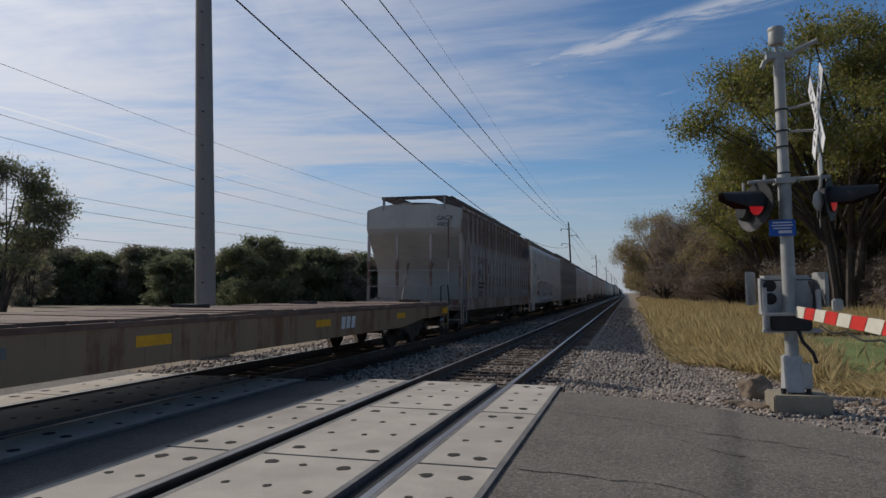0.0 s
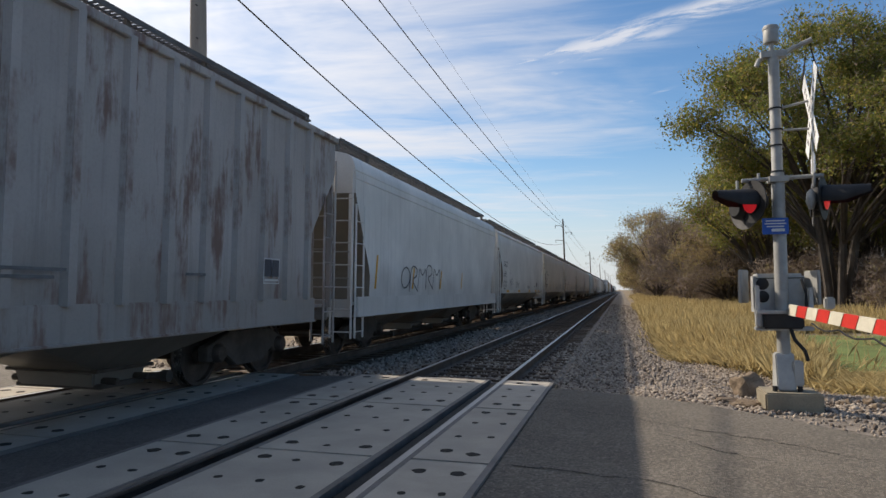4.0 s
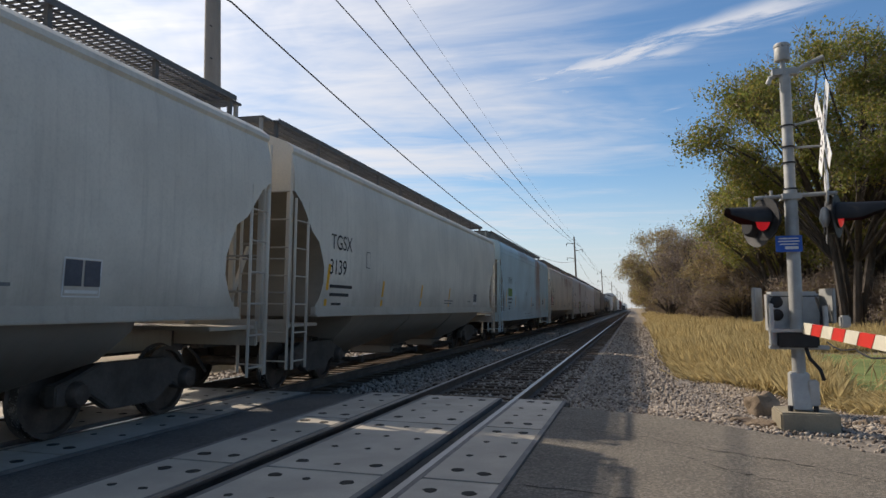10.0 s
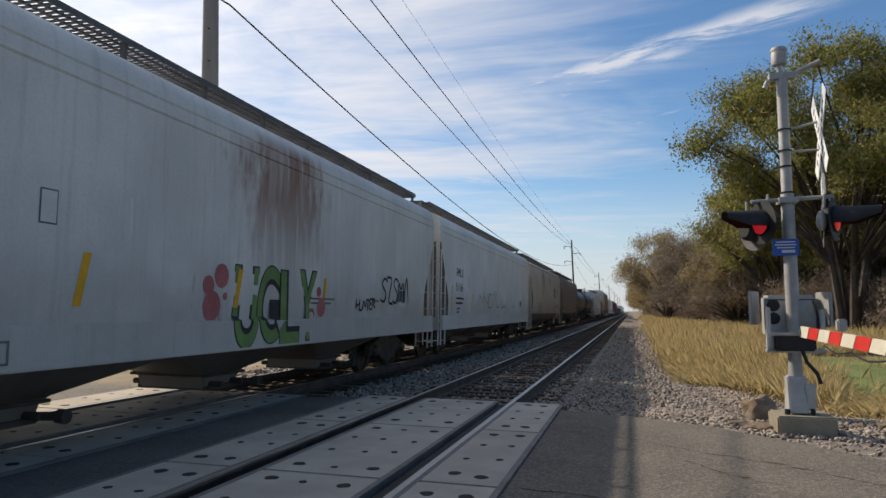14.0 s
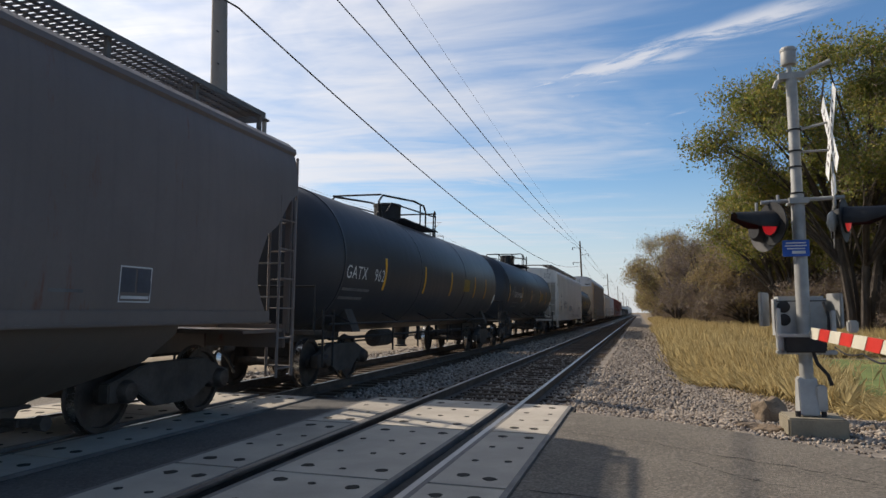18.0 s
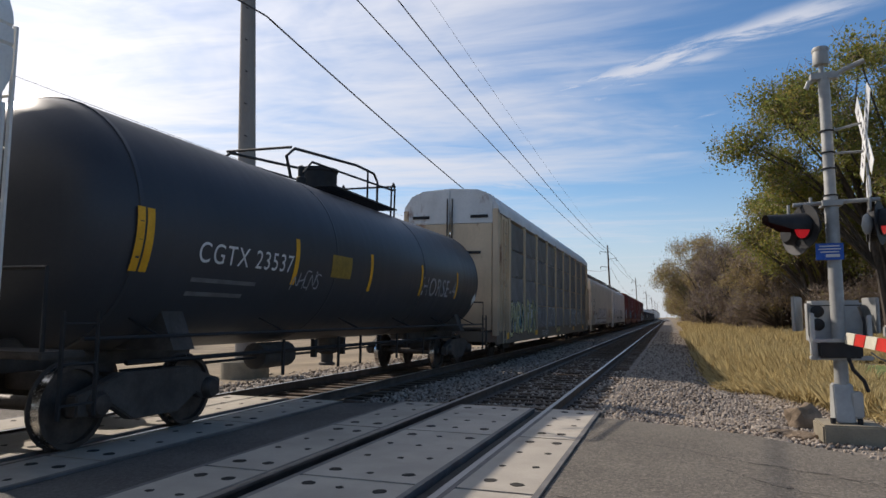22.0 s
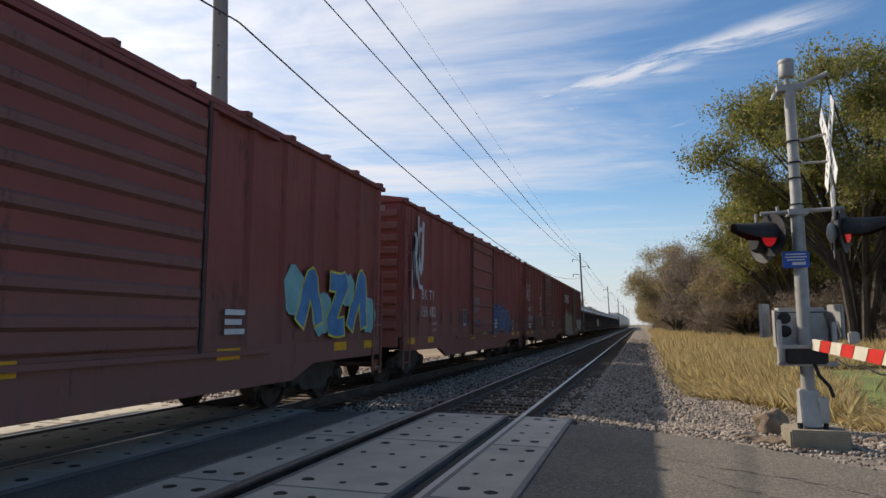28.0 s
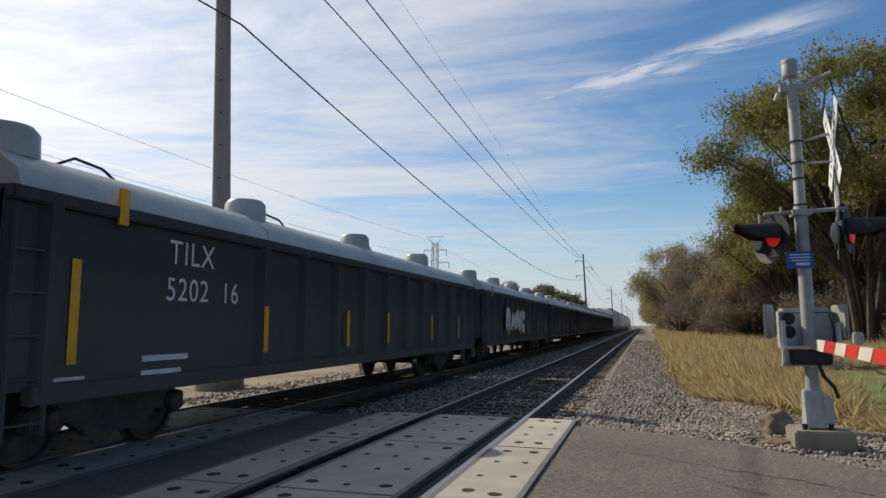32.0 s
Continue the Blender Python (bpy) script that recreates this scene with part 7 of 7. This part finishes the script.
def build_train():
    flat_car(-5.4, 19.76)
    c, b, f, L = hopper("rust-streaked grey ribbed hopper car", 21.1, 36.1, "ribbed", RUSTY_GREY, BAY_BROWN, "GACX", "4905", INK_BLACK, end_ink=INK_BLACK, reflectors=(.5,), slope_mat=SLOPE_WHITE)
    for i, ch in enumerate("GATX"):
        letter(ch, .80, LETTER_BLUE, b, L - 2.65 + i * .64, 2.98, lambda z: f(min(z, 3.9)), label="large faded blue letter")
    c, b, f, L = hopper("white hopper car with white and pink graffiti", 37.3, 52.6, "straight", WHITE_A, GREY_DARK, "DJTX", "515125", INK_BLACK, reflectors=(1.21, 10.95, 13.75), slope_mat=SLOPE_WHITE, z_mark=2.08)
    g2 = lambda z: max(f(z), 1.632 if z < 1.21 else 0)
    for k, (cy, cz, r) in enumerate(((2.3, 1.15, .42), (2.65, 1.75, .3), (5.0, 1.6, .5), (6.35, 1.75, .3), (8.6, 1.3, .5), (9.4, 1.1, .35), (3.4, 1.7, .4))):
        patch("graffiti_cloud", [(cy + r * math.cos(t), max(1.215, cz + r * .9 * math.sin(t))) for t in (i * .3927 + .01 for i in range(16))], SPRAY_PINK, b, f, .0045 + .0004 * k)
    block_shade(b, 2.65, 9.5, .86, 1.16, lambda z: 1.632, SPRAY_WHITE, INK_BLACK, 4, 9)
    graffiti(b, 2.55, 6.45, 1.22, 2.02, f, SPRAY_WHITE, INK_BLACK, 3, 5, None, weight=.30, rim=.045, words="GAUZE")
    graffiti(b, 6.45, 9.7, 1.24, 1.96, f, SPRAY_WHITE, INK_BLACK, 6, 4, None, weight=.32, rim=.05)
    for y in (2.9, 3.2, 3.9, 4.3, 5.0, 5.5, 6.0):
        patch("graffiti_spike", [(y, 1.9), (y + .12, 1.9), (y + .05, 2.16)], INK_BLACK, b, f, .0066)
    patch("graffiti_fill", [(3.62, 1.3), (3.72, 1.3), (3.76, 1.7), (3.64, 1.7)], SPRAY_YELLOW, b, f, .012)
    scrawl(b, 10.4, 11.6, .92, 1.10, lambda z: 1.632, INK_BLACK, 61, 6, .03)
    scrawl(b, .55, 1.35, 2.45, 2.95, f, INK_BLACK, 5, 4, .03)
    patch("blue_emblem", [(9.45, 1.9), (9.78, 1.9), (9.78, 2.62), (9.45, 2.62)], INK_WHITE, b, f, .006)
    patch("blue_diamond", [(9.615, 2.12), (9.76, 2.32), (9.615, 2.52), (9.47, 2.32)], BLUE_SIGN, b, f, .009)
    hopper("faded lilac-grey ribbed hopper car with rust", 53.5, 69.0, "ribbed", RUSTY_LILAC, GREY_DARK, "GACX", "4825", INK_DARK, end_ink=INK_BLACK, reflectors=(1.4, 4.2))
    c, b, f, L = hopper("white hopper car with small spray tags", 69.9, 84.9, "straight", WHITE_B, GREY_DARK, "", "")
    scrawl(b, 2.89, 6.36, 1.35, 2.0, f, INK_DARK, 8, 5, .04)
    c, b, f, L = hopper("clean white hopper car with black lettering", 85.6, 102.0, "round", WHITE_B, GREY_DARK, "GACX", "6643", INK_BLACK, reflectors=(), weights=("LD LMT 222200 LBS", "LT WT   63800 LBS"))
    scrawl(b, 2.99, 4.15, 1.5, 1.85, f, INK_DARK, 9, 4, .022, words="KESK")
    scrawl(b, 4.82, 5.98, 1.42, 1.72, f, INK_DARK, 10, 4, .022, words="ENKO")
    for y in (1.83, 5.3, 9.25, 12.15, 13.69):
        patch("reflector", [(y, 1.225), (y + 0.67, 1.225), (y + 0.67, 1.325), (y, 1.325)], YELLOW, b, lambda z: 1.64, .006, "yellow reflective strip")
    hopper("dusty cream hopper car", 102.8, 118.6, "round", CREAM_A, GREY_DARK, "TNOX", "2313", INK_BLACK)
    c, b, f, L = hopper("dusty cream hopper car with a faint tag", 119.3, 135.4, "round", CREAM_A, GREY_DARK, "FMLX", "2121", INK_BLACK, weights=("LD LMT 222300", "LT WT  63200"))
    scrawl(b, 3.95, 5.1, 1.6, 2.08, f, INK_DARK, 12, 4, .035, words="SLAS")
    scrawl(b, 3.0, 3.35, 1.42, 1.95, f, INK_DARK, 17, 1, .02, words="O")
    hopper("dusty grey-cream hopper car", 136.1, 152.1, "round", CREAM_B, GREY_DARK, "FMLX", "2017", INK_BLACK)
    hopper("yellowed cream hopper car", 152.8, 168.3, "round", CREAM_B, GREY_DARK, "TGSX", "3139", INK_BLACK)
    c, b, f, L = hopper("pale blue hopper car with wide rust streaks", 169.4, 184.5, "straight", BLUE_RUST, GREY_DARK, "FMLX", "", INK_BLACK, reflectors=(1.2, 3.4, 8.2, 11.3, 13.45))
    patch("green_patch", [(1.64, 1.8), (2.6, 1.8), (2.6, 2.12), (1.64, 2.12)], SPRAY_GREEN, b, f, .012)
    scrawl(b, 6.36, 6.75, 1.9, 2.1, f, INK_DARK, 14, 3, .015)
    scrawl(b, 6.94, 7.23, 2.0, 2.2, f, INK_DARK, 16, 2, .015)
    scrawl(b, 5.98, 8.87, .92, 1.1, lambda z: 1.632, INK_DARK, 13, 8, .012)
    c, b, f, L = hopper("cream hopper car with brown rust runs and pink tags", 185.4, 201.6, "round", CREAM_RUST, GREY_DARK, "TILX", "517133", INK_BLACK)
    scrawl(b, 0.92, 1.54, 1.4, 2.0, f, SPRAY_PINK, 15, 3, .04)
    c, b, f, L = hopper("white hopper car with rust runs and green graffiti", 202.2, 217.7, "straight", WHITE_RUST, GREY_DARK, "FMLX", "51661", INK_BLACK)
    for i in range(11):
        rr, cy, cz = .05 + .035 * (i * 7 % 5), (5.75 + .09 * i if i < 6 else 8.65 + .12 * (i - 6)), 1.0 + .75 * (i * 5 % 7) / 6
        patch("paint_dot", [(cy + rr * math.cos(t), cz + rr * math.sin(t)) for t in (k * .5236 for k in range(12))], SPRAY_RED, b, f, .0045 + .0003 * i)
    for i, ch in enumerate("UGLY"):
        for m, grow_by, lift in ((INK_BLACK, .055, .002), (SPRAY_GREEN, .015, .0045)):
            me = text_mesh(ch, 1.0, m, offset=grow_by)
            ys, zs = [v.co.y for v in me.vertices], [v.co.z for v in me.vertices]
            wd, ht = max(ys) - min(ys), max(zs) - min(zs)
            k = .04 if m is INK_BLACK else 0
            for v in me.vertices:
                y, z = 6.38 + i * .60 + .06 * (v.co.z) + (v.co.y - min(ys)) / wd * (.58 + k) - k / 2, .84 + .04 * (i % 2) + (v.co.z - min(zs)) / ht * (1.06 + k) - k / 2
                v.co = (max(f(z), 1.632 if z < 1.21 else 0) + lift + .0005 * i, y, z)
            part("graffiti_letter", me, m, b)
    scrawl(b, 10.5, 11.5, 1.33, 1.56, f, INK_BLACK, 18, 6, .035, words="HUNTER")
    scrawl(b, 11.8, 13.6, 1.5, 2.08, f, INK_BLACK, 28, 5, .05)
    frame_patch(b, 2.84, .88, .24, .2, .02, INK_DARK, lambda z: 1.632)
    for y, z in ((4.45, 2.1), (4.62, 2.5), (4.8, 3.1)):
        patch("paint_drip", [(y, z), (y + .025, z), (y + .03, 3.7), (y - .01, 3.7)], INK_WHITE, b, f, .006)
    c, b, f, L = hopper("white hopper car with faint tags", 218.4, 234.6, "straight", WHITE_A, GREY_DARK, "FMLX", "51166", INK_BLACK)
    scrawl(b, 4.82, 8.68, 1.4, 2.0, f, INK_DARK, 19, 5, .035)
    c, b, f, L = hopper("cream hopper car with rust stains and a green tag", 235.3, 250.5, "round", STAINED, GREY_DARK, "", "", INK_BLACK)
    patch("green_tag", [(L - 4.43, 2.2), (L - 3.28, 2.2), (L - 3.28, 2.8), (L - 4.43, 2.8)], SPRAY_GREEN, b, f, .006)
    scrawl(b, L - 4.43, L - 3.28, 2.2, 3.0, f, SPRAY_TEAL, 20, 3, .04)
    label_plate(b, L - 2.51, 1.4, f)
    hopper("dark brown hopper car", 251.4, 267.1, "round", BROWN_CAR, BAY_BROWN, "IAHX", "", surface("ink_brown", (.075, .065, .062), .7), reflectors=(1.03, 3.5, 6.15, 8.8))
    tank_car("long glossy black tank car", 268.3, 283.9, "GATX   962", 1.15, 6.9, (3.1, 5.9, 8.4, 11.3, 12.9), 9.9)
    tank_car("black tank car with white graffiti tags", 284.6, 300.1, "GATX 88840", 2.3, 8.0, (1.1, 4.3, 7.1, 10.3, 12.5, 14.6), 10.5, ((1.5, 2.6, 1.9, 2.4), (5.0, 6.2, 1.5, 1.85), (7.0, 8.0, 1.95, 2.2), (9.7, 10.2, 1.9, 2.5), (11.3, 12.2, 1.65, 1.9), (13.2, 13.8, 1.6, 1.9)))
    c, b, f, L = hopper("white hopper car with dark spray tags", 300.9, 319.1, "straight", WHITE_A, GREY_DARK, "ELTX", "7342", INK_DARK, slope_mat=SLOPE_WHITE)
    scrawl(b, 3.75, 5.6, 1.6, 2.05, f, SPRAY_GREY, 24, 8, .045)
    scrawl(b, 3.7, 4.7, 1.72, 2.12, f, SPRAY_GREY, 27, 4, .04)
    for i in range(7):
        cy = 7.45 + i * .31
        for rr, m, lift in ((.20, INK_DARK, .0060), (.16, SPRAY_SILVER, .0085)):
            patch("painted_oval", [(cy + rr * .85 * math.cos(t), 1.60 + rr * math.sin(t)) for t in (k * .4488 for k in range(14))], m, b, f, lift + .0003 * (i % 2))
    scrawl(b, 8.8, 14.7, .98, 1.18, lambda z: 1.632, INK_DARK, 26, 24, .03)
    c, b, f, L = tank_car("black tank car with a large white tag", 319.75, 334.8, "CGTX 23537", 2.0, 7.35, (1.0, 1.14, 4.15, 6.8, 9.5, 12.15), 5.3, ((4.2, 5.0, 1.7, 2.0),))
    letter("HORSE-4", .58, SPRAY_FADED, b, 9.65, 1.80, f, "graffiti_tag", 1.12)
    auto_rack(335.55, 360.0)
    c, b, f, L = hopper("cream hopper car with white block graffiti", 361.4, 379.25, "straight", CREAM_A, GREY_DARK, "GACX", "11191", INK_BLACK, reflectors=(3.75, 16.1))
    g2 = lambda z: max(f(z), 1.632 if z < 1.21 else 0)
    slanted_reflector(b, 1.22, 1.31, 2.15, f, .17, .22)
    for lift, k, m in ((.0062, .04, INK_BLACK), (.0095, 0, SPRAY_WHITE)):
        patch("graffiti_letter", [(2.3 - k, 1.225), (2.3 - k, 1.55 + k), (2.95, 1.55 + k), (3.2, 1.38 + k), (3.45, 1.55 + k), (3.95 + k, 1.55 + k), (3.95 + k, 1.225)], m, b, f, lift)
        patch("graffiti_letter", [(2.3 - k, .88 - k), (2.3 - k, 1.19), (3.95 + k, 1.19), (3.95 + k, .88 - k)], m, b, lambda z: 1.632, lift)
    patch("graffiti_wedge", [(2.95, .9), (3.55, .9), (3.4, 1.0), (3.25, .94), (3.1, 1.03)], INK_BLACK, b, lambda z: 1.632, .013)
    block_shade(b, 4.2, 11.3, .88, 1.18, lambda z: 1.632, SPRAY_WHITE, INK_BLACK, 33, 10)
    graffiti(b, 4.25, 11.8, 1.22, 1.98, f, SPRAY_WHITE, INK_BLACK, 31, 7, weight=.28, rim=.03, words="ICEROSE", slant=.2)
    scrawl(b, 1.54, 2.12, 1.5, 1.75, f, SPRAY_RED, 45, 4, .03)
    scrawl(b, 2.41, 3.18, 1.55, 1.8, f, INK_DARK, 46, 4, .025)
    for y, z, h in ((2.94, 3.42, 1.5), (2.75, 2.6, .5), (3.05, 2.2, .5), (5.46, 3.55, .25), (7.2, 3.4, .2)):
        patch("dark_drip", [(y, z - h), (y + .03, z - h), (y + .045, z), (y - .02, z)], INK_DARK, b, f, .006)
    scrawl(b, 14.27, 15.04, 1.62, 1.95, f, SPRAY_RED, 33, 5, .035)
    scrawl(b, 14.75, 15.42, 1.32, 1.5, f, SPRAY_RED, 34, 6, .03)
    scrawl(b, 14.07, 14.46, 1.38, 1.55, f, INK_DARK, 47, 3, .02)
    c, b, f, L = hopper("white hopper car with black outline graffiti", 380.4, 397.8, "straight", WHITE_B, GREY_DARK, "ACFX", "69860", INK_BLACK, slope_mat=SLOPE_WHITE)
    g2 = lambda z: max(f(z), 1.632 if z < 1.21 else 0)
    graffiti(b, 3.47, 4.34, 1.35, 2.05, f, WHITE_B, INK_BLACK, 48, 2, weight=.25, rim=.02)
    graffiti(b, 4.72, 8.1, .85, 2.25, g2, WHITE_B, INK_BLACK, 35, 4, weight=.34, rim=.022)
    graffiti(b, 9.25, 12.72, 1.0, 2.1, g2, SPRAY_SILVER, INK_BLACK, 36, 5, weight=.3, rim=.03)
    c, b, f, L = box_car("dark red box car with pale and blue graffiti", 398.9, 413.7, RED_B, "", "", 8)
    graffiti(b, 0.96, 3.28, 1.1, 2.4, f, SPRAY_WHITE, RED_B, 37, 3)
    graffiti(b, L - 3.66, L - 0.77, 1.1, 2.3, f, surface("spray_azure", (.08, .22, .42), .7, vary=.2), SPRAY_YELLOW, 38, 3, SPRAY_TEAL)
    c, b, f, L = box_car("dark red box car with navy graffiti", 414.9, 430.2, RED_A, "BK TY", "156 182", 5, weights=("150400", "61600"))
    graffiti(b, 9.11, 12.53, .95, 2.0, f, SPRAY_BLUE, SPRAY_SILVER, 39, 4, SPRAY_BLUE, weight=.42, rim=.022, shine=SPRAY_SILVER)
    scrawl(b, 6.51, 7.13, 1.75, 2.2, lambda z: 1.65, SPRAY_TEAL, 49, 4, .03)
    scrawl(b, 6.84, 7.28, 1.2, 1.5, lambda z: 1.65, SPRAY_BLUE, 50, 3, .05)
    scrawl(b, 7.81, 8.53, .95, 1.08, f, SPRAY_YELLOW, 51, 5, .03)
    frame_patch(b, 12.72, 1.35, .2, .22, .02, INK_WHITE, f)
    label_plate(b, 13.11, 1.12, f, .3, .36, False)
    scrawl(b, 0.67, 1.35, 1.9, 4.0, f, SPRAY_WHITE, 40, 1, .16)
    scrawl(b, 0.67, 1.35, 1.9, 3.9, f, SPRAY_WHITE, 44, 2, .10)
    c, b, f, L = box_car("faded red box car with a corrugated door", 431.3, 446.5, RED_B, "BK TY", "153 024", 14, y_mark=.87)
    scrawl(b, .08, 1.4, 2.35, 3.15, f, SPRAY_WHITE, 41, 5, .035, words="SUKER")
    frame_patch(b, 4.55, 2.06, .55, .48, .014, INK_WHITE, f)
    for i, words in enumerate(("SECURE", "BOTH HASPS", "BEFORE", "MOVING CAR")):
        letter(words, .10, INK_WHITE, b, 4.67 - .08 * (i % 2), 2.42 - i * .105, f)
    frame_patch(b, 4.66, 2.60, .44, .28, .012, INK_WHITE, f)
    patch("pale_label", [(4.69, 2.63), (5.01, 2.63), (5.01, 2.72), (4.69, 2.72)], INK_WHITE, b, f)
    bars(b, 4.51, 1.86, f, INK_WHITE, 2, .5, .05, .11)
    frame_patch(b, 2.28, 1.36, .26, .26, .012, INK_WHITE, f)
    letter("PLATE", .075, INK_WHITE, b, 2.3, 1.51, f)
    letter("C", .10, INK_WHITE, b, 2.36, 1.40, f)
    graffiti(b, 2.7, 4.43, .95, 1.75, f, RED_B, SPRAY_FADED, 52, 3, weight=.4, rim=.014)
    scrawl(b, 8.68, 9.64, 1.2, 1.8, f, SPRAY_FADED, 53, 4, .03)
    scrawl(b, 12.15, 13.69, 1.2, 1.7, f, SPRAY_FADED, 54, 5, .03)
    c, b, f, L = box_car("brown-red box car with silver and teal graffiti", 447.5, 461.5, RED_NS, "", "", 14, seams=True)
    for i in range(5):
        z = 2.80 + i * .115
        patch("emblem_stripe", [(.12 + i * .04, z), (1.48 + i * .07, z), (1.52 + i * .07, z + .065), (.12 + i * .04, z + .065)], INK_WHITE, b, f, .008)
    for k, pts in enumerate(([(1.42, 2.76), (1.62, 2.76), (1.76, 3.34), (1.56, 3.34)], [(1.60, 3.34), (1.80, 3.34), (2.10, 2.76), (1.90, 2.76)], [(1.94, 2.76), (2.12, 2.76), (2.26, 3.34), (2.08, 3.34)],
                             [(2.22, 2.76), (2.78, 2.76), (2.82, 2.92), (2.25, 2.92)], [(2.32, 2.98), (2.90, 2.98), (2.93, 3.12), (2.36, 3.12)], [(2.40, 3.20), (2.92, 3.20), (2.95, 3.34), (2.44, 3.34)])):
        patch("emblem_block", [(y + .24, z + .03) for y, z in pts], INK_WHITE, b, f, .008 + .0004 * k)
    throw_up(b, .78, 6.3, .58, 2.28, lambda z: 1.605, 42, SPRAY_SILVER, INK_BLACK, SPRAY_LIME, RED_NS)
    graffiti(b, 8.5, 13.8, .8, 1.9, f, SPRAY_WHITE, INK_BLACK, 43, 6, SPRAY_TEAL, weight=.34, words="HONIES")
    scrawl(b, 7.33, 8.29, 1.1, 2.0, lambda z: 1.66, SPRAY_FADED, 55, 3, .03)
    gondola("black covered gondola car with white lettering", 462.45, 478.4, "TILX 520216")
    gondola("black covered gondola car with white graffiti", 479.6, 494.9, "", 51)
    for i in range(5):
        gondola("black covered gondola car", 495.9 + i * 16.2, 511.2 + i * 16.2)
    for i in range(9):
        s = 577.5 + i * 17.2
        hopper("dusty hopper car far down the train", s, s + 16.0, "round", (WHITE_B, CREAM_A, WHITE_A)[i % 3], GREY_DARK)


def motions():
    times = [0, 1 / 30] + list(range(1, 32)) + [32 - 1 / 30, 32]
    for c, s in TRAIN:
        walk(c, [(t, pose(FAR, s - SPEED * t, FAR_Z)) for t in times])


build_train()
motions()
